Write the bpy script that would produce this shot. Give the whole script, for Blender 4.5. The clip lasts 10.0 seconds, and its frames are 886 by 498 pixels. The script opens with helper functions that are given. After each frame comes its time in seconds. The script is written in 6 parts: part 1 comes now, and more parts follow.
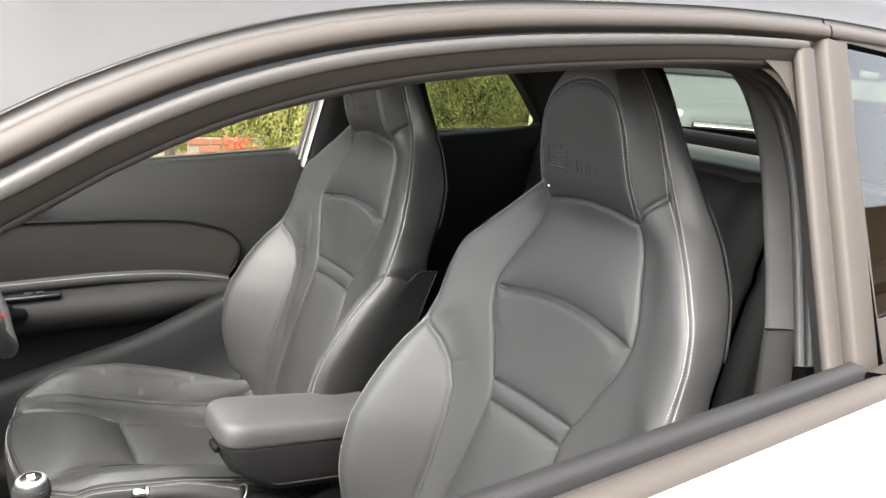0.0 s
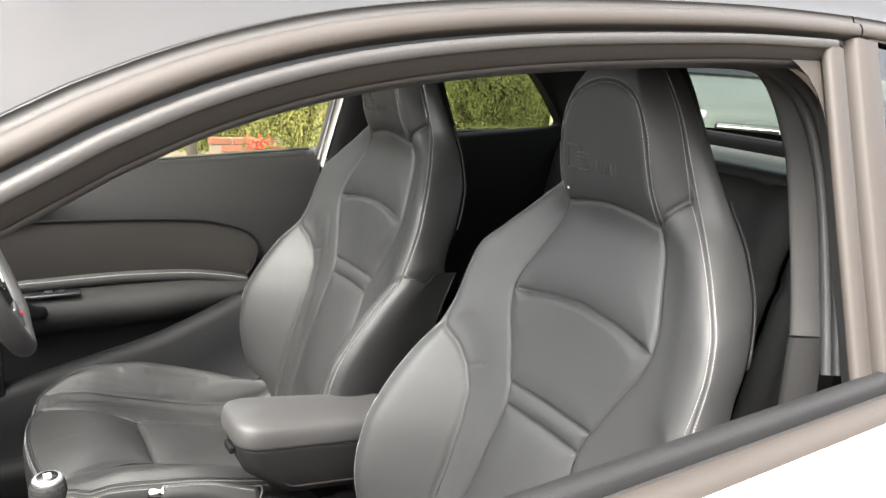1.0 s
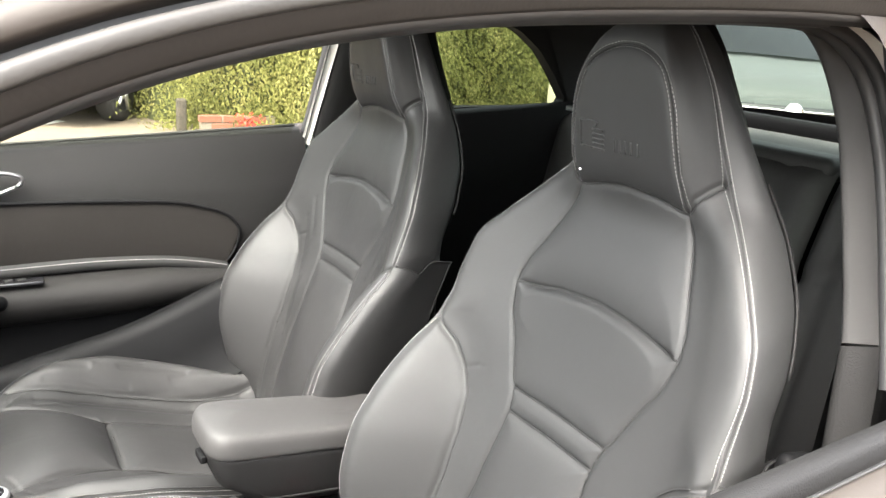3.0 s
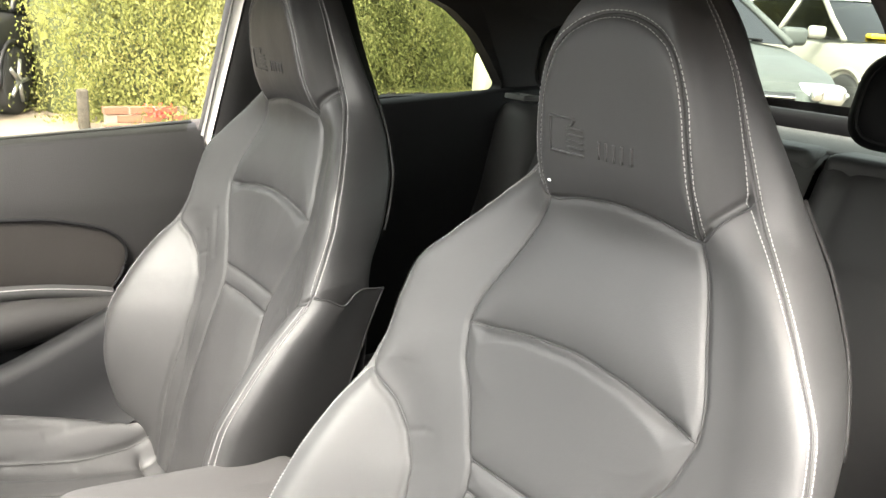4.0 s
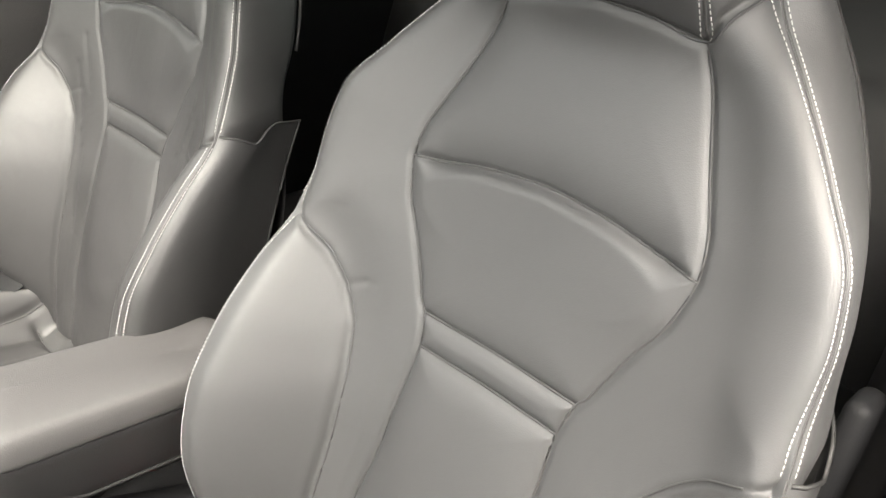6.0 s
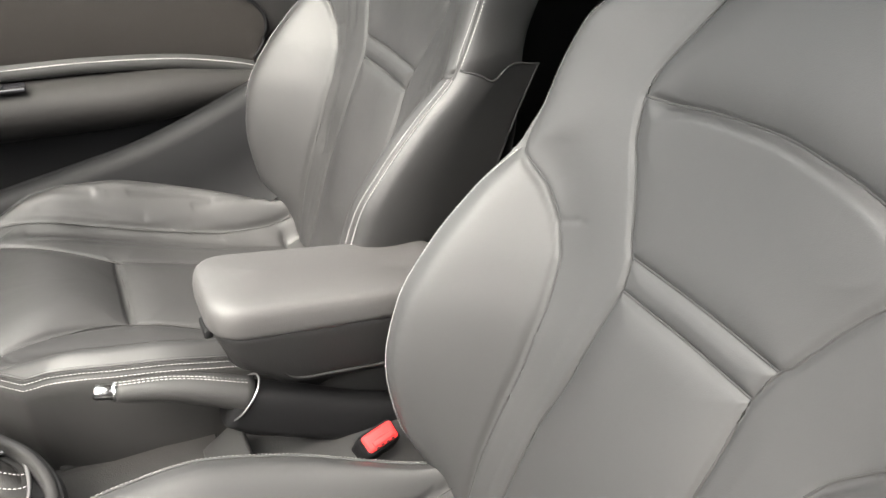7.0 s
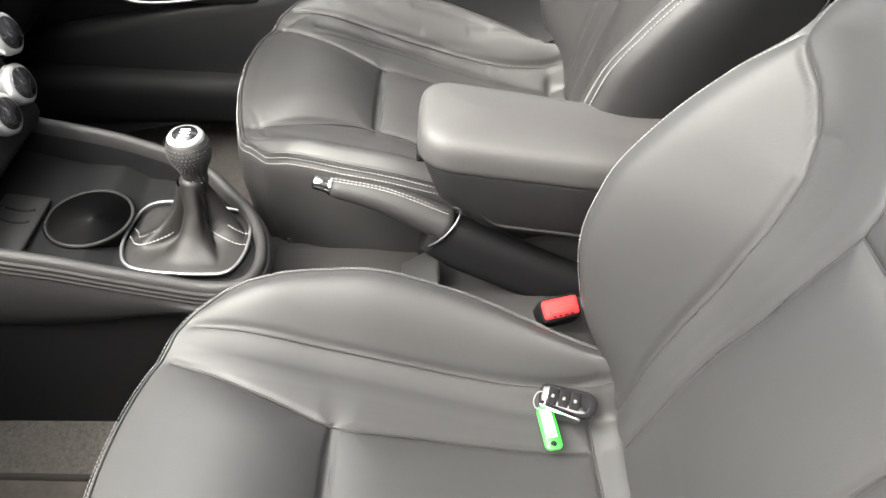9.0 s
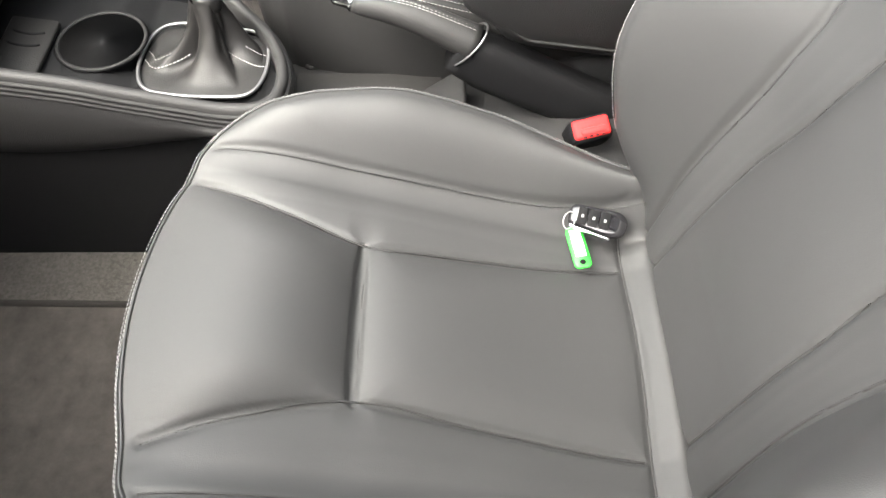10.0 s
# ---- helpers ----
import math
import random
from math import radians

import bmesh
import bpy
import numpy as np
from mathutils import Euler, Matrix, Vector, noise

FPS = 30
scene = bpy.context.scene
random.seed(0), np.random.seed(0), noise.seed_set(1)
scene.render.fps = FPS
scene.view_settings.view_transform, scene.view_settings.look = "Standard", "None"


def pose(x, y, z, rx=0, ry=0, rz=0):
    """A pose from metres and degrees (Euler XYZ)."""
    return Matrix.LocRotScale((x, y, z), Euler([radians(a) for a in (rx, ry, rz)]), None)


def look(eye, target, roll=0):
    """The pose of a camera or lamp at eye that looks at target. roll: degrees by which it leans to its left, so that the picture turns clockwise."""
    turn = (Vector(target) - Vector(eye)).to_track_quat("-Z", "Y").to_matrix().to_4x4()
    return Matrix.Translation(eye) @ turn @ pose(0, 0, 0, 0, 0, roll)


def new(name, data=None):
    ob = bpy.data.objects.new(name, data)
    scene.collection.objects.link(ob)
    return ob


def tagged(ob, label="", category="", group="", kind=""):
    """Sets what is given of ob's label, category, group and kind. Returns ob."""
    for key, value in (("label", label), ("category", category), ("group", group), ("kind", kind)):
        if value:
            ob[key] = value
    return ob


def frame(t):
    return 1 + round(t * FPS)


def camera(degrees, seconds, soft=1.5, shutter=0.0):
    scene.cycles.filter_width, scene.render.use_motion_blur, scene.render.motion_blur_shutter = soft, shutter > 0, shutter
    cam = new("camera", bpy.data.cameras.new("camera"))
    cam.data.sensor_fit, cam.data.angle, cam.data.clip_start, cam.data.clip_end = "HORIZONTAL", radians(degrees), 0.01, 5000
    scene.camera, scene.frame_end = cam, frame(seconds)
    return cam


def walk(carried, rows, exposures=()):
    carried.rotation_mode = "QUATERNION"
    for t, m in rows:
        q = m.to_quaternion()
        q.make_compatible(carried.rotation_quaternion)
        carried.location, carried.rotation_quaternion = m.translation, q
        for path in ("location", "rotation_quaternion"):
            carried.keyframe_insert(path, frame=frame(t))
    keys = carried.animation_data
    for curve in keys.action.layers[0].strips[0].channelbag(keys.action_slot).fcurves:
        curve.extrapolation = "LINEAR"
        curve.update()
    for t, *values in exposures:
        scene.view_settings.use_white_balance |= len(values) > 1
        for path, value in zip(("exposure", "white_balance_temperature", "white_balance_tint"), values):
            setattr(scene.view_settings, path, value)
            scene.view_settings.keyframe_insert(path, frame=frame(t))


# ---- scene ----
cam = camera(60.93, 10.0)
# seconds, place in metres, turn in degrees
ROWS = [
    (0, 0.0000, -0.0000, 1.2370, 75.27, -4.52, -33.30),
    (0.5, 0.0030, 0.0056, 1.2328, 75.38, -4.78, -32.34),
    (1, 0.0101, 0.0091, 1.2365, 75.16, -4.52, -31.73),
    (1.5, 0.0142, 0.0050, 1.2334, 75.24, -4.90, -31.33),
    (2, 0.0182, -0.0012, 1.2366, 74.93, -4.78, -31.20),
    (3.3, 0.1176, 0.1614, 1.2096, 73.24, -4.49, -32.88),
    (3.5, 0.1502, 0.1934, 1.2069, 73.10, -4.33, -33.78),
    (4, 0.2002, 0.3086, 1.2019, 73.01, -4.36, -37.85),
    (4.5, 0.2398, 0.4036, 1.1870, 71.93, -5.02, -43.67),
    (5, 0.2570, 0.4337, 1.1777, 68.56, -5.05, -47.00),
    (5.2, 0.2540, 0.4316, 1.1666, 67.05, -5.10, -47.58),
    (6.3, 0.2484, 0.4101, 1.1480, 58.74, -2.76, -43.99),
    (6.5, 0.2422, 0.4059, 1.1382, 58.31, -2.69, -40.19),
    (7, 0.2437, 0.3854, 1.1291, 57.70, -2.77, -26.81),
    (7.5, 0.2613, 0.3699, 1.1221, 57.19, -2.75, -15.44),
    (8, 0.3045, 0.4051, 1.1227, 56.62, -2.45, -7.39),
    (8.5, 0.3278, 0.4051, 1.1184, 52.36, -2.38, -2.33),
    (9, 0.3372, 0.3993, 1.1100, 45.61, -2.01, 0.23),
    (9.5, 0.3370, 0.3925, 1.1011, 39.59, -1.06, 0.88),
    (10, 0.3202, 0.3793, 1.0733, 34.74, -0.86, 0.25),
]
EXPOSURES = [(0.0, 3.97, 6400, 10), (2.2, 4.05, 6400, 10), (3.3, 4.46, 6450, 10), (4.0, 4.66, 6650, 10), (4.5, 4.70, 6750, 10), (5.2, 4.60, 6800, 10), (6.5, 4.30, 6650, 10), (8.0, 4.48, 6550, 10), (9.0, 4.34, 6500, 10), (10.0, 4.52, 6500, 10)]
walk(cam, [(t, pose(*row)) for t, *row in ROWS], EXPOSURES)

# ---- light: an overcast day ----
world = bpy.data.worlds.new("world")
scene.world = world
world.use_nodes = True
sky = world.node_tree.nodes.new("ShaderNodeTexSky")
sky.sky_type, sky.sun_disc = "NISHITA", False
sky.sun_elevation, sky.sun_rotation = radians(57), radians(232)
sky.air_density, sky.dust_density, sky.ozone_density = 0.7, 6.0, 0.4
haze = world.node_tree.nodes.new("ShaderNodeHueSaturation")
haze.inputs["Saturation"].default_value = 0.35
world.node_tree.links.new(sky.outputs[0], haze.inputs["Color"])
warm = world.node_tree.nodes.new("ShaderNodeMix")
warm.data_type, warm.blend_type = "RGBA", "MULTIPLY"
warm.inputs[0].default_value, warm.inputs[7].default_value = 1.0, (1.0, 0.98, 0.935, 1)
world.node_tree.links.new(haze.outputs[0], warm.inputs[6])
world.node_tree.links.new(warm.outputs[2], world.node_tree.nodes["Background"].inputs[0])
world.node_tree.nodes["Background"].inputs[1].default_value = 0.15
sun = new("sun", bpy.data.lights.new("sun", "SUN"))
sun.data.energy, sun.data.angle, sun.data.color = 0.50, radians(110), (1.0, 0.95, 0.88)
sun.matrix_world = look((-4.6, -3.6, 8.6), (0, 0, 0))


# ---- materials ----
def material(name, colour, rough=0.5, metal=0.0, grain=0.0, size=400.0, spread=0.0, stain=0.0, spec=0.5, coat=0.0, random_hue=0.0, crease=0.0):
    """A plain surface with fine grain relief (size: grains a metre), blotches and wear."""
    m = bpy.data.materials.new(name)
    m.use_nodes = True
    n, l = m.node_tree.nodes, m.node_tree.links
    b = n["Principled BSDF"]
    b.inputs["Roughness"].default_value, b.inputs["Metallic"].default_value = rough, metal
    b.inputs["Specular IOR Level"].default_value, b.inputs["Coat Weight"].default_value = spec, coat
    b.inputs["Coat Roughness"].default_value = 0.05
    tex = n.new("ShaderNodeTexCoord")
    big = n.new("ShaderNodeTexNoise")
    big.inputs["Scale"].default_value, big.inputs["Detail"].default_value = 9.0, 6.0
    l.new(tex.outputs["Object"], big.inputs["Vector"])
    mix = n.new("ShaderNodeMix")
    mix.data_type = "RGBA"
    k = spread
    mix.inputs[6].default_value = (*[c * (1 - k) for c in colour], 1)
    mix.inputs[7].default_value = (*[min(1, c * (1 + k)) for c in colour], 1)
    l.new(big.outputs["Fac"], mix.inputs[0])
    out = mix.outputs[2]
    if random_hue:
        info = n.new("ShaderNodeObjectInfo")
        hsv = n.new("ShaderNodeHueSaturation")
        mul = n.new("ShaderNodeMapRange")
        mul.inputs["To Min"].default_value, mul.inputs["To Max"].default_value = 1 - random_hue, 1 + random_hue
        l.new(info.outputs["Random"], mul.inputs["Value"])
        l.new(mul.outputs[0], hsv.inputs["Value"])
        l.new(out, hsv.inputs["Color"])
        out = hsv.outputs[0]
    l.new(out, b.inputs["Base Color"])
    if stain:
        rr = n.new("ShaderNodeMapRange")
        rr.inputs["To Min"].default_value, rr.inputs["To Max"].default_value = max(0.03, rough - stain), min(1, rough + stain)
        l.new(big.outputs["Fac"], rr.inputs["Value"])
        l.new(rr.outputs[0], b.inputs["Roughness"])
    if grain:
        fine = n.new("ShaderNodeTexVoronoi")
        fine.inputs["Scale"].default_value = size
        bump = n.new("ShaderNodeBump")
        bump.inputs["Strength"].default_value, bump.inputs["Distance"].default_value = grain, 0.0006
        l.new(tex.outputs["Object"], fine.inputs["Vector"])
        l.new(fine.outputs["Distance"], bump.inputs["Height"])
        l.new(bump.outputs[0], b.inputs["Normal"])
        if crease:
            # soft wrinkles that run across the hide
            stretch = n.new("ShaderNodeMapping")
            stretch.inputs["Scale"].default_value = (12, 24, 14)
            fold = n.new("ShaderNodeTexNoise")
            fold.inputs["Scale"].default_value, fold.inputs["Detail"].default_value, fold.inputs["Distortion"].default_value = 1.0, 3.0, 0.6
            wide = n.new("ShaderNodeBump")
            wide.inputs["Strength"].default_value, wide.inputs["Distance"].default_value = crease, 0.004
            l.new(tex.outputs["Object"], stretch.inputs["Vector"])
            l.new(stretch.outputs[0], fold.inputs["Vector"])
            l.new(fold.outputs["Fac"], wide.inputs["Height"])
            l.new(wide.outputs[0], bump.inputs["Normal"])
    return m


def noisy(name, low, high, scale, rough=0.9, detail=8.0, bump=0.0, distance=0.01):
    m = bpy.data.materials.new(name)
    m.use_nodes = True
    n, l = m.node_tree.nodes, m.node_tree.links
    b = n["Principled BSDF"]
    b.inputs["Roughness"].default_value = rough
    b.inputs["Specular IOR Level"].default_value = 0.2
    tex = n.new("ShaderNodeTexCoord")
    big = n.new("ShaderNodeTexNoise")
    big.inputs["Scale"].default_value, big.inputs["Detail"].default_value, big.inputs["Roughness"].default_value = scale, detail, 0.7
    l.new(tex.outputs["Object"], big.inputs["Vector"])
    ramp = n.new("ShaderNodeValToRGB")
    ramp.color_ramp.elements[0].position, ramp.color_ramp.elements[1].position = 0.3, 0.7
    ramp.color_ramp.elements[0].color, ramp.color_ramp.elements[1].color = (*low, 1), (*high, 1)
    l.new(big.outputs["Fac"], ramp.inputs[0])
    l.new(ramp.outputs[0], b.inputs["Base Color"])
    if bump:
        bp = n.new("ShaderNodeBump")
        bp.inputs["Strength"].default_value, bp.inputs["Distance"].default_value = bump, distance
        l.new(big.outputs["Fac"], bp.inputs["Height"])
        l.new(bp.outputs[0], b.inputs["Normal"])
    return m


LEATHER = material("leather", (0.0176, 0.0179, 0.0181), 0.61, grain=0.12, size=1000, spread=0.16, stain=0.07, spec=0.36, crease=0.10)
# worn, creased hide; its base is also darkened to offset strong side light
LEATHER_WORN_DIMMED = material("leather_worn_dimmed", (0.0120, 0.0121, 0.0122), 0.55, grain=0.15, size=1000, spread=0.4, stain=0.16, spec=0.33, crease=0.22)
ARMREST_SKIN = material("armrest_skin", (0.0215, 0.0211, 0.0209), 0.64, grain=0.3, size=900, spread=0.14, stain=0.08, spec=0.4)
GAITER_SKIN = material("gaiter_leather", (0.0064, 0.0062, 0.0060), 0.5, grain=0.3, size=900, spread=0.2, stain=0.10, spec=0.2)
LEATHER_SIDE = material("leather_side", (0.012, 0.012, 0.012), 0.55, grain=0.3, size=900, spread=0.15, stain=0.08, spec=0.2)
RIM_LEATHER = material("rim_leather", (0.028, 0.027, 0.026), 0.48, grain=0.35, size=650, spread=0.15, stain=0.05)
# near-black that paints in the shade of seam creases and knob holes
RECESS_SHADE = material("recess_shade", (0.006, 0.006, 0.006), 0.8, spread=0.1)
THREAD = material("thread", (0.15, 0.15, 0.147), 0.8, spread=0.1)
PLASTIC = material("plastic", (0.0100, 0.0100, 0.0101), 0.58, grain=0.4, size=700, spread=0.15, stain=0.06, spec=0.12)
PLASTIC_SOFT = material("plastic_soft", (0.0082, 0.0080, 0.0078), 0.65, grain=0.4, size=600, spread=0.1, stain=0.05, spec=0.15)
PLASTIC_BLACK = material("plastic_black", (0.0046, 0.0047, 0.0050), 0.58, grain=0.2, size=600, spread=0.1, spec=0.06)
GLOSS_BLACK = material("gloss_black", (0.008, 0.008, 0.009), 0.12, spread=0.1)
FABRIC = material("door_fabric", (0.0110, 0.0099, 0.0091), 0.85, grain=0.8, size=1200, spread=0.12, spec=0.12)
HEADLINER = material("headliner", (0.025, 0.025, 0.026), 0.95, grain=0.5, size=1500, spread=0.1, spec=0.1)
CARPET = noisy("carpet", (0.018, 0.016, 0.015), (0.05, 0.046, 0.042), 220, 1.0, bump=0.8, distance=0.004)
MAT = noisy("mat_carpet", (0.013, 0.0115, 0.0105), (0.029, 0.026, 0.0235), 28, 1.0, bump=0.6, distance=0.004)
RUBBER = material("rubber", (0.012, 0.012, 0.012), 0.55, spread=0.2, stain=0.1)
TRIM = material("satin_trim", (0.022, 0.0187, 0.0160), 0.58, metal=0.0, grain=0.12, size=300, spread=0.12, stain=0.06, spec=0.24)
FRAME_GREY = material("satin_frame", (0.020, 0.0188, 0.0175), 0.55, grain=0.2, size=300, spread=0.12, stain=0.06, spec=0.3)
FRAME_BROWN = material("brown_frame", (0.0105, 0.0092, 0.0080), 0.6, grain=0.15, size=300, spread=0.15, stain=0.06, spec=0.16)
ARCH = material("roof_arch_paint", (0.022, 0.022, 0.0225), 0.55, spec=0.12, metal=0.0, spread=0.05, stain=0.05, coat=0.0)
WHITE_PAINT = material("white_paint", (0.78, 0.78, 0.77), 0.25, spread=0.02, coat=0.6)
# the body's white, darkened in colour to hold down sunlight on the jambs
DIMMED_WHITE = material("dimmed_white_paint", (0.40, 0.39, 0.36), 0.4, spread=0.05)
CHROME = material("chrome", (0.75, 0.75, 0.75), 0.18, metal=1.0, spread=0.05)
DULL_SILVER = material("dull_silver", (0.16, 0.16, 0.16), 0.42, metal=0.9, spread=0.1)
SILVER = material("satin_silver", (0.55, 0.55, 0.55), 0.35, metal=0.9, spread=0.05)
PILLAR_GREY = material("pillar_fabric", (0.024, 0.0236, 0.0232), 0.8, grain=0.3, size=1500, spread=0.1, spec=0.2)
SHELF_GREY = material("shelf_fabric", (0.040, 0.041, 0.039), 0.8, grain=0.6, size=700, spread=0.12)
PALE_FILL = material("pale_fill", (0.34, 0.31, 0.20), 0.9, grain=0.3, size=150, spread=0.1)
RED = material("red_plastic", (0.40, 0.016, 0.016), 0.6, spread=0.1, spec=0.1)
GREEN = material("green_plastic", (0.015, 0.33, 0.02), 0.45, spread=0.08)
PAPER = material("paper", (0.85, 0.85, 0.85), 0.7, spread=0.03)
TYRE = material("tyre", (0.02, 0.02, 0.02), 0.8, spread=0.2)
CAR_GREY = material("grey_car_paint", (0.045, 0.050, 0.048), 0.5, spread=0.04, spec=0.25)
CAR_BLACK = material("black_car_paint", (0.008, 0.008, 0.009), 0.45, spread=0.1, spec=0.25)
CAR_WHITE = material("white_car_paint", (0.20, 0.195, 0.172), 0.4, spread=0.04, spec=0.3)
BRICK = material("brick", (0.16, 0.06, 0.035), 0.9, grain=0.6, size=200, spread=0.3, random_hue=0.25)
ASPHALT = noisy("asphalt", (0.085, 0.068, 0.053), (0.130, 0.106, 0.084), 3.0, 0.95, bump=0.3)
MORTAR = material("mortar", (0.12, 0.10, 0.08), 0.95, grain=0.5, size=200, spread=0.2)
LINE = material("line_paint", (0.5, 0.5, 0.48), 0.8, spread=0.1)
FENCE = noisy("brown_boards", (0.14, 0.075, 0.035), (0.24, 0.14, 0.07), 4.0, 0.8)
BARK = noisy("bark", (0.025, 0.022, 0.018), (0.06, 0.052, 0.042), 12.0, 0.95, bump=0.5)
YELLOW = material("yellow_plastic", (0.75, 0.52, 0.02), 0.5, spread=0.05)
FLOWER = material("red_petals", (0.75, 0.03, 0.02), 0.6, spread=0.2)


def leaf_material():
    """Leaves that differ one by one and in broad lighter and darker patches."""
    m = material("leaves", (0.17, 0.20, 0.045), 0.8, spread=0.5, spec=0.1)
    n, l = m.node_tree.nodes, m.node_tree.links
    geo, tex = n.new("ShaderNodeNewGeometry"), n.new("ShaderNodeTexCoord")
    patch = n.new("ShaderNodeTexNoise")
    patch.inputs["Scale"].default_value, patch.inputs["Detail"].default_value = 2.6, 3.0
    l.new(tex.outputs["Object"], patch.inputs["Vector"])
    add = n.new("ShaderNodeMath")
    add.operation, add.inputs[1].default_value = "MULTIPLY_ADD", 0.55
    wide = n.new("ShaderNodeMapRange")
    wide.inputs["From Min"].default_value, wide.inputs["From Max"].default_value = 0.35, 0.65
    wide.inputs["To Max"].default_value = 0.45
    l.new(patch.outputs["Fac"], wide.inputs["Value"])
    l.new(geo.outputs["Random Per Island"], add.inputs[0])
    l.new(wide.outputs[0], add.inputs[2])
    ramp = n.new("ShaderNodeValToRGB")
    ramp.color_ramp.elements[0].color, ramp.color_ramp.elements[1].color = (0.050, 0.054, 0.018, 1), (0.165, 0.150, 0.056, 1)
    ramp.color_ramp.elements.new(0.55).color = (0.095, 0.098, 0.027, 1)
    l.new(add.outputs[0], ramp.inputs[0])
    l.new(ramp.outputs[0], n["Principled BSDF"].inputs["Base Color"])
    return m


def glass_material(name, tint):
    m = bpy.data.materials.new(name)
    m.use_nodes = True
    n, l = m.node_tree.nodes, m.node_tree.links
    n.remove(n["Principled BSDF"])
    clear, gloss = n.new("ShaderNodeBsdfTransparent"), n.new("ShaderNodeBsdfGlossy")
    mix, facing, power, gain = n.new("ShaderNodeMixShader"), n.new("ShaderNodeLayerWeight"), n.new("ShaderNodeMath"), n.new("ShaderNodeMath")
    clear.inputs[0].default_value = (*tint, 1)
    gloss.inputs["Roughness"].default_value = 0.02
    facing.inputs["Blend"].default_value = 0.5
    power.operation, power.inputs[1].default_value = "POWER", 4.5
    gain.operation, gain.inputs[1].default_value, gain.inputs[2].default_value = "MULTIPLY_ADD", 0.9, 0.035
    l.new(facing.outputs["Facing"], power.inputs[0])
    l.new(power.outputs[0], gain.inputs[0])
    l.new(gain.outputs[0], mix.inputs[0])
    l.new(clear.outputs[0], mix.inputs[1])
    l.new(gloss.outputs[0], mix.inputs[2])
    l.new(mix.outputs[0], n["Material Output"].inputs[0])
    return m


LEAVES = leaf_material()
GLASS = glass_material("clear_glass", (0.93, 0.96, 0.94))
TINTED = glass_material("tinted_glass", (0.36, 0.41, 0.36))
SIDE_GLASS = glass_material("side_glass", (0.66, 0.68, 0.60))
DARK_GLASS = glass_material("dark_glass", (0.10, 0.11, 0.11))


# ---- builders ----
def thing(name, at, label, category, group="", kind="", turn=0):
    ob = new(name)
    ob.matrix_world = pose(*at, 0, 0, turn)
    return tagged(ob, label, category, group, kind)


def part(name, verts, faces, mat, parent=None, label="", smooth=True):
    me = bpy.data.meshes.new(name)
    me.from_pydata([tuple(map(float, v)) for v in verts], [], [tuple(map(int, f)) for f in faces])
    me.update()
    me.materials.append(mat)
    if smooth:
        me.polygons.foreach_set("use_smooth", np.ones(len(me.polygons), dtype=bool))
    ob = new(name, me)
    if parent is not None:
        ob.parent = parent
    if label:
        tagged(ob, label)
    return ob


def join(*meshes):
    """One list of points and faces out of several."""
    V, F = [], []
    for v, f in meshes:
        k = len(V)
        V += [tuple(p) for p in v]
        F += [tuple(i + k for i in q) for q in f]
    return V, F


def grid_faces(rows, cols, ring=False, flip=False):
    F = []
    for i in range(rows - 1):
        for j in range(cols if ring else cols - 1):
            k = (j + 1) % cols
            q = (i * cols + j, i * cols + k, (i + 1) * cols + k, (i + 1) * cols + j)
            F.append(q[::-1] if flip else q)
    return F


def tube(path, radius, sides=10, caps=True):
    """A round bar along a path; radius may be one number or one for each point."""
    path = [Vector(p) for p in path]
    radii = [radius] * len(path) if isinstance(radius, (int, float)) else radius
    V, up = [], Vector((0, 0, 1))
    for i, p in enumerate(path):
        d = (path[min(i + 1, len(path) - 1)] - path[max(i - 1, 0)]).normalized()
        side = d.cross(up if abs(d.z) < 0.95 else Vector((1, 0, 0))).normalized()
        top = side.cross(d)
        for j in range(sides):
            a = 2 * math.pi * j / sides
            V.append(p + (side * math.cos(a) + top * math.sin(a)) * radii[i])
    F = grid_faces(len(path), sides, ring=True)
    if caps:
        F += [tuple(range(sides))[::-1], tuple((len(path) - 1) * sides + j for j in range(sides))]
    return V, F


def lathe(profile, sides=28, at=(0, 0, 0), turn=None):
    """Turned round z: profile of (radius, height)."""
    V = []
    for r, h in profile:
        for j in range(sides):
            a = 2 * math.pi * j / sides
            p = Vector((r * math.cos(a), r * math.sin(a), h))
            V.append((turn @ p if turn else p) + Vector(at))
    F = grid_faces(len(profile), sides, ring=True)
    F += [tuple(range(sides))[::-1], tuple((len(profile) - 1) * sides + j for j in range(sides))]
    return V, F


def block(size, at=(0, 0, 0), bevel=0.004, segments=3, taper=1.0, turn=None):
    """A rounded block; taper narrows its lower end."""
    bm = bmesh.new()
    bmesh.ops.create_cube(bm, size=1.0)
    for v in bm.verts:
        k = taper if v.co.z < 0 else 1.0
        v.co = Vector((v.co.x * size[0] * k, v.co.y * size[1] * k, v.co.z * size[2]))
    bmesh.ops.bevel(bm, geom=list(bm.edges), offset=min(bevel, min(size) * 0.49), segments=segments, profile=0.5, affect="EDGES")
    out = []
    for v in bm.verts:
        out.append((turn @ v.co if turn else v.co) + Vector(at))
    bm.verts.index_update()
    F = [tuple(v.index for v in f.verts) for f in bm.faces]
    bm.free()
    return out, F


def rounded(points, radius, n=6):
    """A closed outline with its corners rounded."""
    P, out = [Vector(p) for p in points], []
    for i, p in enumerate(P):
        a, b = P[i - 1], P[(i + 1) % len(P)]
        r = min(radius, (a - p).length * 0.45, (b - p).length * 0.45)
        s, e = p + (a - p).normalized() * r, p + (b - p).normalized() * r
        for k in range(n + 1):
            t = k / n
            out.append((1 - t) ** 2 * s + 2 * t * (1 - t) * p + t * t * e)
    return out


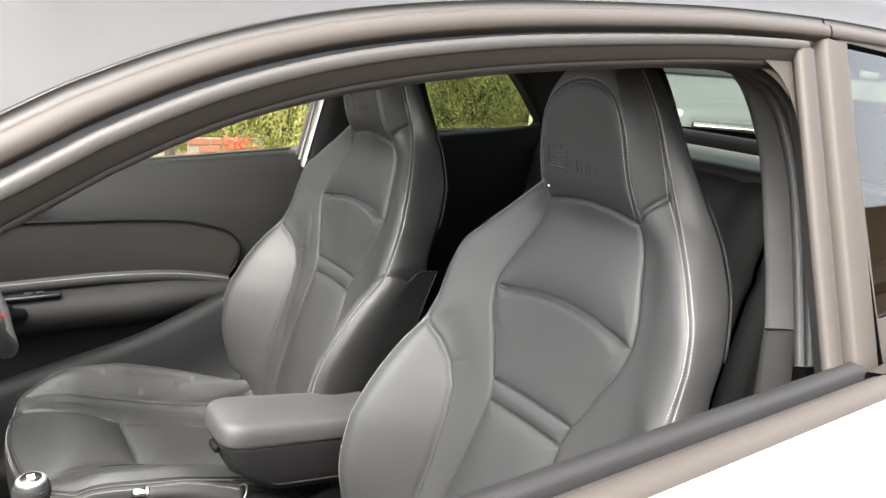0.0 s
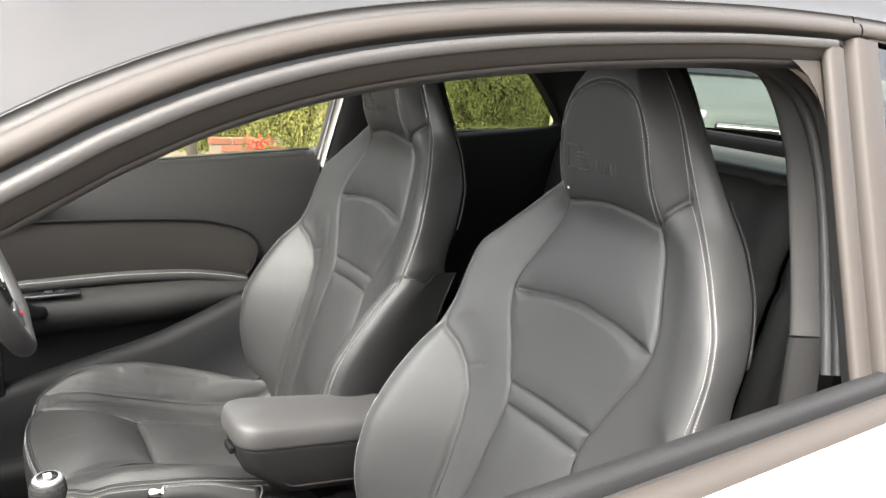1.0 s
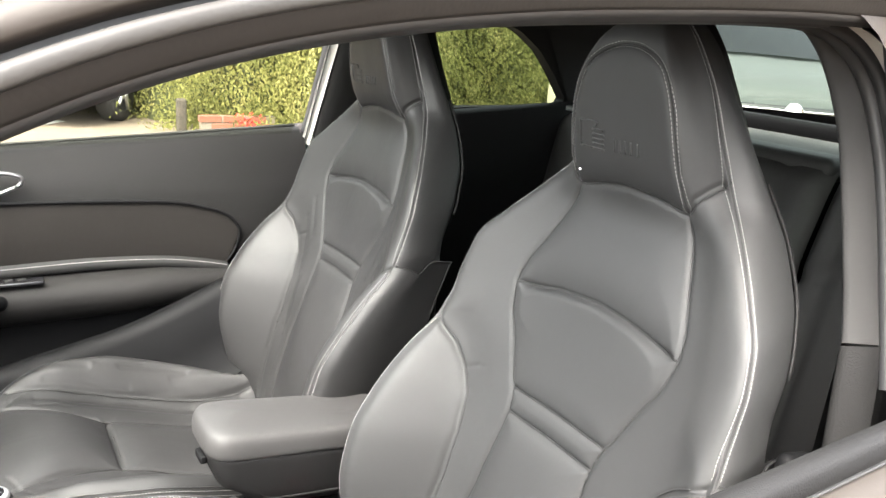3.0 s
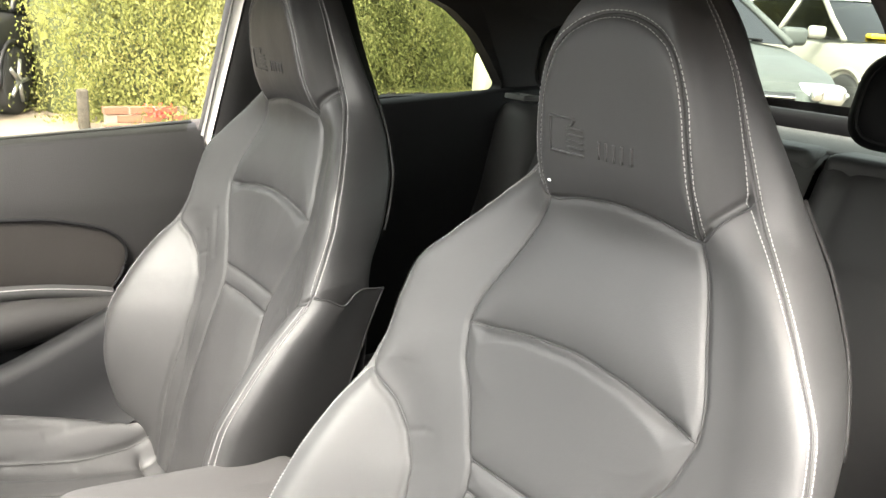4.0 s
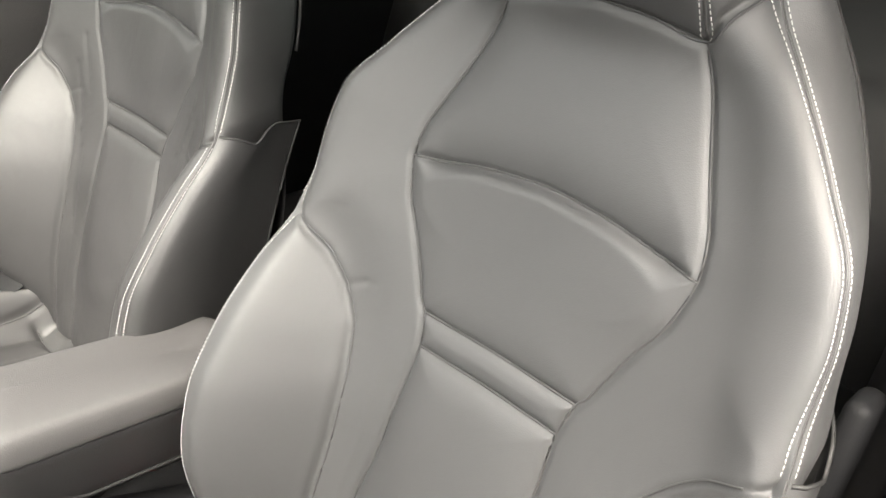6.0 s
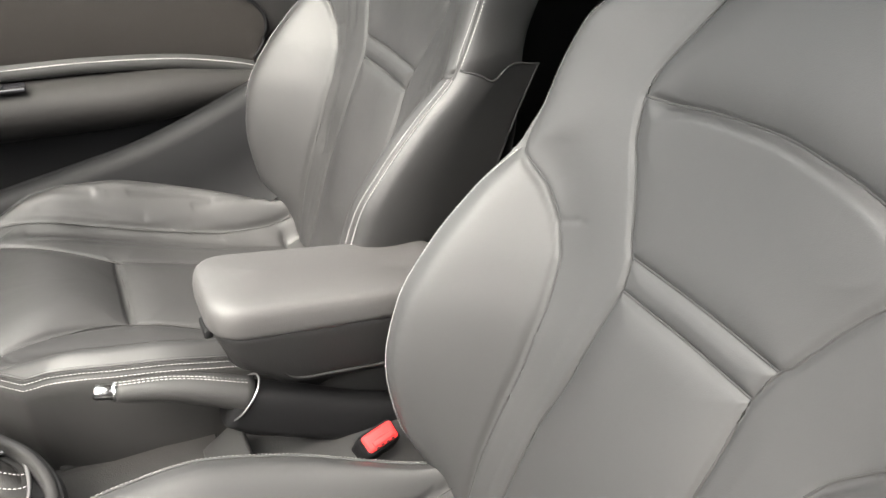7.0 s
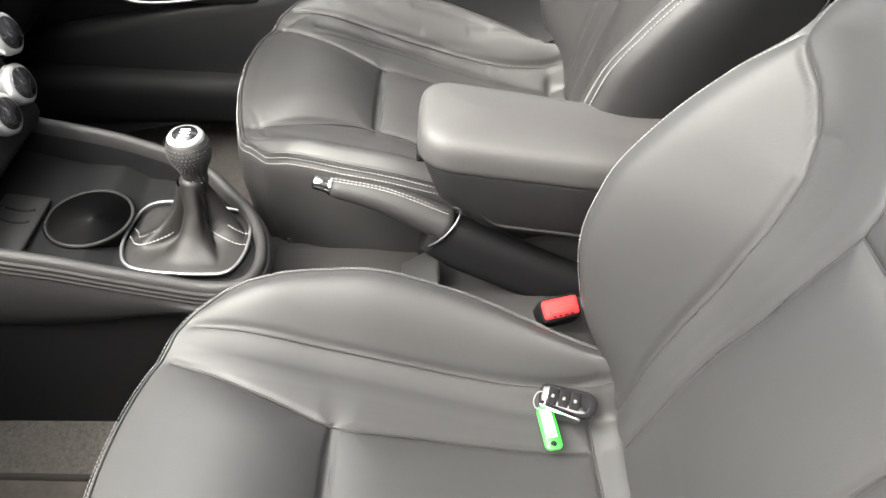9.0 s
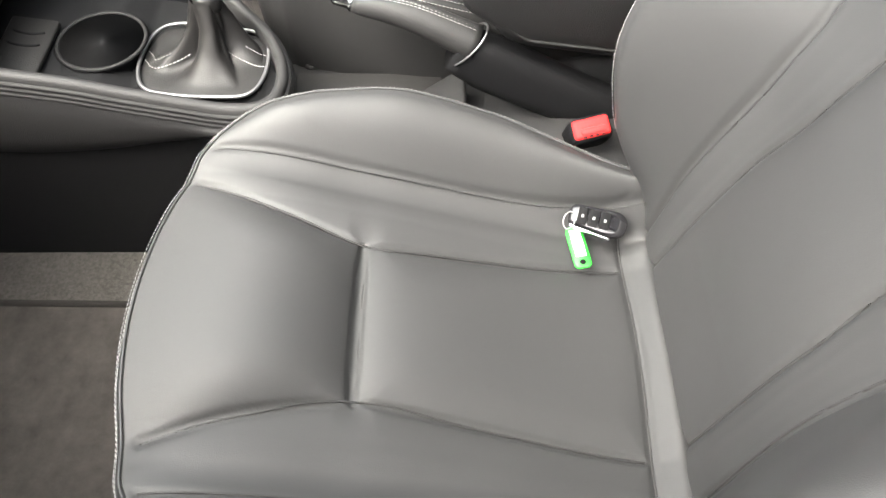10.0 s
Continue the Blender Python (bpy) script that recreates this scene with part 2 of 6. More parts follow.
def smooth_path(points, n=60):
    """A Catmull-Rom curve through points."""
    P = np.array(points, float)
    P = np.vstack([2 * P[0] - P[1], P, 2 * P[-1] - P[-2]])
    m = len(P) - 3
    out = []
    for s in np.linspace(0, m, n):
        i = min(int(s), m - 1)
        t = s - i
        a, b, c, d = P[i:i + 4]
        out.append(0.5 * (2 * b + (c - a) * t + (2 * a - 5 * b + 4 * c - d) * t * t + (3 * b - a - 3 * c + d) * t ** 3))
    return np.array(out)


def curve(xs, ys):
    """A smooth function through a few values (monotone cubic)."""
    xs, ys = np.array(xs, float), np.array(ys, float)
    d = np.diff(ys) / np.diff(xs)
    m = np.zeros(len(xs))
    m[0], m[-1] = d[0], d[-1]
    for i in range(1, len(xs) - 1):
        m[i] = 0 if d[i - 1] * d[i] <= 0 else 2 * d[i - 1] * d[i] / (d[i - 1] + d[i])

    def f(x):
        x = np.clip(np.asarray(x, float), xs[0], xs[-1])
        i = np.clip(np.searchsorted(xs, x) - 1, 0, len(xs) - 2)
        h = xs[i + 1] - xs[i]
        t = (x - xs[i]) / h
        return (ys[i] * (1 + 2 * t) * (1 - t) ** 2 + m[i] * h * t * (1 - t) ** 2 + ys[i + 1] * t * t * (3 - 2 * t) + m[i + 1] * h * t * t * (t - 1))
    return f


def distance(y, z, line):
    """How far each (y, z) lies from a line of points in that plane."""
    line = np.array(line, float)
    best = np.full(np.shape(y), 9.0)
    for (ya, za), (yb, zb) in zip(line[:-1], line[1:]):
        dy, dz = yb - ya, zb - za
        t = np.clip(((y - ya) * dy + (z - za) * dz) / (dy * dy + dz * dz + 1e-12), 0, 1)
        best = np.minimum(best, np.hypot(y - ya - t * dy, z - za - t * dz))
    return best


def groove(d, deep=0.0045, soft=0.010, sharp=0.0030):
    """A sewn seam: a narrow crease in a wider sag."""
    return 0.6 * deep * np.exp(-((d / (1.5 * soft)) ** 1.25)) + 0.45 * deep * np.exp(-(d / sharp) ** 2)


def stitches(path, normal, gap=0.0047, length=0.0032, width=0.0008, lift=0.0003):
    """Short threads along a path (points with their normals)."""
    P, N = np.array(path, float), np.array(normal, float)
    s = np.r_[0, np.cumsum(np.linalg.norm(np.diff(P, axis=0), axis=1))]
    V, F = [], []
    for a in np.arange(0, s[-1] - length, gap):
        e = [np.array([np.interp(x, s, P[:, k]) for k in range(3)]) for x in (a, a + length * 0.5, a + length)]
        n = np.array([np.interp(a, s, N[:, k]) for k in range(3)])
        n /= np.linalg.norm(n) + 1e-9
        d = e[2] - e[0]
        d /= np.linalg.norm(d) + 1e-9
        w = np.cross(d, n) * width * 0.5
        k = len(V)
        for q, up in zip(e, (0.0, 1.0, 0.0)):
            c = q + n * (lift + up * width * 0.6)
            V += [c - w, c + n * width * 0.5, c + w]
        F += [(k, k + 1, k + 4, k + 3), (k + 1, k + 2, k + 5, k + 4), (k + 3, k + 4, k + 7, k + 6), (k + 4, k + 5, k + 8, k + 7)]
    return V, F


def normals_of(G):
    """Unit normals of a grid of points."""
    a, b = np.gradient(G, axis=0), np.gradient(G, axis=1)
    n = np.cross(a, b)
    return n / (np.linalg.norm(n, axis=2, keepdims=True) + 1e-12)


def split_grid(G, N, owner, mats, parent, labels):
    """Cuts a grid into panels by owner (a name for each cell): each panel is a part, with the whole grid's normals."""
    rows, cols = G.shape[:2]
    made = {}
    for name in mats:
        cells = np.argwhere(owner == name)
        if not len(cells):
            continue
        index, V, NN, F = {}, [], [], []
        for i, j in cells:
            q = []
            for a, b in ((i, j), (i, j + 1), (i + 1, j + 1), (i + 1, j)):
                if (a, b) not in index:
                    index[a, b] = len(V)
                    V.append(G[a, b])
                    NN.append(N[a, b])
                q.append(index[a, b])
            F.append(q[::-1])
        plain = name.rstrip("0123456789")
        ob = part(plain, V, F, mats[name], parent, labels.get(name, ""))
        ob.data.normals_split_custom_set_from_vertices([tuple(n) for n in NN])
        made[name] = ob
    return made


# ---- front seats ----
Z_KEYS = [0.40, 0.44, 0.50, 0.58, 0.66, 0.72, 0.78, 0.825, 0.86, 0.90, 0.945, 0.985, 1.03, 1.07, 1.126, 1.18, 1.218, 1.240, 1.252]
# half widths and depths of the backrest from its middle line to its rear edge
C0X = curve(Z_KEYS, [0.553, 0.562, 0.576, 0.597, 0.621, 0.641, 0.659, 0.672, 0.682, 0.693, 0.706, 0.721, 0.735, 0.708, 0.696, 0.690, 0.695, 0.709, 0.728])
C1Y = curve(Z_KEYS, [0.100, 0.100, 0.094, 0.090, 0.081, 0.078, 0.086, 0.108, 0.127, 0.138, 0.128, 0.112, 0.092, 0.085, 0.079, 0.067, 0.047, 0.029, 0.012])
C1X = curve(Z_KEYS, [0.551, 0.560, 0.574, 0.595, 0.620, 0.641, 0.659, 0.670, 0.678, 0.687, 0.703, 0.721, 0.736, 0.714, 0.699, 0.692, 0.697, 0.711, 0.729])
C2Y = curve(Z_KEYS, [0.150, 0.150, 0.143, 0.137, 0.140, 0.150, 0.172, 0.187, 0.187, 0.188, 0.178, 0.154, 0.120, 0.101, 0.089, 0.074, 0.054, 0.034, 0.015])
C2X = curve(Z_KEYS, [0.548, 0.552, 0.562, 0.583, 0.609, 0.629, 0.646, 0.655, 0.664, 0.674, 0.689, 0.711, 0.734, 0.728, 0.713, 0.704, 0.705, 0.716, 0.731])
C3Y = curve(Z_KEYS, [0.190, 0.202, 0.213, 0.221, 0.226, 0.228, 0.228, 0.226, 0.216, 0.219, 0.211, 0.180, 0.140, 0.113, 0.096, 0.079, 0.058, 0.038, 0.018])
C3X = curve(Z_KEYS, [0.560, 0.536, 0.507, 0.495, 0.510, 0.544, 0.592, 0.634, 0.652, 0.661, 0.674, 0.699, 0.729, 0.742, 0.731, 0.722, 0.719, 0.724, 0.735])
C4Y = curve(Z_KEYS, [0.214, 0.227, 0.240, 0.248, 0.252, 0.253, 0.250, 0.243, 0.239, 0.239, 0.231, 0.199, 0.156, 0.122, 0.102, 0.084, 0.063, 0.043, 0.022])
C4X = curve(Z_KEYS, [0.568, 0.543, 0.511, 0.498, 0.514, 0.549, 0.598, 0.642, 0.655, 0.665, 0.677, 0.703, 0.735, 0.755, 0.749, 0.742, 0.738, 0.740, 0.746])
C5Y = curve(Z_KEYS, [0.215, 0.224, 0.236, 0.244, 0.247, 0.244, 0.235, 0.226, 0.217, 0.213, 0.200, 0.182, 0.160, 0.137, 0.109, 0.080, 0.060, 0.042, 0.026])
C5X = curve(Z_KEYS, [0.650, 0.660, 0.670, 0.690, 0.715, 0.730, 0.738, 0.742, 0.752, 0.768, 0.785, 0.798, 0.800, 0.796, 0.786, 0.778, 0.772, 0.768, 0.766])
KNOTS = [0.0, 0.24, 0.44, 0.60, 0.72, 1.0]
SEAM_INNER = [(0.085, 1.042), (0.101, 1.005), (0.118, 0.966), (0.133, 0.932), (0.138, 0.902), (0.129, 0.865), (0.115, 0.840), (0.101, 0.810), (0.091, 0.786), (0.0835, 0.775), (0.0765, 0.745), (0.080, 0.69), (0.083, 0.63), (0.090, 0.585), (0.094, 0.51), (0.10, 0.40)]
SEAM_BOLSTER = [(0.250, 0.828), (0.222, 0.818), (0.195, 0.797), (0.173, 0.771), (0.153, 0.738), (0.142, 0.69), (0.137, 0.62), (0.139, 0.55), (0.143, 0.50), (0.150, 0.40)]
SEAM_CREASE = [(-0.138, 0.902), (-0.11, 0.905), (-0.06, 0.914), (0, 0.9185), (0.06, 0.914), (0.11, 0.905), (0.138, 0.902)]
SEAM_NECK = [(-0.116, 1.087), (-0.101, 1.066), (-0.085, 1.042), (-0.04, 1.050), (0, 1.054), (0.04, 1.050), (0.085, 1.042), (0.101, 1.066), (0.116, 1.087)]
SEAM_ARCH = [(-0.085, 1.043), (-0.085, 1.065), (-0.082, 1.09), (-0.0785, 1.12), (-0.073, 1.155), (-0.062, 1.185), (-0.046, 1.203), (-0.022, 1.214), (0, 1.217)]
SEAM_ARCH = SEAM_ARCH + [(-y, z) for y, z in SEAM_ARCH[-2::-1]]
STRIP_HIGH, STRIP_LOW = [(-0.0835, 0.775), (0, 0.777), (0.0835, 0.775)], [(-0.0765, 0.745), (0, 0.747), (0.0765, 0.745)]
mirrored = lambda line: [(-y, z) for y, z in line]


def seat_back(seat, worn):
    zs = np.concatenate([np.linspace(0.40, 1.20, 330), np.linspace(1.2025, 1.252, 28)])
    ps = np.linspace(0, 1, 136)
    rows = []
    for z in zs:
        y = curve(KNOTS, [0, C1Y(z), C2Y(z), C3Y(z), C4Y(z), C5Y(z)])(ps)
        ox = np.array([C0X(z), C1X(z), C2X(z), C3X(z), C4X(z), C5X(z)], float)
        x = curve(KNOTS, ox)(ps)
        right = np.stack([x, y, np.full_like(y, z)], 1)
        left = right * (1, -1, 1)
        rows.append(np.vstack([left[:0:-1], right]))
    G = np.array(rows)
    # the side of the upper back is full and round
    full = 0.027 * np.sin(np.pi * np.clip((ps - 0.72) / 0.28, 0, 1)) ** 0.9 * np.clip((zs - 0.80) / 0.05, 0, 1)[:, None] * np.clip((1.20 - zs) / 0.10, 0, 1)[:, None]
    k = len(ps) - 1
    G[:, k:, 1] += full
    G[:, :k + 1, 1] -= full[:, ::-1]
    P = np.concatenate([-ps[:0:-1], ps])
    # the cover rolls softly over its stitched edge, the edge itself stays in place
    soft = G.copy()
    for _ in range(420):
        soft[:, 1:-1] = 0.5 * soft[:, 1:-1] + 0.25 * (soft[:, :-2] + soft[:, 2:])
    high = np.clip((zs - 0.68) / 0.20, 0, 1)[:, None, None]
    for s in (-1, 1):
        j = int(round(np.interp(s * 0.72, P, np.arange(len(P)))))
        near = np.exp(-((P - s * 0.72) / 0.16) ** 2)[None, :, None]
        mix = np.exp(-((P - s * 0.83) / 0.15) ** 4)[None, :, None] * (0.55 + 0.45 * high)
        G = G * (1 - mix) + mix * (soft + (G[:, j:j + 1] - soft[:, j:j + 1]) * near)
    for _ in range(12):
        G[1:-1, 1:-1] = 0.5 * G[1:-1, 1:-1] + 0.125 * (G[:-2, 1:-1] + G[2:, 1:-1] + G[1:-1, :-2] + G[1:-1, 2:])
    # the foam is even: its depth changes softly up the seat
    front_w = np.clip((0.70 - np.abs(P)) / 0.25, 0, 1)[None, :]
    X0 = G[..., 0].copy()
    for _ in range(90):
        X0[1:-1] = 0.5 * X0[1:-1] + 0.25 * (X0[:-2] + X0[2:])
    for _ in range(20):
        X0[:, 1:-1] = 0.5 * X0[:, 1:-1] + 0.25 * (X0[:, :-2] + X0[:, 2:])
    G[..., 0] += (X0 - G[..., 0]) * front_w * np.clip((1.20 - zs) / 0.04, 0, 1)[:, None]
    X1 = G[..., 0].copy()
    for _ in range(300):
        X1[1:-1] = 0.5 * X1[1:-1] + 0.25 * (X1[:-2] + X1[2:])
    for _ in range(60):
        X1[:, 1:-1] = 0.5 * X1[:, 1:-1] + 0.25 * (X1[:, :-2] + X1[:, 2:])
    G[..., 0] += (X1 - G[..., 0]) * 0.85 * np.exp(-((np.abs(P)[None, :] - 0.50) / 0.18) ** 2 - ((zs[:, None] - 0.865) / 0.06) ** 2)
    # the shoulder runs in one soft curve over the stitched edge
    B = G.copy()
    bell = lambda v, a, b, c, d: np.clip((v - a) / (b - a), 0, 1) * np.clip((d - v) / (d - c), 0, 1)
    w = bell(np.abs(P), 0.40, 0.52, 0.88, 0.98)[None, :, None] * bell(zs, 0.84, 0.92, 0.98, 1.06)[:, None, None]
    for _ in range(1100):
        B[:, 1:-1] += 0.5 * w[:, 1:-1] * (0.5 * (B[:, :-2] + B[:, 2:]) - B[:, 1:-1])
    for s in (-1, 1):
        j = int(round(np.interp(s * 0.72, P, np.arange(len(P)))))
        B += 0.6 * (G[:, j:j + 1] - B[:, j:j + 1]) * np.exp(-((P - s * 0.72) / 0.20) ** 2)[None, :, None]
    G = B
    N = normals_of(G)
    Y, Z, A = G[..., 1], G[..., 2], np.abs(P)[None, :] + 0 * G[..., 1]
    front = A < 0.70
    far = np.full(Y.shape, 9.0)
    deep = np.zeros(Y.shape)
    for line, d, soft in ((SEAM_INNER, 0.0062, 0.013), (mirrored(SEAM_INNER), 0.0062, 0.013), (SEAM_BOLSTER, 0.0085, 0.016), (mirrored(SEAM_BOLSTER), 0.0085, 0.016),
                          (SEAM_CREASE, 0.0125, 0.009), (SEAM_NECK, 0.008, 0.012), (SEAM_ARCH, 0.0035, 0.004), (STRIP_HIGH, 0.0072, 0.009), (STRIP_LOW, 0.0072, 0.009)):
        dist = distance(Y, Z, line)
        ends = np.clip((0.146 - np.abs(Y)) / 0.035, 0, 1) if line is SEAM_CREASE else 1.0
        deep = np.maximum(deep, np.where(front, groove(dist, d, soft) * ends, 0))
    # the stitched edge
    edge = np.abs(A - 0.72) * 0.14 / 0.28
    deep = np.maximum(deep, groove(edge, 0.0014, 0.004))
    # the upper panel tucks in under the roll of the middle one
    over = Z - np.interp(Y, [p[0] for p in SEAM_CREASE], [p[1] for p in SEAM_CREASE])
    fade_out = np.clip((0.134 - np.abs(Y)) / 0.06, 0, 1)
    deep -= np.where(front, 0.006 * np.exp(-((over + 0.026) / 0.024) ** 2) * fade_out ** 2 * (3 - 2 * fade_out), 0)
    deep = np.maximum(deep, np.where(front & (over > 0) & (np.abs(Y) < 0.136), 0.0085 * np.exp(-over / 0.020) * np.clip((0.136 - np.abs(Y)) / 0.03, 0, 1), 0))
    # puffed panels
    high_up = np.clip((Z - 0.908) / 0.14, 0, 1)
    inner_line = np.interp(Z, [p[1] for p in SEAM_INNER][::-1], [p[0] for p in SEAM_INNER][::-1])
    width = np.clip((inner_line - np.abs(Y)) / 0.05, 0, 1)
    deep -= np.where(front, 0.003 * np.sin(np.pi * high_up) * width * (2 - width), 0)
    low_down = np.clip((0.742 - Z) / 0.26, 0, 1)
    width = np.clip((inner_line - np.abs(Y)) / 0.045, 0, 1)
    deep -= np.where(front, 0.005 * np.sin(np.pi * low_down ** 0.6) * width * (2 - width), 0)
    rng = np.random.RandomState(5 + worn)
    wav = np.zeros(Y.shape)
    for _ in range(14):
        a, b, c = rng.uniform(-30, 30), rng.uniform(-40, 40), rng.uniform(0, 6.28)
        wav += np.sin(a * Y + b * Z + c)
    deep += 0.00018 * wav
    # creases in the leather beside the bolster
    for side in ((1,) if not worn else (1, -1)):
        for (ya, za, yb, zb, k) in ((0.171, 0.768, 0.152, 0.777, 0.0010), (0.152, 0.777, 0.140, 0.779, 0.0005)):
            deep += np.where(front, k * np.exp(-(distance(Y, Z, [(side * ya, za), (side * yb, zb)]) / 0.003) ** 2), 0)
    if worn:
        for ya, za, yb, zb in ((-0.16, 0.81, -0.135, 0.74), (-0.15, 0.84, -0.125, 0.77), (0.16, 0.81, 0.135, 0.74), (0.15, 0.85, 0.125, 0.78), (0.13, 0.72, 0.12, 0.60), (0.12, 0.70, 0.112, 0.58)):
            deep += np.where(front, 0.0012 * np.exp(-(distance(Y, Z, [(ya, za), (yb, zb)]) / 0.005) ** 2), 0)
    G2 = G - N * deep[..., None]
    # the foot of the backrest sits a little off the middle line
    off_line = lambda z: (0.0 if worn else 0.009) * np.clip((0.76 - np.asarray(z)) / 0.2, 0, 1)
    fade = lambda y: 1 - 0.67 * np.clip((np.abs(y) - 0.10) / 0.035, 0, 1)
    G2[..., 1] += off_line(zs)[:, None] * fade(Y)
    N2 = normals_of(G2)
    # owners
    yc, zc, ac = (0.25 * (Q[:-1, :-1] + Q[1:, :-1] + Q[:-1, 1:] + Q[1:, 1:]) for Q in (np.abs(Y), Z, A))
    line = lambda pts, v: np.interp(v, [p[1] for p in pts][::-1], [p[0] for p in pts][::-1])
    inner = line(SEAM_INNER, zc)
    bol = line(SEAM_BOLSTER, zc)
    crease = np.interp(yc, [p[0] for p in SEAM_CREASE], [p[1] for p in SEAM_CREASE])
    neck = np.interp(yc, [p[0] for p in SEAM_NECK], [p[1] for p in SEAM_NECK])
    arch = np.where(zc > 1.217, -1, np.interp(zc, [p[1] for p in SEAM_ARCH[:9]], [-p[0] for p in SEAM_ARCH[:9]]))
    sgn = np.sign(0.5 * (P[:-1] + P[1:]))[None, :] + 0 * yc
    owner = np.full(yc.shape, "shoulder_panel0", dtype=object)
    owner[sgn < 0] = "shoulder_panel1"
    owner[(zc > neck) & (yc < 0.20) & (zc > 1.04)] = "headrest_border"
    owner[(yc < arch) & (zc > neck)] = "headrest_panel"
    inside = (yc < inner) & (zc <= neck)
    owner[inside & (zc > crease)] = "upper_panel"
    owner[inside & (zc <= crease) & (zc > 0.776)] = "middle_panel"
    owner[inside & (zc <= 0.776) & (zc > 0.746)] = "lumbar_strip"
    owner[inside & (zc <= 0.746)] = "lower_panel"
    for k, s in ((0, 1), (1, -1)):
        owner[(zc < 0.826) & (yc > bol) & (sgn == s)] = "side_bolster%d" % k
        owner[(ac > 0.72) & (sgn == s) & (zc >= 0.826)] = "side_cover%d" % k
        owner[(ac > 0.72) & (sgn == s) & (zc < 0.826) & (zc >= 0.795)] = "side_cover%d" % k
        owner[(ac > 0.74) & (sgn == s) & (zc < 0.795)] = "none"
    skin = LEATHER_WORN_DIMMED if worn else LEATHER
    mats = {n: skin for n in ("headrest_panel", "headrest_border", "upper_panel", "middle_panel", "lumbar_strip", "lower_panel", "shoulder_panel0", "shoulder_panel1", "side_bolster0", "side_bolster1")}
    mats.update({n: skin for n in ("side_cover0", "side_cover1")})
    split_grid(G2, N2, owner, mats, seat, {})

    # the deep side of each lower bolster, with a loose flap at its top
    for s in (-1, 1):
        j = int(round(np.interp(s * 0.735, P, np.arange(len(P)))))
        ids = [i for i in range(len(zs)) if zs[i] <= 0.829][::2]
        us = np.linspace(0, 1, 26)
        S = []
        for i in ids:
            z, a = zs[i], G2[i, j]
            h = (z - 0.40) / 0.429
            b = np.array((0.668 + 0.098 * h ** 1.6, s * (0.222 + 0.006 * h), z - 0.010 * h ** 6))
            row = a + (b - a) * us[:, None]
            bulge = np.sin(np.pi * us ** 0.55) * (0.020 - 0.006 * h)
            row[:, 1] += s * bulge
            row[:, 0] += 0.004 * np.sin(2 * np.pi * us) * h
            # the top edge dips behind the stitching and rises to the flap
            dip = -0.012 * np.exp(-((us - 0.30) / 0.14) ** 2) + 0.006 * np.exp(-((us - 0.68) / 0.2) ** 2)
            row[:, 2] += dip * np.clip((h - 0.8) / 0.2, 0, 1) ** 2
            S.append(row)
        S = np.array(S)
        NS = normals_of(S)
        if np.mean(NS[..., 1]) * s < 0:
            NS = -NS
        inner = S - NS * 0.004 - np.array((0.002, 0, 0.001))
        F1 = grid_faces(len(ids), 26)
        F2 = [tuple(q + S.shape[0] * 26 for q in f)[::-1] for f in F1]
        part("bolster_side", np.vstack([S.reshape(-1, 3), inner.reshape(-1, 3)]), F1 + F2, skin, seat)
        rim = [S[i, -1] for i in range(0, len(ids), 3)] + [S[-1, -1]] + [S[-1, k] for k in range(24, -1, -1)]
        part("piping", *tube(np.array(rim), 0.0016, 6), LEATHER_SIDE, seat)

    # rear shell
    ring = []
    for i in range(0, len(zs), 6):
        a, b = G2[i, 0], G2[i, -1]
        t = np.linspace(0, 1, 17)[:, None]
        mid = a + (b - a) * t
        mid[:, 0] += 0.05 * np.sin(np.pi * t[:, 0]) ** 0.6
        ring.append(mid)
    ring = np.array(ring)
    part("back_shell", ring.reshape(-1, 3), grid_faces(ring.shape[0], 17), PLASTIC_BLACK, seat, "dark plastic rear shell of the seat")
    for s in (-1, 1):
        i0 = int(np.searchsorted(zs, 0.90))
        k = 0 if s < 0 else -1
        path = [G2[i, k] + np.array((0.004, 0.002 * s, 0)) for i in range(i0, int(np.searchsorted(zs, 1.09)), 4)]
        part("shell_edge", *tube(path, 0.0020, 6), PLASTIC, seat, "black plastic edge of the rear shell")

    # stitching
    def at(y, z):
        y = y + off_line(z) * fade(y)
        i = np.clip(np.interp(z, zs, np.arange(len(zs))), 0, len(zs) - 1)
        i0 = int(min(i, len(zs) - 2))
        f = i - i0
        row = G2[i0] * (1 - f) + G2[i0 + 1] * f
        nrm = N2[i0]
        j = np.interp(y, row[:, 1], np.arange(len(P)))
        return [np.interp(j, np.arange(len(P)), row[:, k]) for k in range(3)], [np.interp(j, np.arange(len(P)), nrm[:, k]) for k in range(3)]

    # dark tubes along the sewn lines: crease shade drawn as colour
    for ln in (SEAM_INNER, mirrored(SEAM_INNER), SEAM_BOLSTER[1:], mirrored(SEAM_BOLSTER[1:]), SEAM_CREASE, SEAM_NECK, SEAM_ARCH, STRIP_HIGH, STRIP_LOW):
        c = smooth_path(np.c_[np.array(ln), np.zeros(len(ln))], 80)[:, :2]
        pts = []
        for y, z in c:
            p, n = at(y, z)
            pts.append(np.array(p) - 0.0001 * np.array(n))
        part("seam", *tube(pts, 0.0012, 5), RECESS_SHADE, seat)
    # the same painted dark line down each stitched edge
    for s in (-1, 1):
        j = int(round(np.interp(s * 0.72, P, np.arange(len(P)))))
        part("seam", *tube([G2[i, j] for i in range(8, len(zs) - 2, 3)], 0.0009, 5), RECESS_SHADE, seat)

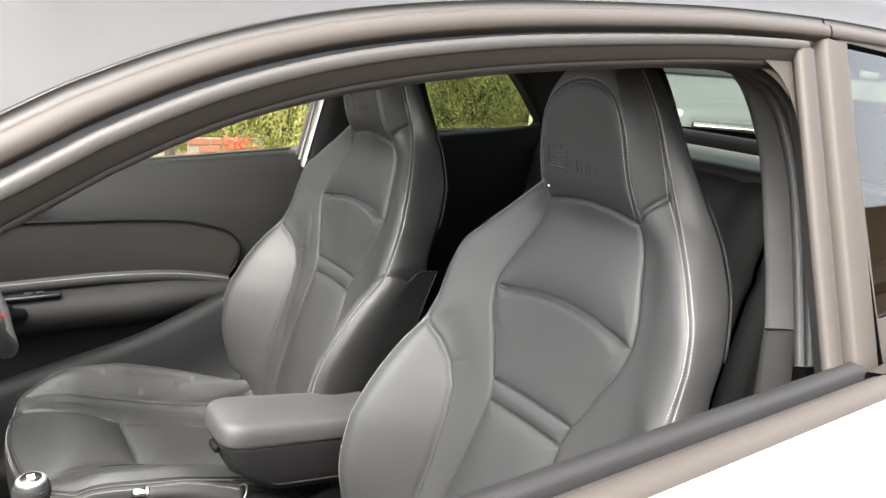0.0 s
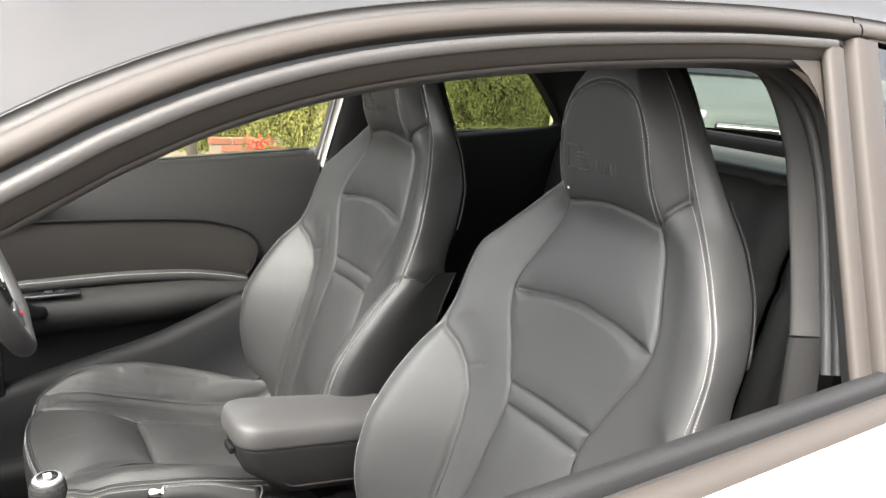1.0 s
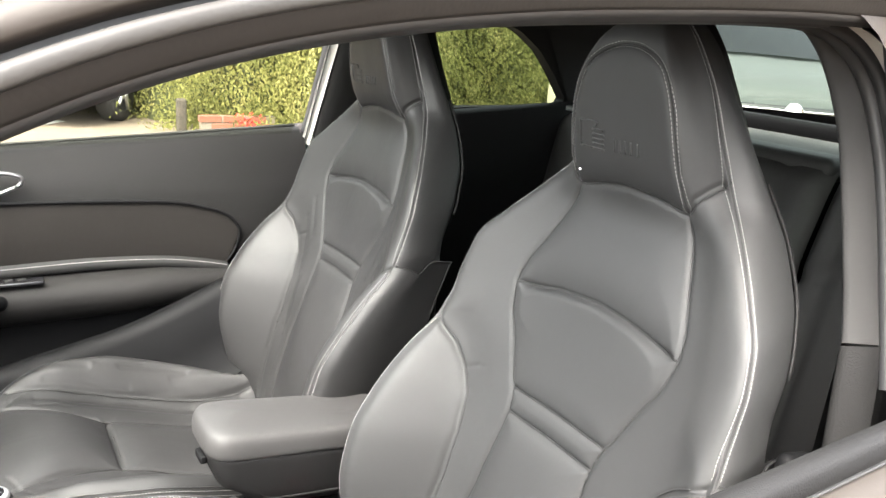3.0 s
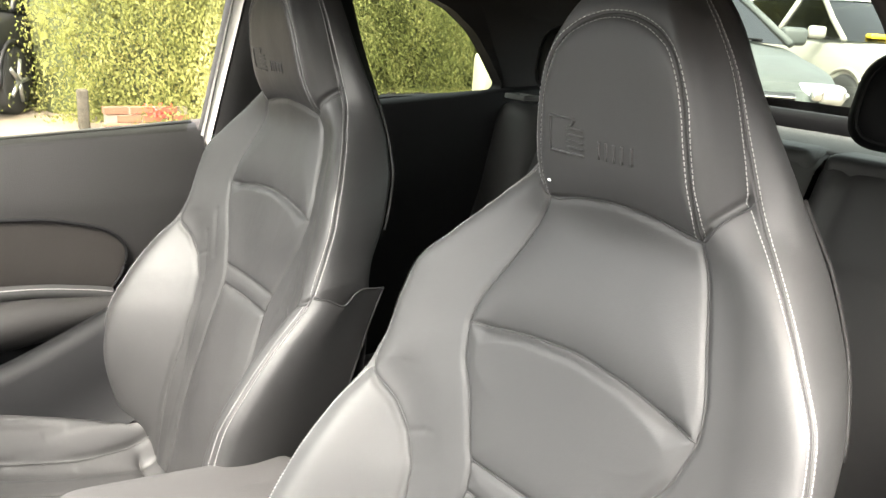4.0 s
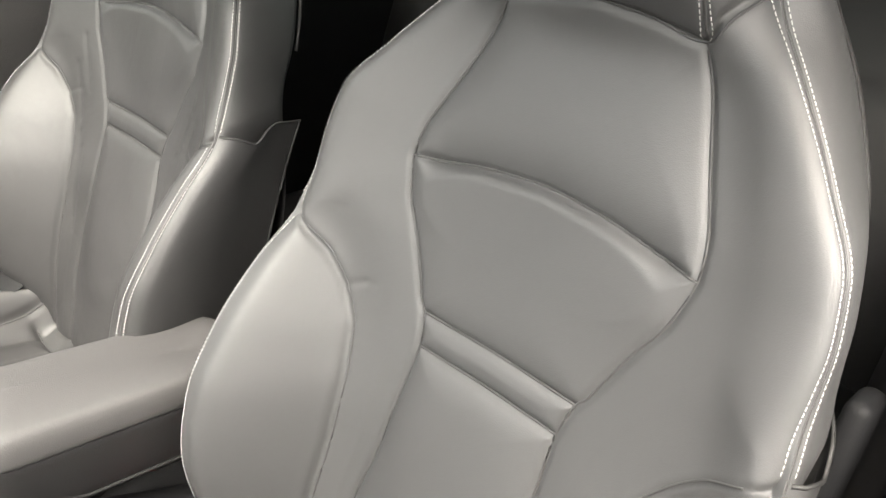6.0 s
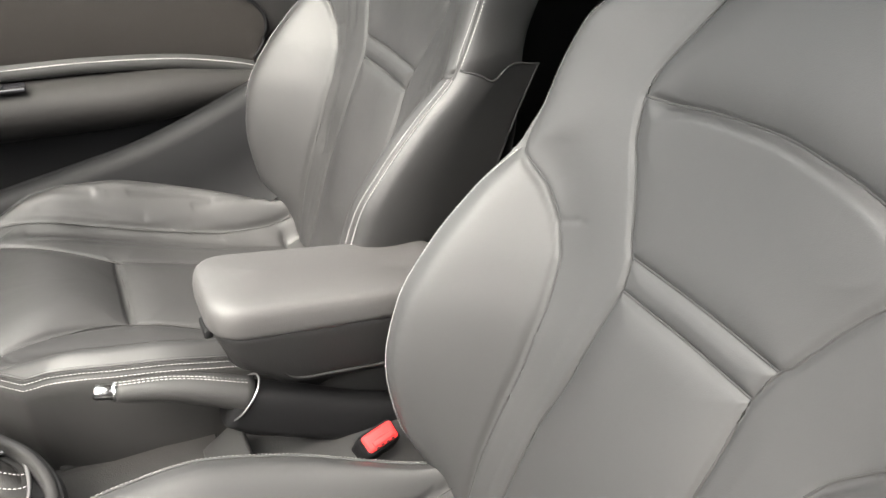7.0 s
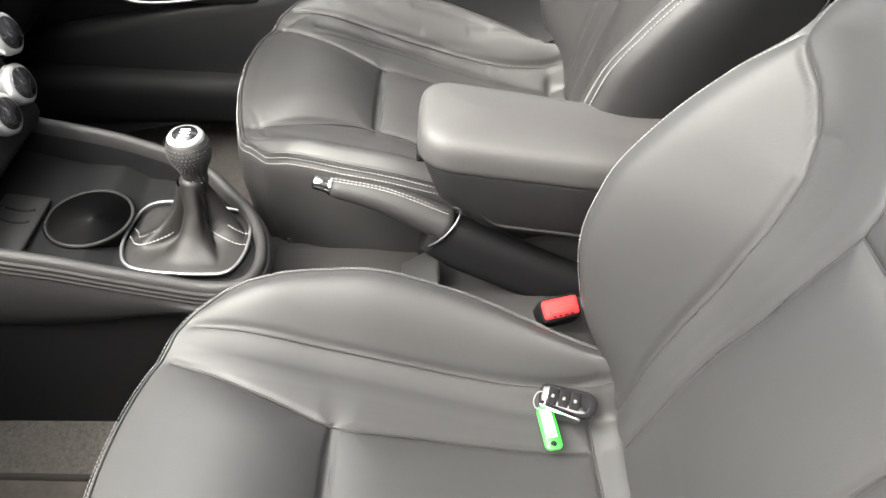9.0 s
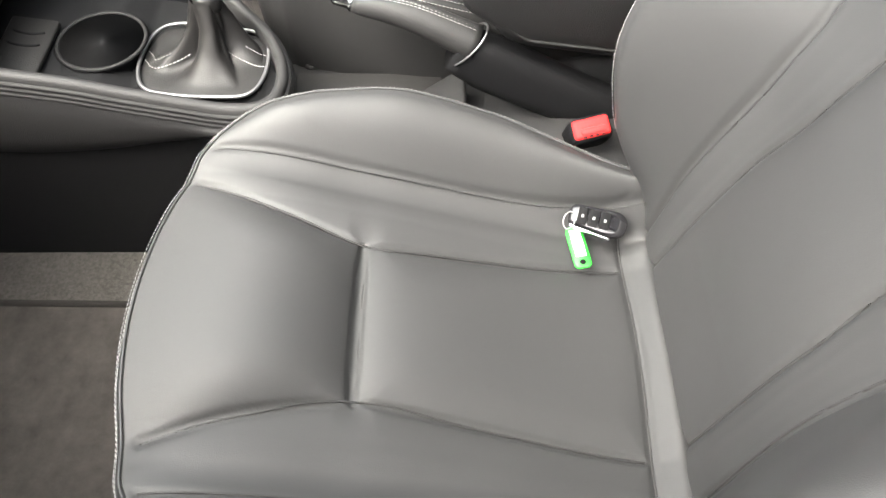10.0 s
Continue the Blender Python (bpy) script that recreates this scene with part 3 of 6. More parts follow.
    for off in (0.0032, -0.0032):
        line, nn = [], []
        c = np.array(SEAM_ARCH)
        dense_c = smooth_path(np.c_[c, np.zeros(len(c))], 90)[:, :2]
        tang = np.gradient(dense_c, axis=0)
        tang /= np.linalg.norm(tang, axis=1, keepdims=True)
        for (y, z), (ty, tz) in zip(dense_c, tang):
            p, n = at(y - tz * off, z + ty * off)
            line.append(p), nn.append(n)
        part("stitching", *stitches(line, nn), THREAD, seat, "light grey thread stitching")
    for s in (-1, 1):
        for z0, z1, dp in ((0.42, 0.822, -0.050), (0.42, 0.822, -0.004), (0.832, 1.249, -0.030), (0.832, 1.249, 0.013)):
                j = np.interp(s * (0.72 + dp), P, np.arange(len(P)))
                j0 = int(j)
                f = j - j0
                ids = [i for i in range(len(zs)) if z0 <= zs[i] <= z1]
                line = [G2[i, j0] * (1 - f) + G2[i, j0 + 1] * f for i in ids]
                nn = [N2[i, j0] for i in ids]
                part("stitching", *stitches(line, nn, gap=0.0043, length=0.0030, width=0.0008 if z1 > 1 else 0.0011, lift=0.0004 if z1 > 1 else 0.0010), THREAD, seat, "light grey thread stitching")
    # embossed mark on the headrest: an open square, a stack of rounded bars and four short uprights
    y0, z0 = 0.062, 1.128
    marks = [[(0.030, 0.0), (0.0, 0.0), (0.0, -0.031), (0.022, -0.031)], [(0.030, 0.0), (0.026, -0.006)]]
    marks += [[(0.021, h), (0.041, h)] for h in (-0.009, -0.0145, -0.020, -0.0255, -0.031)]
    marks += [[(0.058 + k, -0.015), (0.058 + k, -0.030)] for k in (0.0, 0.008, 0.016, 0.024, 0.034)]
    for mark in marks:
        path = []
        for (ya, za), (yb, zb) in zip(mark[:-1], mark[1:]):
            for t in np.linspace(0, 1, 5):
                p, n = at(y0 - ya - (yb - ya) * t, z0 + za + (zb - za) * t)
                path.append(np.array(p) + 0.0003 * np.array(n))
        part("emblem", *tube(path, 0.0014, 6), skin, seat, "embossed outline on the headrest")
    if not worn:
        p, n = at(0.074, 1.064)
        part("speck", *block((0.002, 0.003, 0.003), p, 0.0008), PAPER, seat, "white speck on the leather")
    return at


CUSH_W = curve([0.05, 0.10, 0.14, 0.22, 0.30, 0.38, 0.45, 0.52, 0.60], [0.196, 0.205, 0.220, 0.240, 0.248, 0.243, 0.226, 0.204, 0.185])
CUSH_C = curve([0.05, 0.08, 0.25, 0.53, 0.60], [0.514, 0.510, 0.456, 0.376, 0.372])
CUSH_B = curve([0.05, 0.10, 0.20, 0.30, 0.42, 0.52, 0.60], [0.008, 0.022, 0.062, 0.082, 0.086, 0.084, 0.08])
CUSH_SEAM = [(0.097, 0.1745), (0.12, 0.1735), (0.22, 0.171), (0.40, 0.171), (0.56, 0.168)]
CUSH_LINE = [(0.085, 0.134), (0.165, 0.107), (0.25, 0.083), (0.35, 0.092), (0.44, 0.100), (0.522, 0.108)]


def seat_cushion(seat, worn):
    us, ts = np.linspace(0, 1, 180), np.linspace(-1, 1, 191)
    U, T = np.meshgrid(us, ts, indexing="ij")
    rear = 0.585
    X = 0.056 + U * (rear - 0.056)
    Yv = T * CUSH_W(X)
    front = 0.056 + 1.05 * Yv ** 2 + 0.028 * np.clip((np.abs(T) - 0.80) / 0.20, 0, 1) ** 2.2
    X = front + U * (rear - front)
    Yv = T * CUSH_W(X)
    a = np.abs(Yv)
    seam = np.interp(X, [p[0] for p in CUSH_SEAM], [p[1] for p in CUSH_SEAM])
    w = CUSH_W(X)
    k = np.clip((a - 0.145) / (w - 0.145 - 0.012), 0, 1)
    rise = np.where(k < 1, k * k * (3 - 2 * k), 1)
    Zv = CUSH_C(X) + CUSH_B(X) * rise
    Zv += 0.004 * (1 - (a / 0.12).clip(0, 1) ** 2)
    d = X - front
    Zv -= np.maximum(0.021 * np.clip(1 - d / 0.14, 0, 1) ** 2, 0.015 * np.clip(1 - (w - a) / 0.056, 0, 1) ** 2)
    Zv += 0.010 * worn
    Zv += 0.011 * np.exp(-((X - 0.557) / 0.018) ** 2) * np.clip((0.20 - a) / 0.03, 0, 1)
    # each sewn panel is puffed between its seams
    edge_line = np.interp(X, [p[0] for p in CUSH_LINE], [p[1] for p in CUSH_LINE])
    across = np.clip((edge_line - a) / 0.055, 0, 1)
    across = across * (2 - across)
    Zv += 0.0155 * np.sin(np.pi * np.clip((X - 0.075) / 0.175, 0, 1) ** 1.3) * across
    Zv += 0.0075 * np.sin(np.pi * np.clip((X - 0.25) / 0.277, 0, 1) ** 0.7) * across
    strip = np.clip((a - edge_line) / np.maximum(seam - edge_line, 0.01), 0, 1)
    Zv += 0.0035 * np.sin(np.pi * strip)
    G = np.stack([X, Yv, Zv], 2)
    N = normals_of(G)
    deep = np.zeros(X.shape)
    # lines lie in plan
    for line, dd, soft in ((CUSH_SEAM, 0.006, 0.015), (CUSH_LINE, 0.007, 0.014)):
        for s in (1, -1):
            deep = np.maximum(deep, groove(distance(X, Yv, [(x, s * y) for x, y in line]), dd, soft))
    deep = np.maximum(deep, groove(distance(X, Yv, [(0.25, -0.083), (0.25, 0.083)]), 0.014, 0.014))
    deep = np.maximum(deep, groove(distance(X, Yv, [(0.527, -0.155), (0.532, 0), (0.527, 0.155)]), 0.008, 0.010))
    rng = np.random.RandomState(11 + worn)
    for _ in range(16):
        p, q, c = rng.uniform(-25, 25), rng.uniform(-25, 25), rng.uniform(0, 6.28)
        deep += 0.00022 * np.sin(p * X + q * Yv + c)
    if worn:
        # long fine creases in the worn outer bolster
        for _ in range(15):
            x0, y0 = rng.uniform(0.13, 0.40), rng.uniform(0.168, 0.236)
            dx, dy = rng.uniform(0.08, 0.18), rng.uniform(-0.020, 0.008)
            bend = rng.uniform(-0.008, 0.008)
            dist = distance(X, Yv, [(x0, y0), (x0 + dx * 0.35, y0 + dy * 0.35 + bend * 0.8), (x0 + dx * 0.7, y0 + dy * 0.7 + bend), (x0 + dx, y0 + dy)])
            wd = rng.uniform(0.0045, 0.0075)
            deep += rng.uniform(0.0008, 0.0018) * np.exp(-(dist / wd) ** 2)
        for y0 in (0.142, 0.157, 0.164):
            deep += 0.0013 * np.exp(-(distance(X, Yv, [(0.14, y0 - 0.01), (0.42, y0)]) / 0.005) ** 2)
        for x0, y0, x1, y1 in ((0.06, 0.12, 0.12, 0.165), (0.07, 0.10, 0.10, 0.15), (0.08, -0.10, 0.11, -0.16)):
            deep += 0.0012 * np.exp(-(distance(X, Yv, [(x0, y0), (x1, y1)]) / 0.004) ** 2)
    else:
        for x0, y0, x1, y1 in ((0.50, 0.165, 0.53, 0.172), (0.50, -0.165, 0.53, -0.172)):
            deep += 0.0015 * np.exp(-(distance(X, Yv, [(x0, y0), (x1, y1)]) / 0.003) ** 2)
    G2 = G - N * deep[..., None]
    shift = lambda y: (0.0 if worn else 0.009) * (1 - 0.5 * np.clip((np.abs(y) - 0.12) / 0.03, 0, 1))
    G2[..., 1] += shift(Yv)
    # skirt round the front and both sides
    loop = np.concatenate([G2[::-1, 0][:-1], G2[0, :], G2[1:, -1]])
    tang = np.gradient(loop, axis=0)
    out = np.stack([tang[:, 1], -tang[:, 0], 0 * tang[:, 0]], 1)
    out /= np.linalg.norm(out, axis=1, keepdims=True)
    if np.mean((out * (loop - np.array((0.3, 0, 0)))).sum(1)) < 0:
        out = -out
    for _ in range(10):
        out[1:-1] = (out[:-2] + 2 * out[1:-1] + out[2:]) / 4
    profile = [(0, 0), (0.003, -0.0025), (0.0055, -0.0055), (0.0045, -0.0075), (0.0075, -0.010), (0.011, -0.016), (0.013, -0.03), (0.012, -0.07), (0.006, -0.13), (-0.004, -0.18)]
    S = np.array([loop + out * o + np.array((0, 0, h)) for o, h in profile])
    S[-1, :, 2] = np.minimum(S[-1, :, 2], 0.33)
    N2 = normals_of(G2)
    xc, yc = (0.25 * (Q[:-1, :-1] + Q[1:, :-1] + Q[:-1, 1:] + Q[1:, 1:]) for Q in (X, Yv))
    ay = np.abs(yc)
    sm = np.interp(xc, [p[0] for p in CUSH_SEAM], [p[1] for p in CUSH_SEAM])
    ln = np.interp(xc, [p[0] for p in CUSH_LINE], [p[1] for p in CUSH_LINE])
    owner = np.full(xc.shape, "cushion_front", dtype=object)
    owner[(xc > 0.25)] = "cushion_centre"
    for q, s in ((0, 1), (1, -1)):
        owner[(ay > ln) & (np.sign(yc) == s)] = "cushion_side%d" % q
        owner[(ay > sm) & (np.sign(yc) == s)] = "cushion_bolster%d" % q
    owner[xc > 0.53] = "cushion_tuck"
    skin = LEATHER_WORN_DIMMED if worn else LEATHER
    split_grid(G2, N2, owner, {n: skin for n in ("cushion_front", "cushion_centre", "cushion_side0", "cushion_side1", "cushion_bolster0", "cushion_bolster1", "cushion_tuck")}, seat, {})
    # cushion creases get near-black tubes too, shade put in as colour
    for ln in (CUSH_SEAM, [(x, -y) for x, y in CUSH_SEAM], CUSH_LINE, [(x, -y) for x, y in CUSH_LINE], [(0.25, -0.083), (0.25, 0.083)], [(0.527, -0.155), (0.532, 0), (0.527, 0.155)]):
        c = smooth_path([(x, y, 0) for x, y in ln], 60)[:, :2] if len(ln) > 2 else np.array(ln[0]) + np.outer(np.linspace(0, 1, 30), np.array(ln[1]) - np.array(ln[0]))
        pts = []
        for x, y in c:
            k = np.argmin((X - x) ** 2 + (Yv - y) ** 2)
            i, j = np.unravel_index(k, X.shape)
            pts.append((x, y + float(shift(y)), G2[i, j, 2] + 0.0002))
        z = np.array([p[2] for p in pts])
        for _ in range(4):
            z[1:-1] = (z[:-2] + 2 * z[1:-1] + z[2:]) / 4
        part("seam", *tube([(p[0], p[1], q) for p, q in zip(pts, z)], 0.0010, 5), RECESS_SHADE, seat)
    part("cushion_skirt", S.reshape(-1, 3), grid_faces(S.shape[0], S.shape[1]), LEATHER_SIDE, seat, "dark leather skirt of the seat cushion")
    up = np.tile((0, 0, 1.0), (len(loop), 1))
    part("piping", *tube(loop + out * 0.003 + np.array((0, 0, -0.001)), 0.0015, 6), skin, seat)
    for o, h in ((0.0095, -0.0125), (0.0078, -0.0045)):
        part("stitching", *stitches(loop + out * o + np.array((0, 0, h)), 0.7 * out + 0.7 * up), THREAD, seat, "light grey thread stitching")
    # underframe
    part("seat_base", *block((0.44, 0.40, 0.12), (0.34, 0, 0.29), 0.02), PLASTIC_BLACK, seat, "black plastic seat base")
    for s in (-1, 1):
        part("seat_rail", *block((0.56, 0.03, 0.03), (0.36, 0.17 * s, 0.225), 0.004), SILVER, seat, "metal seat runner")
        part("side_valance", *block((0.46, 0.02, 0.10), (0.36, 0.215 * s, 0.33), 0.008), PLASTIC, seat, "black plastic side valance")


def front_seat(name, at, label, worn):
    seat = thing(name, at, label, "car seat", "front seats")
    seat_back(seat, worn)
    seat_cushion(seat, worn)
    for s in (-1, 1):
        part("recliner_cover", *lathe([(0.0, 0.0), (0.05, 0.0), (0.052, 0.008), (0.045, 0.014), (0.0, 0.016)], 24, (0.60, 0.222 * s, 0.36), Matrix.Rotation(radians(-90 * s), 3, "X")), PLASTIC, seat, "round plastic hinge cover")
    return seat


front_seat("passenger_seat", (0, 0.72, 0), "black leather passenger sports seat with pale stitching", 0)
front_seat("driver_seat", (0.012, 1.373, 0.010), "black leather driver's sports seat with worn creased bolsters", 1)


# ---- the car's shell ----
MID = 1.06                      # the car's middle line
SIDE = lambda z: 0.345 + 0.37 * (z - 0.96)   # the near side window's leaning plane
FRAME_LINE = [(-0.62, 0.80), (-0.40, 0.935), (-0.20, 1.052), (0.024, 1.166), (0.078, 1.1925), (0.141, 1.2165), (0.215, 1.236), (0.304, 1.251), (0.411, 1.263), (0.584, 1.276), (0.70, 1.281), (0.79, 1.283)]
FRAME = smooth_path([(x, SIDE(z), z) for x, z in FRAME_LINE], 110)
PILLAR = np.array([(0.790 - 0.0275 * t, SIDE(1.281 - 0.331 * t), 1.281 - 0.331 * t) for t in np.linspace(0, 1, 24)])
CORNER = smooth_path([(x, SIDE(z), z) for x, z in ((0.60, 1.270), (0.65, 1.2705), (0.705, 1.270), (0.743, 1.262), (0.770, 1.249), (0.788, 1.231), (0.798, 1.208), (0.803, 1.172), (0.802, 1.131), (0.787, 1.043), (0.768, 0.959))], 70)
COVER = smooth_path([(x, SIDE(z), z) for x, z in ((0.58, 1.277), (0.664, 1.277), (0.746, 1.277), (0.772, 1.262), (0.785, 1.238), (0.791, 1.212), (0.794, 1.182), (0.789, 1.139), (0.773, 1.048), (0.760, 1.000))], 60)
LEAN = Vector((0, 1, -0.37)).normalized()   # into the car, across the glass


def flip(mesh):
    """The same on the far side of the car."""
    V, F = mesh
    return [(p[0], 2 * MID - p[1], p[2]) for p in V], [tuple(f)[::-1] for f in F]


def sweep(path, profile, outward):
    """Strips along a path in the window's plane: profile of (outward, inward)."""
    path = np.array(path)
    t = np.gradient(path, axis=0)
    t /= np.linalg.norm(t, axis=1, keepdims=True)
    n = np.array(LEAN)
    o = np.cross(t, n)
    o /= np.linalg.norm(o, axis=1, keepdims=True)
    if np.mean(o @ np.array(outward)) < 0:
        o = -o
    G = np.array([path + o * a + n * b for a, b in profile])
    return G.reshape(-1, 3), grid_faces(len(profile), len(path))


BANDS = [
    ("window_seal", [(-0.004, 0.10), (-0.013, 0.080), (-0.018, 0.060), (-0.020, 0.054), (-0.017, 0.048), (-0.021, 0.040), (-0.026, 0.034), (-0.0255, 0.026), (-0.0275, 0.021), (-0.0262, 0.0155), (-0.0245, 0.0145)], RUBBER, "black rubber window seal"),
    ("frame_lip", [(-0.0245, 0.0145), (-0.0245, 0.0125), (-0.0235, 0.0108), (-0.0165, 0.0048), (-0.0152, 0.0038)], FRAME_BROWN, "dark brownish lower edge of the window frame"),
    ("frame_band", [(-0.0152, 0.0038), (-0.0150, 0.0016), (-0.0142, 0.0002), (-0.0125, -0.0004), (-0.010, -0.0018), (-0.0065, -0.0005), (-0.0052, 0.003), (-0.005, 0.014)], FRAME_GREY, "satin dark window frame"),
    ("gap_seal", [(-0.005, 0.014), (0.0, 0.014)], RUBBER, "black rubber in the gap"),
    ("rail_band", [(0.0, 0.014), (0.0004, 0.002), (0.0016, -0.0006), (0.007, -0.0016), (0.0125, -0.0004), (0.0140, 0.002)], TRIM, "satin brownish roof rail trim"),
    ("rail_channel", [(0.0140, 0.002), (0.0155, 0.0055), (0.0210, 0.0062), (0.0220, 0.004)], FRAME_GREY, "narrow channel beside the roof rail trim"),
    ("rail_gap", [(0.0220, 0.004), (0.0224, 0.011), (0.0250, 0.011)], RUBBER, "black gap beside the roof arch"),
]
UP, REAR = (0, 0, 1), (1, 0, 0)


def car_side(far):
    fl = flip if far else (lambda m: m)
    door = thing("far_car_door" if far else "near_car_door", (0, 0, 0), "dark padded driver's door with window up" if far else "white front door with its window wound down", "car door")
    for name, prof, mat, label in BANDS:
        owner = door if name in ("window_seal", "frame_lip", "frame_band") else body
        V, F = sweep(FRAME[FRAME[:, 0] < 0.753] if owner is door and not far else FRAME, prof, UP)
        part(name, *fl((V, F)), mat, owner, label)
    # the door's rear upright and the body pillar behind it
    pil = [("frame_return", [(-0.026, 0.036), (-0.050, 0.017), (-0.0575, 0.009)], RUBBER, door),
           ("frame_band", [(-0.0575, 0.009), (-0.0585, 0.004), (-0.054, 0.0), (-0.034, 0.0), (-0.030, 0.004), (-0.029, 0.016)], TRIM, door),
           ("gap_seal", [(-0.029, 0.016), (-0.010, 0.016)], RUBBER, body),
           ("pillar_trim", [(-0.010, 0.016), (-0.009, 0.003), (-0.005, 0.0), (0.030, 0.0), (0.036, 0.003), (0.037, 0.012)], TRIM, body)]
    if far:
        pil = [("frame_band", [(-0.012, 0.030), (-0.016, 0.020), (-0.016, 0.004), (-0.010, 0.0), (0.0, 0.0), (0.004, 0.016)], RUBBER, door),
               ("pillar_trim", [(0.004, 0.016), (0.006, 0.003), (0.010, 0.0), (0.030, 0.0), (0.036, 0.003), (0.037, 0.012)], TRIM, body)]
    if not far:
        pil += [("jamb", [(-0.010, 0.034), (0.004, 0.040), (0.001, 0.053)], DIMMED_WHITE, body),
                ("jamb_seal", [(0.001, 0.052), (-0.006, 0.052), (-0.008, 0.057), (-0.004, 0.063), (0.003, 0.064)], RUBBER, body),
                ("jamb_seal", [(0.003, 0.063), (-0.004, 0.067), (-0.0055, 0.073), (0.0, 0.078), (0.006, 0.080)], RUBBER, body),
                ("pillar_cover", [(0.019, 0.074), (0.015, 0.077), (0.009, 0.084), (0.002, 0.096), (0.0, 0.101), (0.006, 0.107), (0.06, 0.12), (0.13, 0.125)], PILLAR_GREY, body),
                ("pillar_base", [(0.017, 0.072), (0.013, 0.075), (0.007, 0.082), (-0.001, 0.094), (-0.003, 0.101), (0.004, 0.107), (0.06, 0.12), (0.13, 0.125)], PLASTIC_SOFT, body)]
    names = {"jamb": "white painted door jamb", "jamb_seal": "black ribbed door seal", "pillar_cover": "grey woven pillar cover", "pillar_base": "smooth grey plastic pillar base", "frame_return": "black rubber edge of the window frame"}
    for name, prof, mat, owner in pil:
        path = PILLAR[1:] if owner is door else PILLAR
        if name in ("jamb", "jamb_seal", "pillar_cover"):
            path = CORNER
        if name == "pillar_cover":
            path = COVER
        if name == "pillar_base":
            path = COVER[-1] + np.outer(np.linspace(0.003, 0.65, 14), (-0.30, -0.37, -1)) * np.array((0.5, 0.4, 1))
        V, F = sweep(path, prof, REAR)
        part(name, *fl((V, F)), mat, owner, names.get(name, "satin dark pillar trim" if mat is TRIM else "black rubber seal"))
    fan = [(0.735, 1.263), (0.655, 1.263), (0.690, 1.252), (0.709, 1.240), (0.720, 1.226), (0.727, 1.205), (0.733, 1.15)]
    if not far:
        part("corner_plate", *fl(([(x, SIDE(z) + 0.013, z) for x, z in fan], [tuple(range(7))])), TRIM, door, "small grey plate in the window's corner", smooth=False)
    # belt: inner capping, rubber, outer strip
    xs = np.linspace(-0.60, 0.742, 60)
    belt = lambda x: 0.9185 + 0.067 * x if far else 0.945 + 0.032 * x
    for name, prof, mat, label, owner in (
            ("door_capping", [(0.366, -0.10), (0.362, -0.03), (0.357, -0.008), (0.349, 0.001), (0.336, 0.002), (0.332, -0.003), (0.331, -0.03)], PLASTIC, "soft grey door capping", door),
            ("belt_seal", [(0.331, -0.014), (0.325, -0.014), (0.323, -0.004), (0.320, -0.003), (0.318, -0.02)], RUBBER, "black rubber belt seal", door),
            ("belt_strip", [(0.318, -0.02), (0.317, 0.0), (0.313, 0.002), (0.303, -0.001), (0.297, -0.006), (0.295, -0.014)], TRIM, "satin dark belt strip", door),
            ("door_skin", [(0.296, -0.010), (0.288, -0.018), (0.270, -0.045), (0.235, -0.10), (0.215, -0.18), (0.212, -0.26), (0.222, -0.33), (0.212, -0.40), (0.205, -0.50), (0.215, -0.62), (0.25, -0.70)], WHITE_PAINT, "white painted door skin", door)):
        V = [(x, y, belt(x) + h) for y, h in prof for x in xs]
        part(name, *fl((V, grid_faces(len(prof), len(xs)))), mat, owner, label)
    return door


body = thing("hatchback_car", (0, 0, 0), "white hatchback body with dark grey roof arch", "car")
near_door = car_side(False)
far_door = car_side(True)

# roof arch and roof
xs = np.array(FRAME)[:, 0]
top = np.array(FRAME)
arch_xs = np.concatenate([top[:, 0], np.linspace(0.82, 1.62, 36)])
arch_z = np.concatenate([top[:, 2], 1.283 - 0.055 * np.linspace(0.0, 1, 36) ** 2])
arch_line = np.array([(x, SIDE(z), z) for x, z in zip(arch_xs, arch_z)])
steep = np.sqrt(1 + np.gradient(arch_z, arch_xs) ** 2)
rows = [sweep(arch_line, [(0.0246, 0.0105)], UP)[0]]
for o, rise in ((0.032, 0.010), (0.045, 0.026), (0.065, 0.042), (0.09, 0.056), (0.13, 0.070)):
    rows.append([(x, SIDE(z) + o + 0.01, z + 0.022 * k + rise * float(np.interp(x, [-0.6, -0.15, 0.05, 0.35], [0.4, 1.1, 1.65, 1.0]))) for x, z, k in zip(arch_xs, arch_z, steep)])
G = np.array(rows)
arch_mesh = (G.reshape(-1, 3), grid_faces(len(rows), len(arch_xs)))
part("roof_arch", *arch_mesh, ARCH, body, "satin dark grey roof arch")
part("roof_arch", *flip(arch_mesh), ARCH, body, "satin dark grey roof arch")
# the roof rail goes on over the quarter window
for far in (False, True):
    for name, prof, mat, label in BANDS[4:]:
        path = [(x, SIDE(z), z) for x, z in zip(np.linspace(0.7925, 1.62, 40), 1.283 - 0.055 * np.linspace(0.0, 1, 40) ** 2)]
        m = sweep(path, prof, UP)
        part(name, *(flip(m) if far else m), mat, body, label)
edge = G[-1][np.array(arch_xs) > 0.40]
ys = np.linspace(0, 1, 24)
R = np.array([[(p[0], p[1] + (2 * MID - 2 * p[1]) * t, p[2] + 0.035 * math.sin(math.pi * t)) for p in edge] for t in ys])
part("roof", R.reshape(-1, 3), grid_faces(24, len(edge)), ARCH, body, "dark roof panel")
H = R - np.array((0, 0, 0.055))
part("headliner", H.reshape(-1, 3), grid_faces(24, len(edge)), HEADLINER, body, "dark fabric headliner")
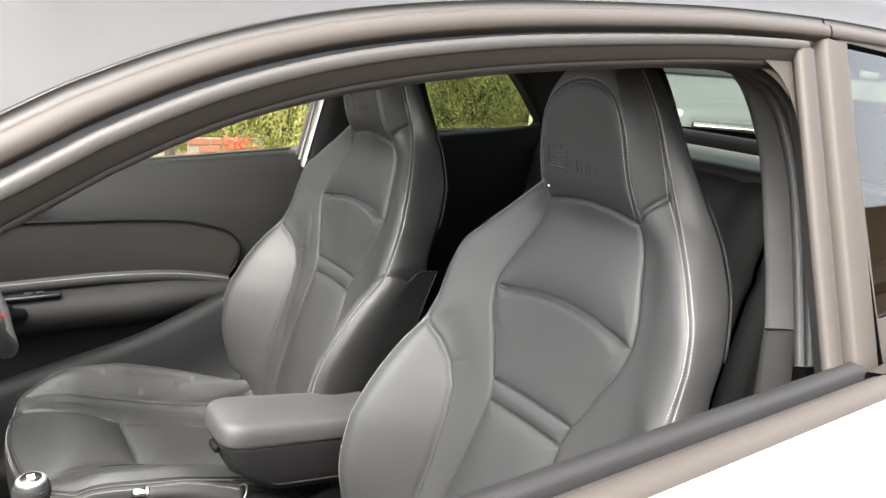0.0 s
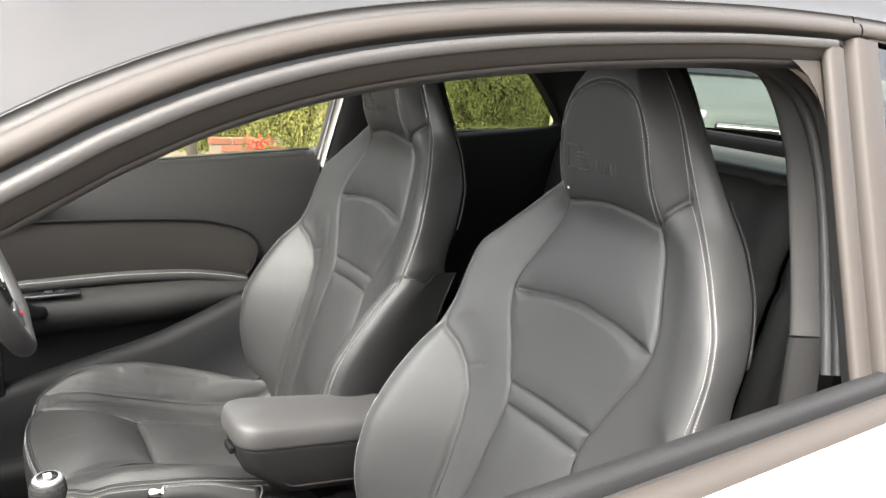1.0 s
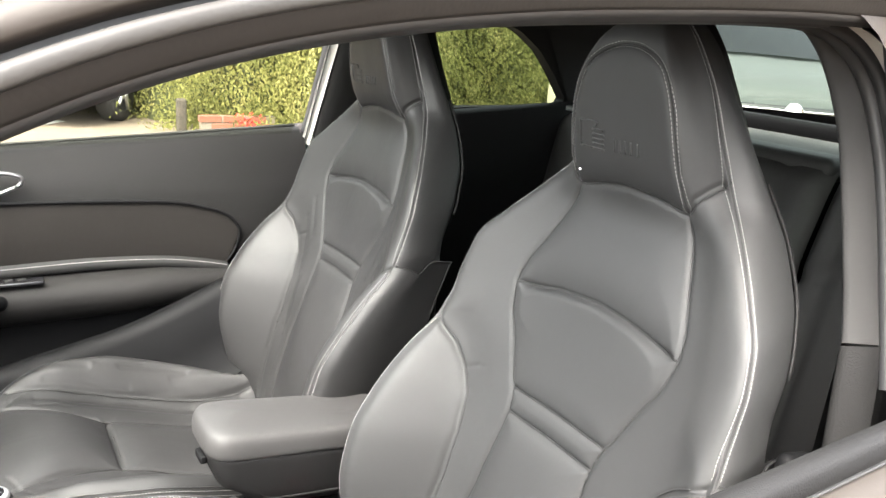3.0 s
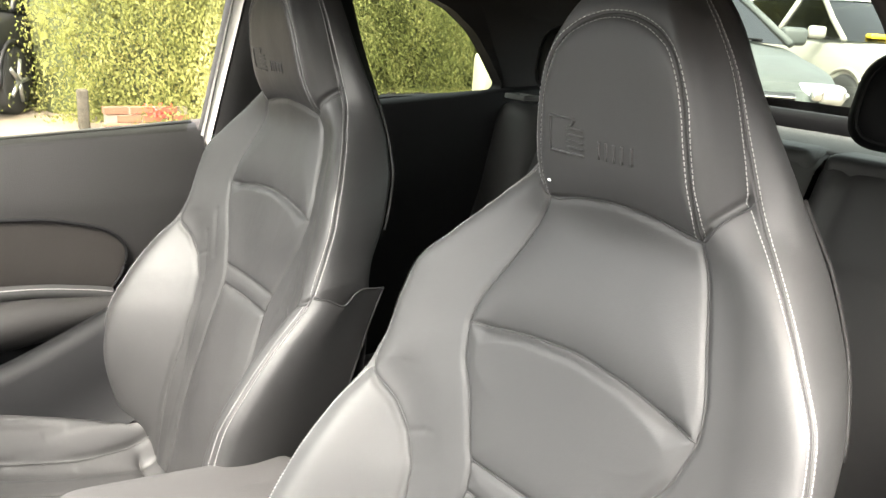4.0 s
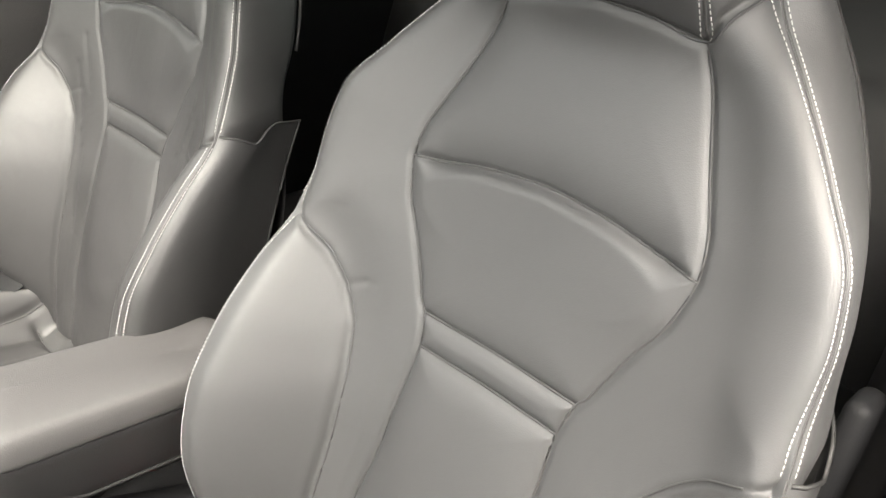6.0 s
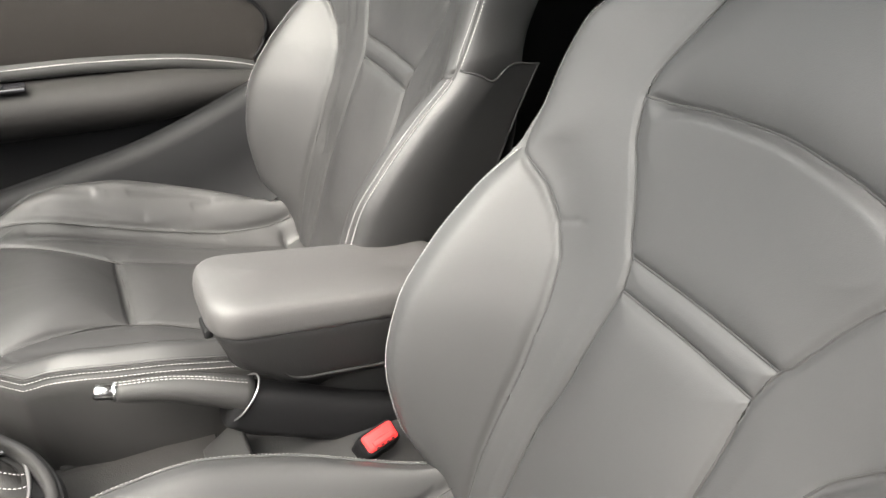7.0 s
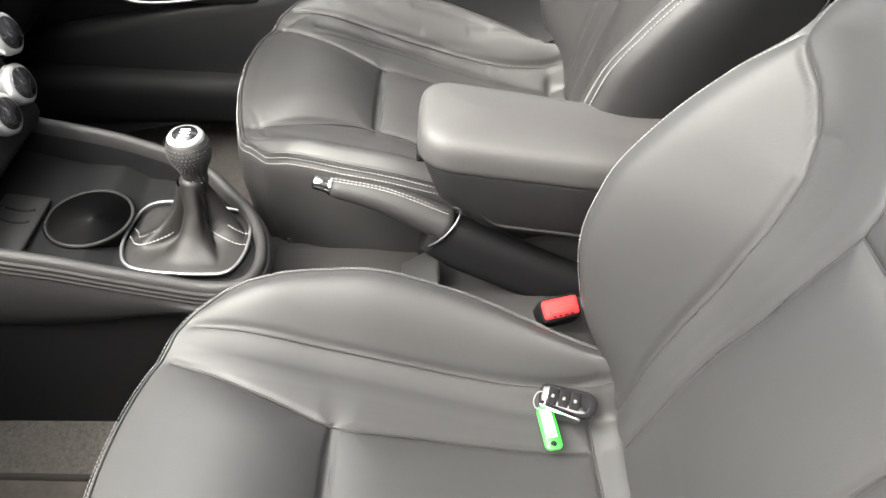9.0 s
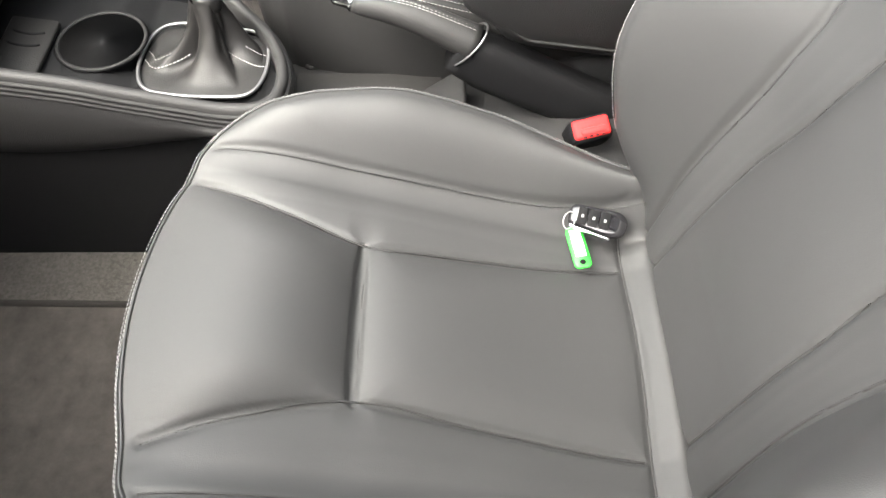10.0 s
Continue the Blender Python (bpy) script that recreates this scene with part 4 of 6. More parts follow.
# headliner sides down to the window frames
for far in (False, True):
    rows = []
    m = np.array(arch_xs) > -0.55
    for k, (o, h) in enumerate(((0.060, -0.026), (0.066, -0.012), (0.09, 0.010), (0.15, 0.035))):
        rows.append([(x, SIDE(z) + o, z + h) for x, z in zip(arch_xs[m], arch_z[m])])
    g = np.array(rows)
    mesh = (g.reshape(-1, 3), grid_faces(4, g.shape[1]))
    part("pillar_lining", *(flip(mesh) if far else mesh), HEADLINER, body, "dark lining over the windows")

# floor pan
part("car_floor", *block((2.9, 1.50, 0.03), (0.45, MID, 0.205), 0.01), CARPET, body, "dark carpeted floor")
mat_ob = thing("floor_mat", (-0.16, 0.688, 0.220), "dark carpet floor mat with a raised edge in the footwell", "floor mat")
part("mat", *block((0.62, 0.37, 0.016), (0, 0, 0.008), 0.006), MAT, mat_ob)
rim_line = rounded([(-0.305, -0.180, 0), (0.305, -0.180, 0), (0.305, 0.180, 0), (-0.305, 0.180, 0)], 0.03, 5)
rim_line = [(p.x, p.y, 0.016) for p in rim_line]
part("edging", *tube(rim_line + [rim_line[0]], 0.005, 6, caps=False), FABRIC, mat_ob, "woven edging round the mat")
# rear quarter: side panels, quarter glass and tailgate
def quarter(far):
    fl = flip if far else (lambda m: m)
    xs = np.linspace(0.782, 2.0, 40)
    belt = lambda x: 0.972 + 0.075 * max(0, x - 0.78) ** 0.9
    inset = lambda x: 0.10 * max(0, (x - 1.2) / 0.8) ** 2
    prof = [(0.345, -0.030), (0.331, -0.006), (0.317, -0.003), (0.313, -0.001), (0.303, -0.004), (0.297, -0.009), (0.295, -0.017)]
    V = [(x - 0.038, y + inset(x), belt(x) + h) for y, h in prof for x in xs]
    part("belt_strip", *fl((V, grid_faces(len(prof), len(xs)))), TRIM, body, "satin dark belt strip")
    prof = [(0.296, -0.013), (0.288, -0.021), (0.272, -0.05), (0.24, -0.12), (0.212, -0.25), (0.205, -0.42), (0.215, -0.60), (0.25, -0.72)]
    V = [(x, y + inset(x), belt(x) + h) for y, h in prof for x in xs]
    part("quarter_panel", *fl((V, grid_faces(len(prof), len(xs)))), WHITE_PAINT, body, "white rear quarter panel")
    # the panel round the quarter window, and its glass
    outline = [(0.84, 1.00), (1.16, 1.030), (1.455, 1.038), (1.470, 1.058), (1.40, 1.126), (1.334, 1.182), (1.257, 1.224), (1.16, 1.252), (0.86, 1.268)]
    if not far:
        outline[0], outline[-2], outline[-1] = (0.812, 1.00), (1.16, 1.262), (0.824, 1.280)
    ring_in = rounded([(x, z, 0) for x, z in outline], 0.02 if far else 0.006, 6)
    c = Vector((1.10, 1.12, 0))
    pt = lambda p, d: (p[0], SIDE(p[1]) + d + inset(p[0]), p[1])
    outer = [Vector((min(max(p.x + (p.x - c.x) * 0.20, 0.79 if far else 0.810), 1.66), p.y + 0.004 if not far and p.y > 1.2 and p.x < 1.1 else 1.135 + (p.y - 1.135) * 1.42, 0)) for p in ring_in]
    n = len(ring_in)
    for name, d, mat, label in (("quarter_frame", 0.004, TRIM, "dark frame of the quarter window"), ("quarter_lining", 0.040, HEADLINER, "dark lining round the quarter window")):
        V = [pt(p, d) for p in ring_in] + [pt(p, d) for p in outer]
        F = [(i, (i + 1) % n, n + (i + 1) % n, n + i) for i in range(n)]
        part(name, *fl((V, F)), mat, body, label)
    V = [pt(p, 0.006) for p in ring_in] + [pt(p, 0.040) for p in ring_in]
    part("quarter_reveal", *fl((V, [(i, (i + 1) % n, n + (i + 1) % n, n + i) for i in range(n)])), PLASTIC_BLACK, body, "black reveal of the quarter window")
    ob = part("quarter_glass", *fl(([pt(p, 0.010) for p in ring_in], [tuple(range(n))])), TINTED, body, "fixed quarter window glass")
    ob.visible_shadow = False
    # C pillar to the tailgate, inside and out
    for name, d, mat, label in (("rear_pillar", 0.050, HEADLINER, "dark lining of the rear pillar"), ("rear_pillar_skin", 0.0, ARCH, "dark rear pillar skin")):
        rows = []
        for t in np.linspace(0, 1, 12):
            z = 0.97 + 0.335 * t
            xa = 1.47 - 0.20 * max(0, (z - 1.06) / 0.245)
            a = Vector((xa, SIDE(z) + inset(xa) + d, z))
            b = Vector((1.90 - 0.30 * t, MID - 0.625 + 0.14 * t + (0.02 if d else 0), z + 0.01))
            rows.append([a.lerp(b, s) + Vector((0, -0.03 * math.sin(math.pi * s), 0)) for s in np.linspace(0, 1, 8)])
        part(name, *fl(([tuple(p) for r in rows for p in r], grid_faces(12, 8))), mat, body, label)
    # inner side trim below the rear windows
    xs = np.linspace(0.80, 1.95, 24)
    prof = [(0.43, 0.02), (0.45, 0.03), (0.475, 0.02), (0.48, -0.2), (0.45, -0.4), (0.45, -0.75)]
    V = [(x, y + 0.4 * inset(x), belt(x) + h) for y, h in prof for x in xs]
    part("side_trim", *fl((V, grid_faces(len(prof), len(xs)))), PLASTIC_BLACK, body, "dark rear side trim")
    if far:
        V = []
        for z in np.linspace(0.30, 1.28, 26):
            q = SIDE(max(z, 0.93))
            x0 = 0.765 + 0.10 * (max(z, 0.93) - 0.97)
            V += [(x0, q + 0.045, z), (x0 + 0.008, q + 0.058, z), (x0 + 0.03, q + 0.064, z), (x0 + 0.10, q + 0.066, z), (x0 + 0.13, q + 0.04, z)]
        part("pillar_lining", *fl((V, grid_faces(26, 5))), PLASTIC_SOFT, body, "grey lining of the door pillar")
        V = []
        for z in np.linspace(0.93, 1.28, 12):
            x0 = 0.746 + 0.10 * (z - 0.97)
            V += [(x0, SIDE(z) + 0.028, z), (x0 + 0.012, SIDE(z) + 0.030, z), (x0 + 0.015, SIDE(z) + 0.045, z)]
        part("pillar_edge", *fl((V, grid_faces(12, 3))), DIMMED_WHITE, body, "white painted pillar edge")


for far in (False, True):
    quarter(far)
ob = part("door_glass", *flip(([(-0.55, 0.352, 0.90), (0.72, 0.352, 0.94), (0.735, SIDE(1.27) + 0.012, 1.27), (0.584, SIDE(1.262) + 0.012, 1.262), (0.304, SIDE(1.238) + 0.012, 1.238), (0.141, SIDE(1.20) + 0.012, 1.20), (-0.20, SIDE(1.05) + 0.012, 1.05)], [tuple(range(7))])), SIDE_GLASS, far_door, "clear side window glass", smooth=False)
ob.visible_shadow = False

part("glass_seal", *tube([(x, 2 * MID - 0.338, 0.9215 + 0.067 * x) for x in np.linspace(-0.55, 0.735, 20)], 0.0045, 6), RUBBER, far_door, "black rubber seal below the glass")

# windscreen, bonnet, tailgate
ws = []
for t in np.linspace(0, 1, 12):
    x, z, hw = -0.75 + 1.14 * t, 0.93 + 0.43 * t, 0.66 - 0.12 * t
    ws.append([(x - 0.10 * math.cos(a * 1.3) + 0.06, MID + hw * a, z + 0.012 * math.cos(a)) for a in np.linspace(-1, 1, 15)])
g = np.array(ws)
ob = part("windscreen", g.reshape(-1, 3), grid_faces(12, 15), GLASS, body, "clear windscreen glass")
ob.visible_shadow = False
bn = [[(-1.60 + 0.86 * t, MID + (0.70 + 0.06 * t) * a, 0.72 + 0.20 * t ** 0.7 + 0.03 * math.cos(a * 1.4)) for a in np.linspace(-1, 1, 15)] for t in np.linspace(0, 1, 12)]
part("bonnet", np.array(bn).reshape(-1, 3), grid_faces(12, 15), WHITE_PAINT, body, "white bonnet")
part("front_bumper", *block((0.30, 1.60, 0.52), (-1.60, MID, 0.46), 0.12, 5), WHITE_PAINT, body, "white front bumper")
part("rear_bumper", *block((0.30, 1.60, 0.50), (2.06, MID, 0.47), 0.12, 5), WHITE_PAINT, body, "white rear bumper")
for far in (False, True):
    V = [(x, y, z) for y, z in ((0.34, 0.88), (0.26, 0.80), (0.215, 0.65), (0.215, 0.5), (0.25, 0.28)) for x in np.linspace(-1.55, -0.60, 12)]
    m = (V, grid_faces(5, 12))
    part("front_wing", *(flip(m) if far else m), WHITE_PAINT, body, "white front wing")
    for x in (-0.95, 1.57):
        y = 0.30
        turn = Matrix.Rotation(radians(90), 3, "X")
        w1 = lathe([(0.20, -0.09), (0.27, -0.095), (0.30, -0.07), (0.30, 0.07), (0.27, 0.095), (0.20, 0.09)], 32, (x, y, 0.30), turn)
        wh = part("wheel", *(flip(w1) if far else w1), TYRE, body, "black tyre on a silver wheel")
        r1 = lathe([(0.04, 0.095), (0.06, 0.10), (0.19, 0.085), (0.205, 0.092), (0.205, 0.07)], 32, (x, y, 0.30), turn)
        part("rim", *(flip(r1) if far else r1), SILVER, wh, "silver alloy rim")
# the tailgate with its window
tail = [(1.56, 1.325, 0.47), (1.62, 1.31, 0.49), (1.88, 1.065, 0.60), (1.93, 1.03, 0.63), (2.06, 0.80, 0.68), (2.10, 0.55, 0.70)]
for name, i0, i1, mat, label in (("tailgate_top", 0, 1, ARCH, "dark upper edge of the tailgate"), ("rear_window", 1, 2, TINTED, "tinted rear window glass"), ("tailgate_rim", 2, 3, PLASTIC_BLACK, "black lower edge of the rear window"), ("tailgate_panel", 3, 5, WHITE_PAINT, "white tailgate")):
    seg = tail[i0:i1 + 1]
    V = [(x + 0.05 - 0.05 * a * a, MID + hw * a, z + 0.02 * (1 - a * a)) for x, z, hw in seg for a in np.linspace(-1, 1, 17)]
    ob = part(name, V, grid_faces(len(seg), 17), mat, body, label)
    if name == "rear_window":
        ob.visible_shadow = False
part("tailgate_inner_lining", *block((0.02, 1.24, 0.60), (1.955, MID, 0.66), 0.01), PLASTIC_BLACK, body, "black inner lining of the tailgate")


# ---- inside: the doors ----
BELT = lambda x: 0.9185 + 0.067 * x


def skin_strip(prof, x0, x1, n=60):
    """A strip along the far door: (distance from the glass toward the cabin, height)."""
    q = np.linspace(x0, x1, n)
    return [(x, 2 * MID - 0.345 - y, h if h < 0.90 else BELT(x) + h - 0.95) for y, h in prof for x in q], grid_faces(len(prof), n, flip=True)


part("door_upper_panel", *skin_strip([(0.018, 0.94), (0.030, 0.920), (0.045, 0.89), (0.058, 0.85), (0.0625, 0.828), (0.062, 0.77), (0.060, 0.70)], -0.62, 0.748), PLASTIC_SOFT, far_door, "soft grey upper door panel")
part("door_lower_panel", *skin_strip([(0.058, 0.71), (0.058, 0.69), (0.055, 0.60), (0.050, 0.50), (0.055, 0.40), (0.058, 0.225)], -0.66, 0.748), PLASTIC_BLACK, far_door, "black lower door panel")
V = [(x, y + 0.36 - 0.018, z) for y, z in ((0.018, 0.925), (0.026, 0.88), (0.03, 0.70), (0.045, 0.68), (0.045, 0.60), (0.03, 0.55), (0.03, 0.40)) for x in (-0.6, 0.0, 0.4, 0.74)]
part("door_panel", V, grid_faces(7, 4), PLASTIC_SOFT, near_door, "soft grey inner door panel")
# sloping inlay with a stitched trim strip under it
top_line = smooth_path([(-0.45, 0.815, 0), (0.0, 0.828, 0), (0.20, 0.829, 0), (0.42, 0.820, 0), (0.50, 0.805, 0), (0.55, 0.787, 0), (0.577, 0.760, 0), (0.581, 0.735, 0), (0.571, 0.703, 0), (0.556, 0.682, 0)], 50)
low_line = smooth_path([(-0.45, 0.700, 0), (0.0, 0.709, 0), (0.20, 0.713, 0), (0.30, 0.713, 0), (0.42, 0.706, 0), (0.50, 0.693, 0), (0.54, 0.684, 0), (0.554, 0.680, 0)], 50)
rows = []
for t in np.linspace(0, 1, 9):
    rows.append([(a[0] * (1 - t) + b[0] * t, 1.704 - 0.004 * math.sin(math.pi * t), a[1] * (1 - t) + b[1] * t) for a, b in zip(top_line, low_line)])
part("door_inlay", np.array(rows).reshape(-1, 3), grid_faces(9, 50, flip=True), FABRIC, far_door, "dark woven fabric door inlay")
part("inlay_edge", *tube([(p[0], 1.700, p[1] + 0.003) for p in top_line], 0.0032, 8), PLASTIC_BLACK, far_door, "dark rolled edge of the inlay")
strip = []
for k, (dy, dz) in enumerate(((0.0, 0.0), (0.006, -0.004), (0.010, -0.012), (0.010, -0.022), (0.004, -0.026))):
    strip.append([(p[0] + 0.004 * (k / 4), 1.702 - dy, p[1] + dz) for p in low_line])
part("trim_strip", np.array(strip).reshape(-1, 3), grid_faces(5, 50, flip=True), LEATHER_SIDE, far_door, "leather trim strip under the inlay")
part("stitching", *stitches([(p[0], 1.694, p[1] - 0.006) for p in low_line], [(0, -1, 0.3)] * 50, gap=0.005, length=0.0042, width=0.0014), THREAD, far_door, "pale stitched line")
# bulging armrest that tapers to the rear
rows = []
for x in np.linspace(0.02, 0.66, 60):
    f = min(1.0, max(0.0, (0.66 - x) / 0.30)) ** 0.6
    g = min(1.0, (x - 0.02) / 0.05) ** 0.5
    d = 0.052 * f * g + 0.006
    zt, zb = 0.686 - 0.12 * max(0.0, x - 0.42), 0.585 + 0.07 * max(0, (x - 0.30) / 0.36) ** 2
    sec = []
    for a in np.linspace(0, 1, 16):
        bulge = math.sin(math.pi * min(1, a * 1.02)) ** 0.55 if 0 < a < 1 else 0
        sec.append((x, 1.705 - d * bulge * (1 - 0.25 * a), zt + (zb - zt) * a))
    rows.append(sec)
part("door_armrest", np.array(rows).reshape(-1, 3), grid_faces(60, 16), PLASTIC_SOFT, far_door, "soft grey moulded door armrest")
part("switch_panel", *block((0.13, 0.030, 0.008), (0.125, 1.676, 0.684), 0.003), GLOSS_BLACK, far_door, "black window switch panel")
for k in (0, 1):
    part("window_switch", *block((0.016, 0.012, 0.008), (0.130 + 0.022 * k, 1.672, 0.6895), 0.003), PLASTIC, far_door, "small dark window switch")
pull = part("pull_handle", *tube(smooth_path([(-0.080, 1.66, 0.880), (-0.040, 1.625, 0.825), (0.035, 1.618, 0.730), (0.085, 1.632, 0.668), (0.115, 1.66, 0.650)], 24), [0.014 + 0.004 * math.sin(math.pi * i / 23) for i in range(24)], 12), PLASTIC_BLACK, far_door, "black door pull handle")
part("inlay", *tube(smooth_path([(-0.050, 1.609, 0.835), (0.025, 1.602, 0.742), (0.080, 1.615, 0.676)], 14), [0.004] + [0.0090] * 12 + [0.004], 8), SILVER, pull, "satin silver inlay")
part("release_bezel", *tube(smooth_path([(0.158, 1.692, 0.867), (0.108, 1.69, 0.848), (0.053, 1.69, 0.832), (-0.03, 1.69, 0.824), (-0.07, 1.69, 0.834), (-0.02, 1.69, 0.868), (0.11, 1.692, 0.892), (0.158, 1.692, 0.888), (0.166, 1.692, 0.876), (0.158, 1.692, 0.867)], 48), 0.004, 8), DULL_SILVER, far_door, "chrome ring of the door release")
part("release_lever", *block((0.15, 0.014, 0.022), (0.055, 1.688, 0.861), 0.006, turn=Matrix.Rotation(radians(-12), 3, "Y")), DULL_SILVER, far_door, "chrome door release lever")

# sill trim between door and driver's seat, rising to the rear
q = np.linspace(-0.55, 0.78, 50)
top_z = 0.503 + 0.225 * q + 0.35 * np.clip(q - 0.30, 0, 1) ** 1.5
prof = [(0.055, -0.015), (0.045, 0.0), (0.022, 0.003), (0.008, -0.004), (0.0, -0.020), (-0.012, -0.09), (-0.022, -0.16), (-0.05, -0.19)]
V = [(x, 1.605 + a + 0.01 * max(0, x), z + h) for a, h in prof for x, z in zip(q, top_z)]
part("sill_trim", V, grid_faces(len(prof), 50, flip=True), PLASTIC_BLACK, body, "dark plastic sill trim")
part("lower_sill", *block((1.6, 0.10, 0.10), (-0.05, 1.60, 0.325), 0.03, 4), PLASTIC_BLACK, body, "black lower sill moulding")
u_line = smooth_path([(-0.24, 1.603, 0.575), (-0.215, 1.600, 0.530), (-0.175, 1.598, 0.503), (-0.10, 1.598, 0.503), (0.0, 1.598, 0.523), (0.012, 1.598, 0.532), (-0.004, 1.600, 0.560), (-0.02, 1.602, 0.575)], 50)
part("chrome_line", *tube(u_line, 0.0026, 8), DULL_SILVER, far_door, "thin chrome outline")
part("speaker_panel", *block((0.30, 0.012, 0.14), (-0.11, 1.616, 0.565), 0.004), PLASTIC_BLACK, far_door, "glossy black panel")

# ---- centre armrest ----
def armrest():
    ob = thing("folding_armrest", (0.462, 1.075, 0.627), "black leather folding armrest over the tunnel", "armrest")
    rows = []
    prof = [(0.0, -0.013, 0.90), (0.0, -0.0125, 0.975), (0.0, -0.010, 0.997), (0, -0.005, 1.0), (0, 0.003, 0.995), (0, 0.010, 0.98), (0, 0.0165, 0.95), (0, 0.0210, 0.90), (0, 0.0238, 0.82), (0, 0.0255, 0.65), (0, 0.0262, 0.4), (0, 0.0265, 0.02)]
    out = rounded([(-0.138, -0.064, 0), (0.17, -0.060, 0), (0.17, 0.060, 0), (-0.138, 0.064, 0)], 0.042, 8)
    for _, h, s in prof:
        rows.append([(p.x * (1 - (1 - s) * 0.45), p.y * s, h + 0.010 - 0.125 * (p.x + 0.138)) for p in out])
    n = len(out)
    lid = part("armrest_lid", np.array(rows).reshape(-1, 3), grid_faces(len(prof), n, ring=True) + [tuple((len(prof) - 1) * n + i for i in range(n))], ARMREST_SKIN, ob, "padded leather lid")
    low = [(-0.0135, 0.93), (-0.0145, 0.955), (-0.0165, 0.962), (-0.023, 0.955), (-0.045, 0.90), (-0.065, 0.855), (-0.085, 0.80), (-0.104, 0.70), (-0.114, 0.56), (-0.117, 0.2)]
    rows = [[(p.x * (s if p.x < 0 else 1) + (0.02 if h < -0.08 else 0), p.y * s, h + 0.010 - 0.125 * (p.x + 0.138)) for p in out] for h, s in low]
    part("armrest_box", np.array(rows).reshape(-1, 3), grid_faces(len(low), n, ring=True, flip=True), PLASTIC, ob, "black plastic armrest box")
    for dy in (-1, 1):
        panel = rounded([(-0.085, -0.040, 0), (0.150, -0.040, 0), (0.150, -0.092, 0), (-0.055, -0.092, 0)], 0.020, 6)
        line = [(p.x, dy * (0.0535 - 0.115 * max(0.0, -p.y - 0.045)), p.y + 0.012 - 0.125 * (p.x + 0.138)) for p in panel]
        part("box_panel", *tube(line + [line[0]], 0.0022, 6, caps=False), PLASTIC, ob, "raised outline on the box side")
    part("lid_catch", *block((0.010, 0.030, 0.012), (-0.134, -0.005, -0.021), 0.003), PLASTIC_BLACK, ob)
    part("armrest_post", *block((0.07, 0.07, 0.22), (0.145, 0, -0.16), 0.012), PLASTIC_BLACK, ob, "black armrest post")


armrest()

# ---- centre console ----
console = thing("centre_console", (0, 0, 0), "dark centre console with padded leather rim, cup holders and gear surround", "console")


CONSOLE_LINE = [(-0.46, 0.948), (-0.30, 0.951), (-0.15, 0.954), (0.0, 0.956), (0.08, 0.956), (0.118, 0.957), (0.136, 0.964), (0.146, 0.980), (0.1485, 1.005), (0.141, 1.040), (0.122, 1.079),
                (0.088, 1.118), (0.055, 1.148), (0.010, 1.166), (-0.06, 1.175), (-0.20, 1.181), (-0.46, 1.188)]
CONSOLE_RISE = curve([-0.46, -0.20, -0.12, -0.06, 0.0, 0.05, 0.10, 0.16], [0.10, 0.060, 0.047, 0.036, 0.021, 0.010, 0.001, 0.0])
CONSOLE_DEEP = curve([-0.46, -0.15, -0.06, 0.02, 0.10, 0.15], [0.150, 0.127, 0.106, 0.072, 0.045, 0.040])


def console_loop(grow=0.0, drop=0.0, deep=0.0):
    """The console's outline, open to the dashboard; deep: share of the flank's height."""
    loop = smooth_path([(x, y, 0) for x, y in CONSOLE_LINE], 150)
    t = np.gradient(loop, axis=0)
    t /= np.linalg.norm(t, axis=1, keepdims=True)
    n = np.stack([t[:, 1], -t[:, 0], 0 * t[:, 0]], 1)
    out = loop + n * grow
    out[:, 2] = 0.503 + CONSOLE_RISE(loop[:, 0]) - drop - deep * CONSOLE_DEEP(loop[:, 0])
    return out


def console_band(name, prof, mat, label, turned=False):
    L = np.array([console_loop(*p) for p in prof])
    return part(name, L.reshape(-1, 3), grid_faces(len(prof), 150, flip=turned), mat, console, label)


console_band("console_rim", [(-0.0065, 0.022), (-0.0060, 0.005), (-0.0035, 0.001), (0.0, 0.0), (0.004, 0.0012), (0.0065, 0.0050), (0.0072, 0.0085)], LEATHER_SIDE, "padded black leather rim")
console_band("rim_piping", [(0.0068, 0.0090), (0.0098, 0.0098), (0.0105, 0.0120), (0.0092, 0.0138), (0.0088, 0.0142), (0.0115, 0.0150), (0.0122, 0.0172), (0.0108, 0.0190), (0.0104, 0.0194), (0.0128, 0.0204), (0.0134, 0.0226), (0.0118, 0.0246)], PLASTIC, "ribbed leather piping under the rim")
console_band("console_flank", [(0.0112, 0.024), (0.0135, 0.030), (0.0145, 0.012, 0.35), (0.013, 0.004, 0.70), (0.006, 0.0, 0.94), (0.001, 0.0, 1.0)], PLASTIC, "dark plastic console flank")
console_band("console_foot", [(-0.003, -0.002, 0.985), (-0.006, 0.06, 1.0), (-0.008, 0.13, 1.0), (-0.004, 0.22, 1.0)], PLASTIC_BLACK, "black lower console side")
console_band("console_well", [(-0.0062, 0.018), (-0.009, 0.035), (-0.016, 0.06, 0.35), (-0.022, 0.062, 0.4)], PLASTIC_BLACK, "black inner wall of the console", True)


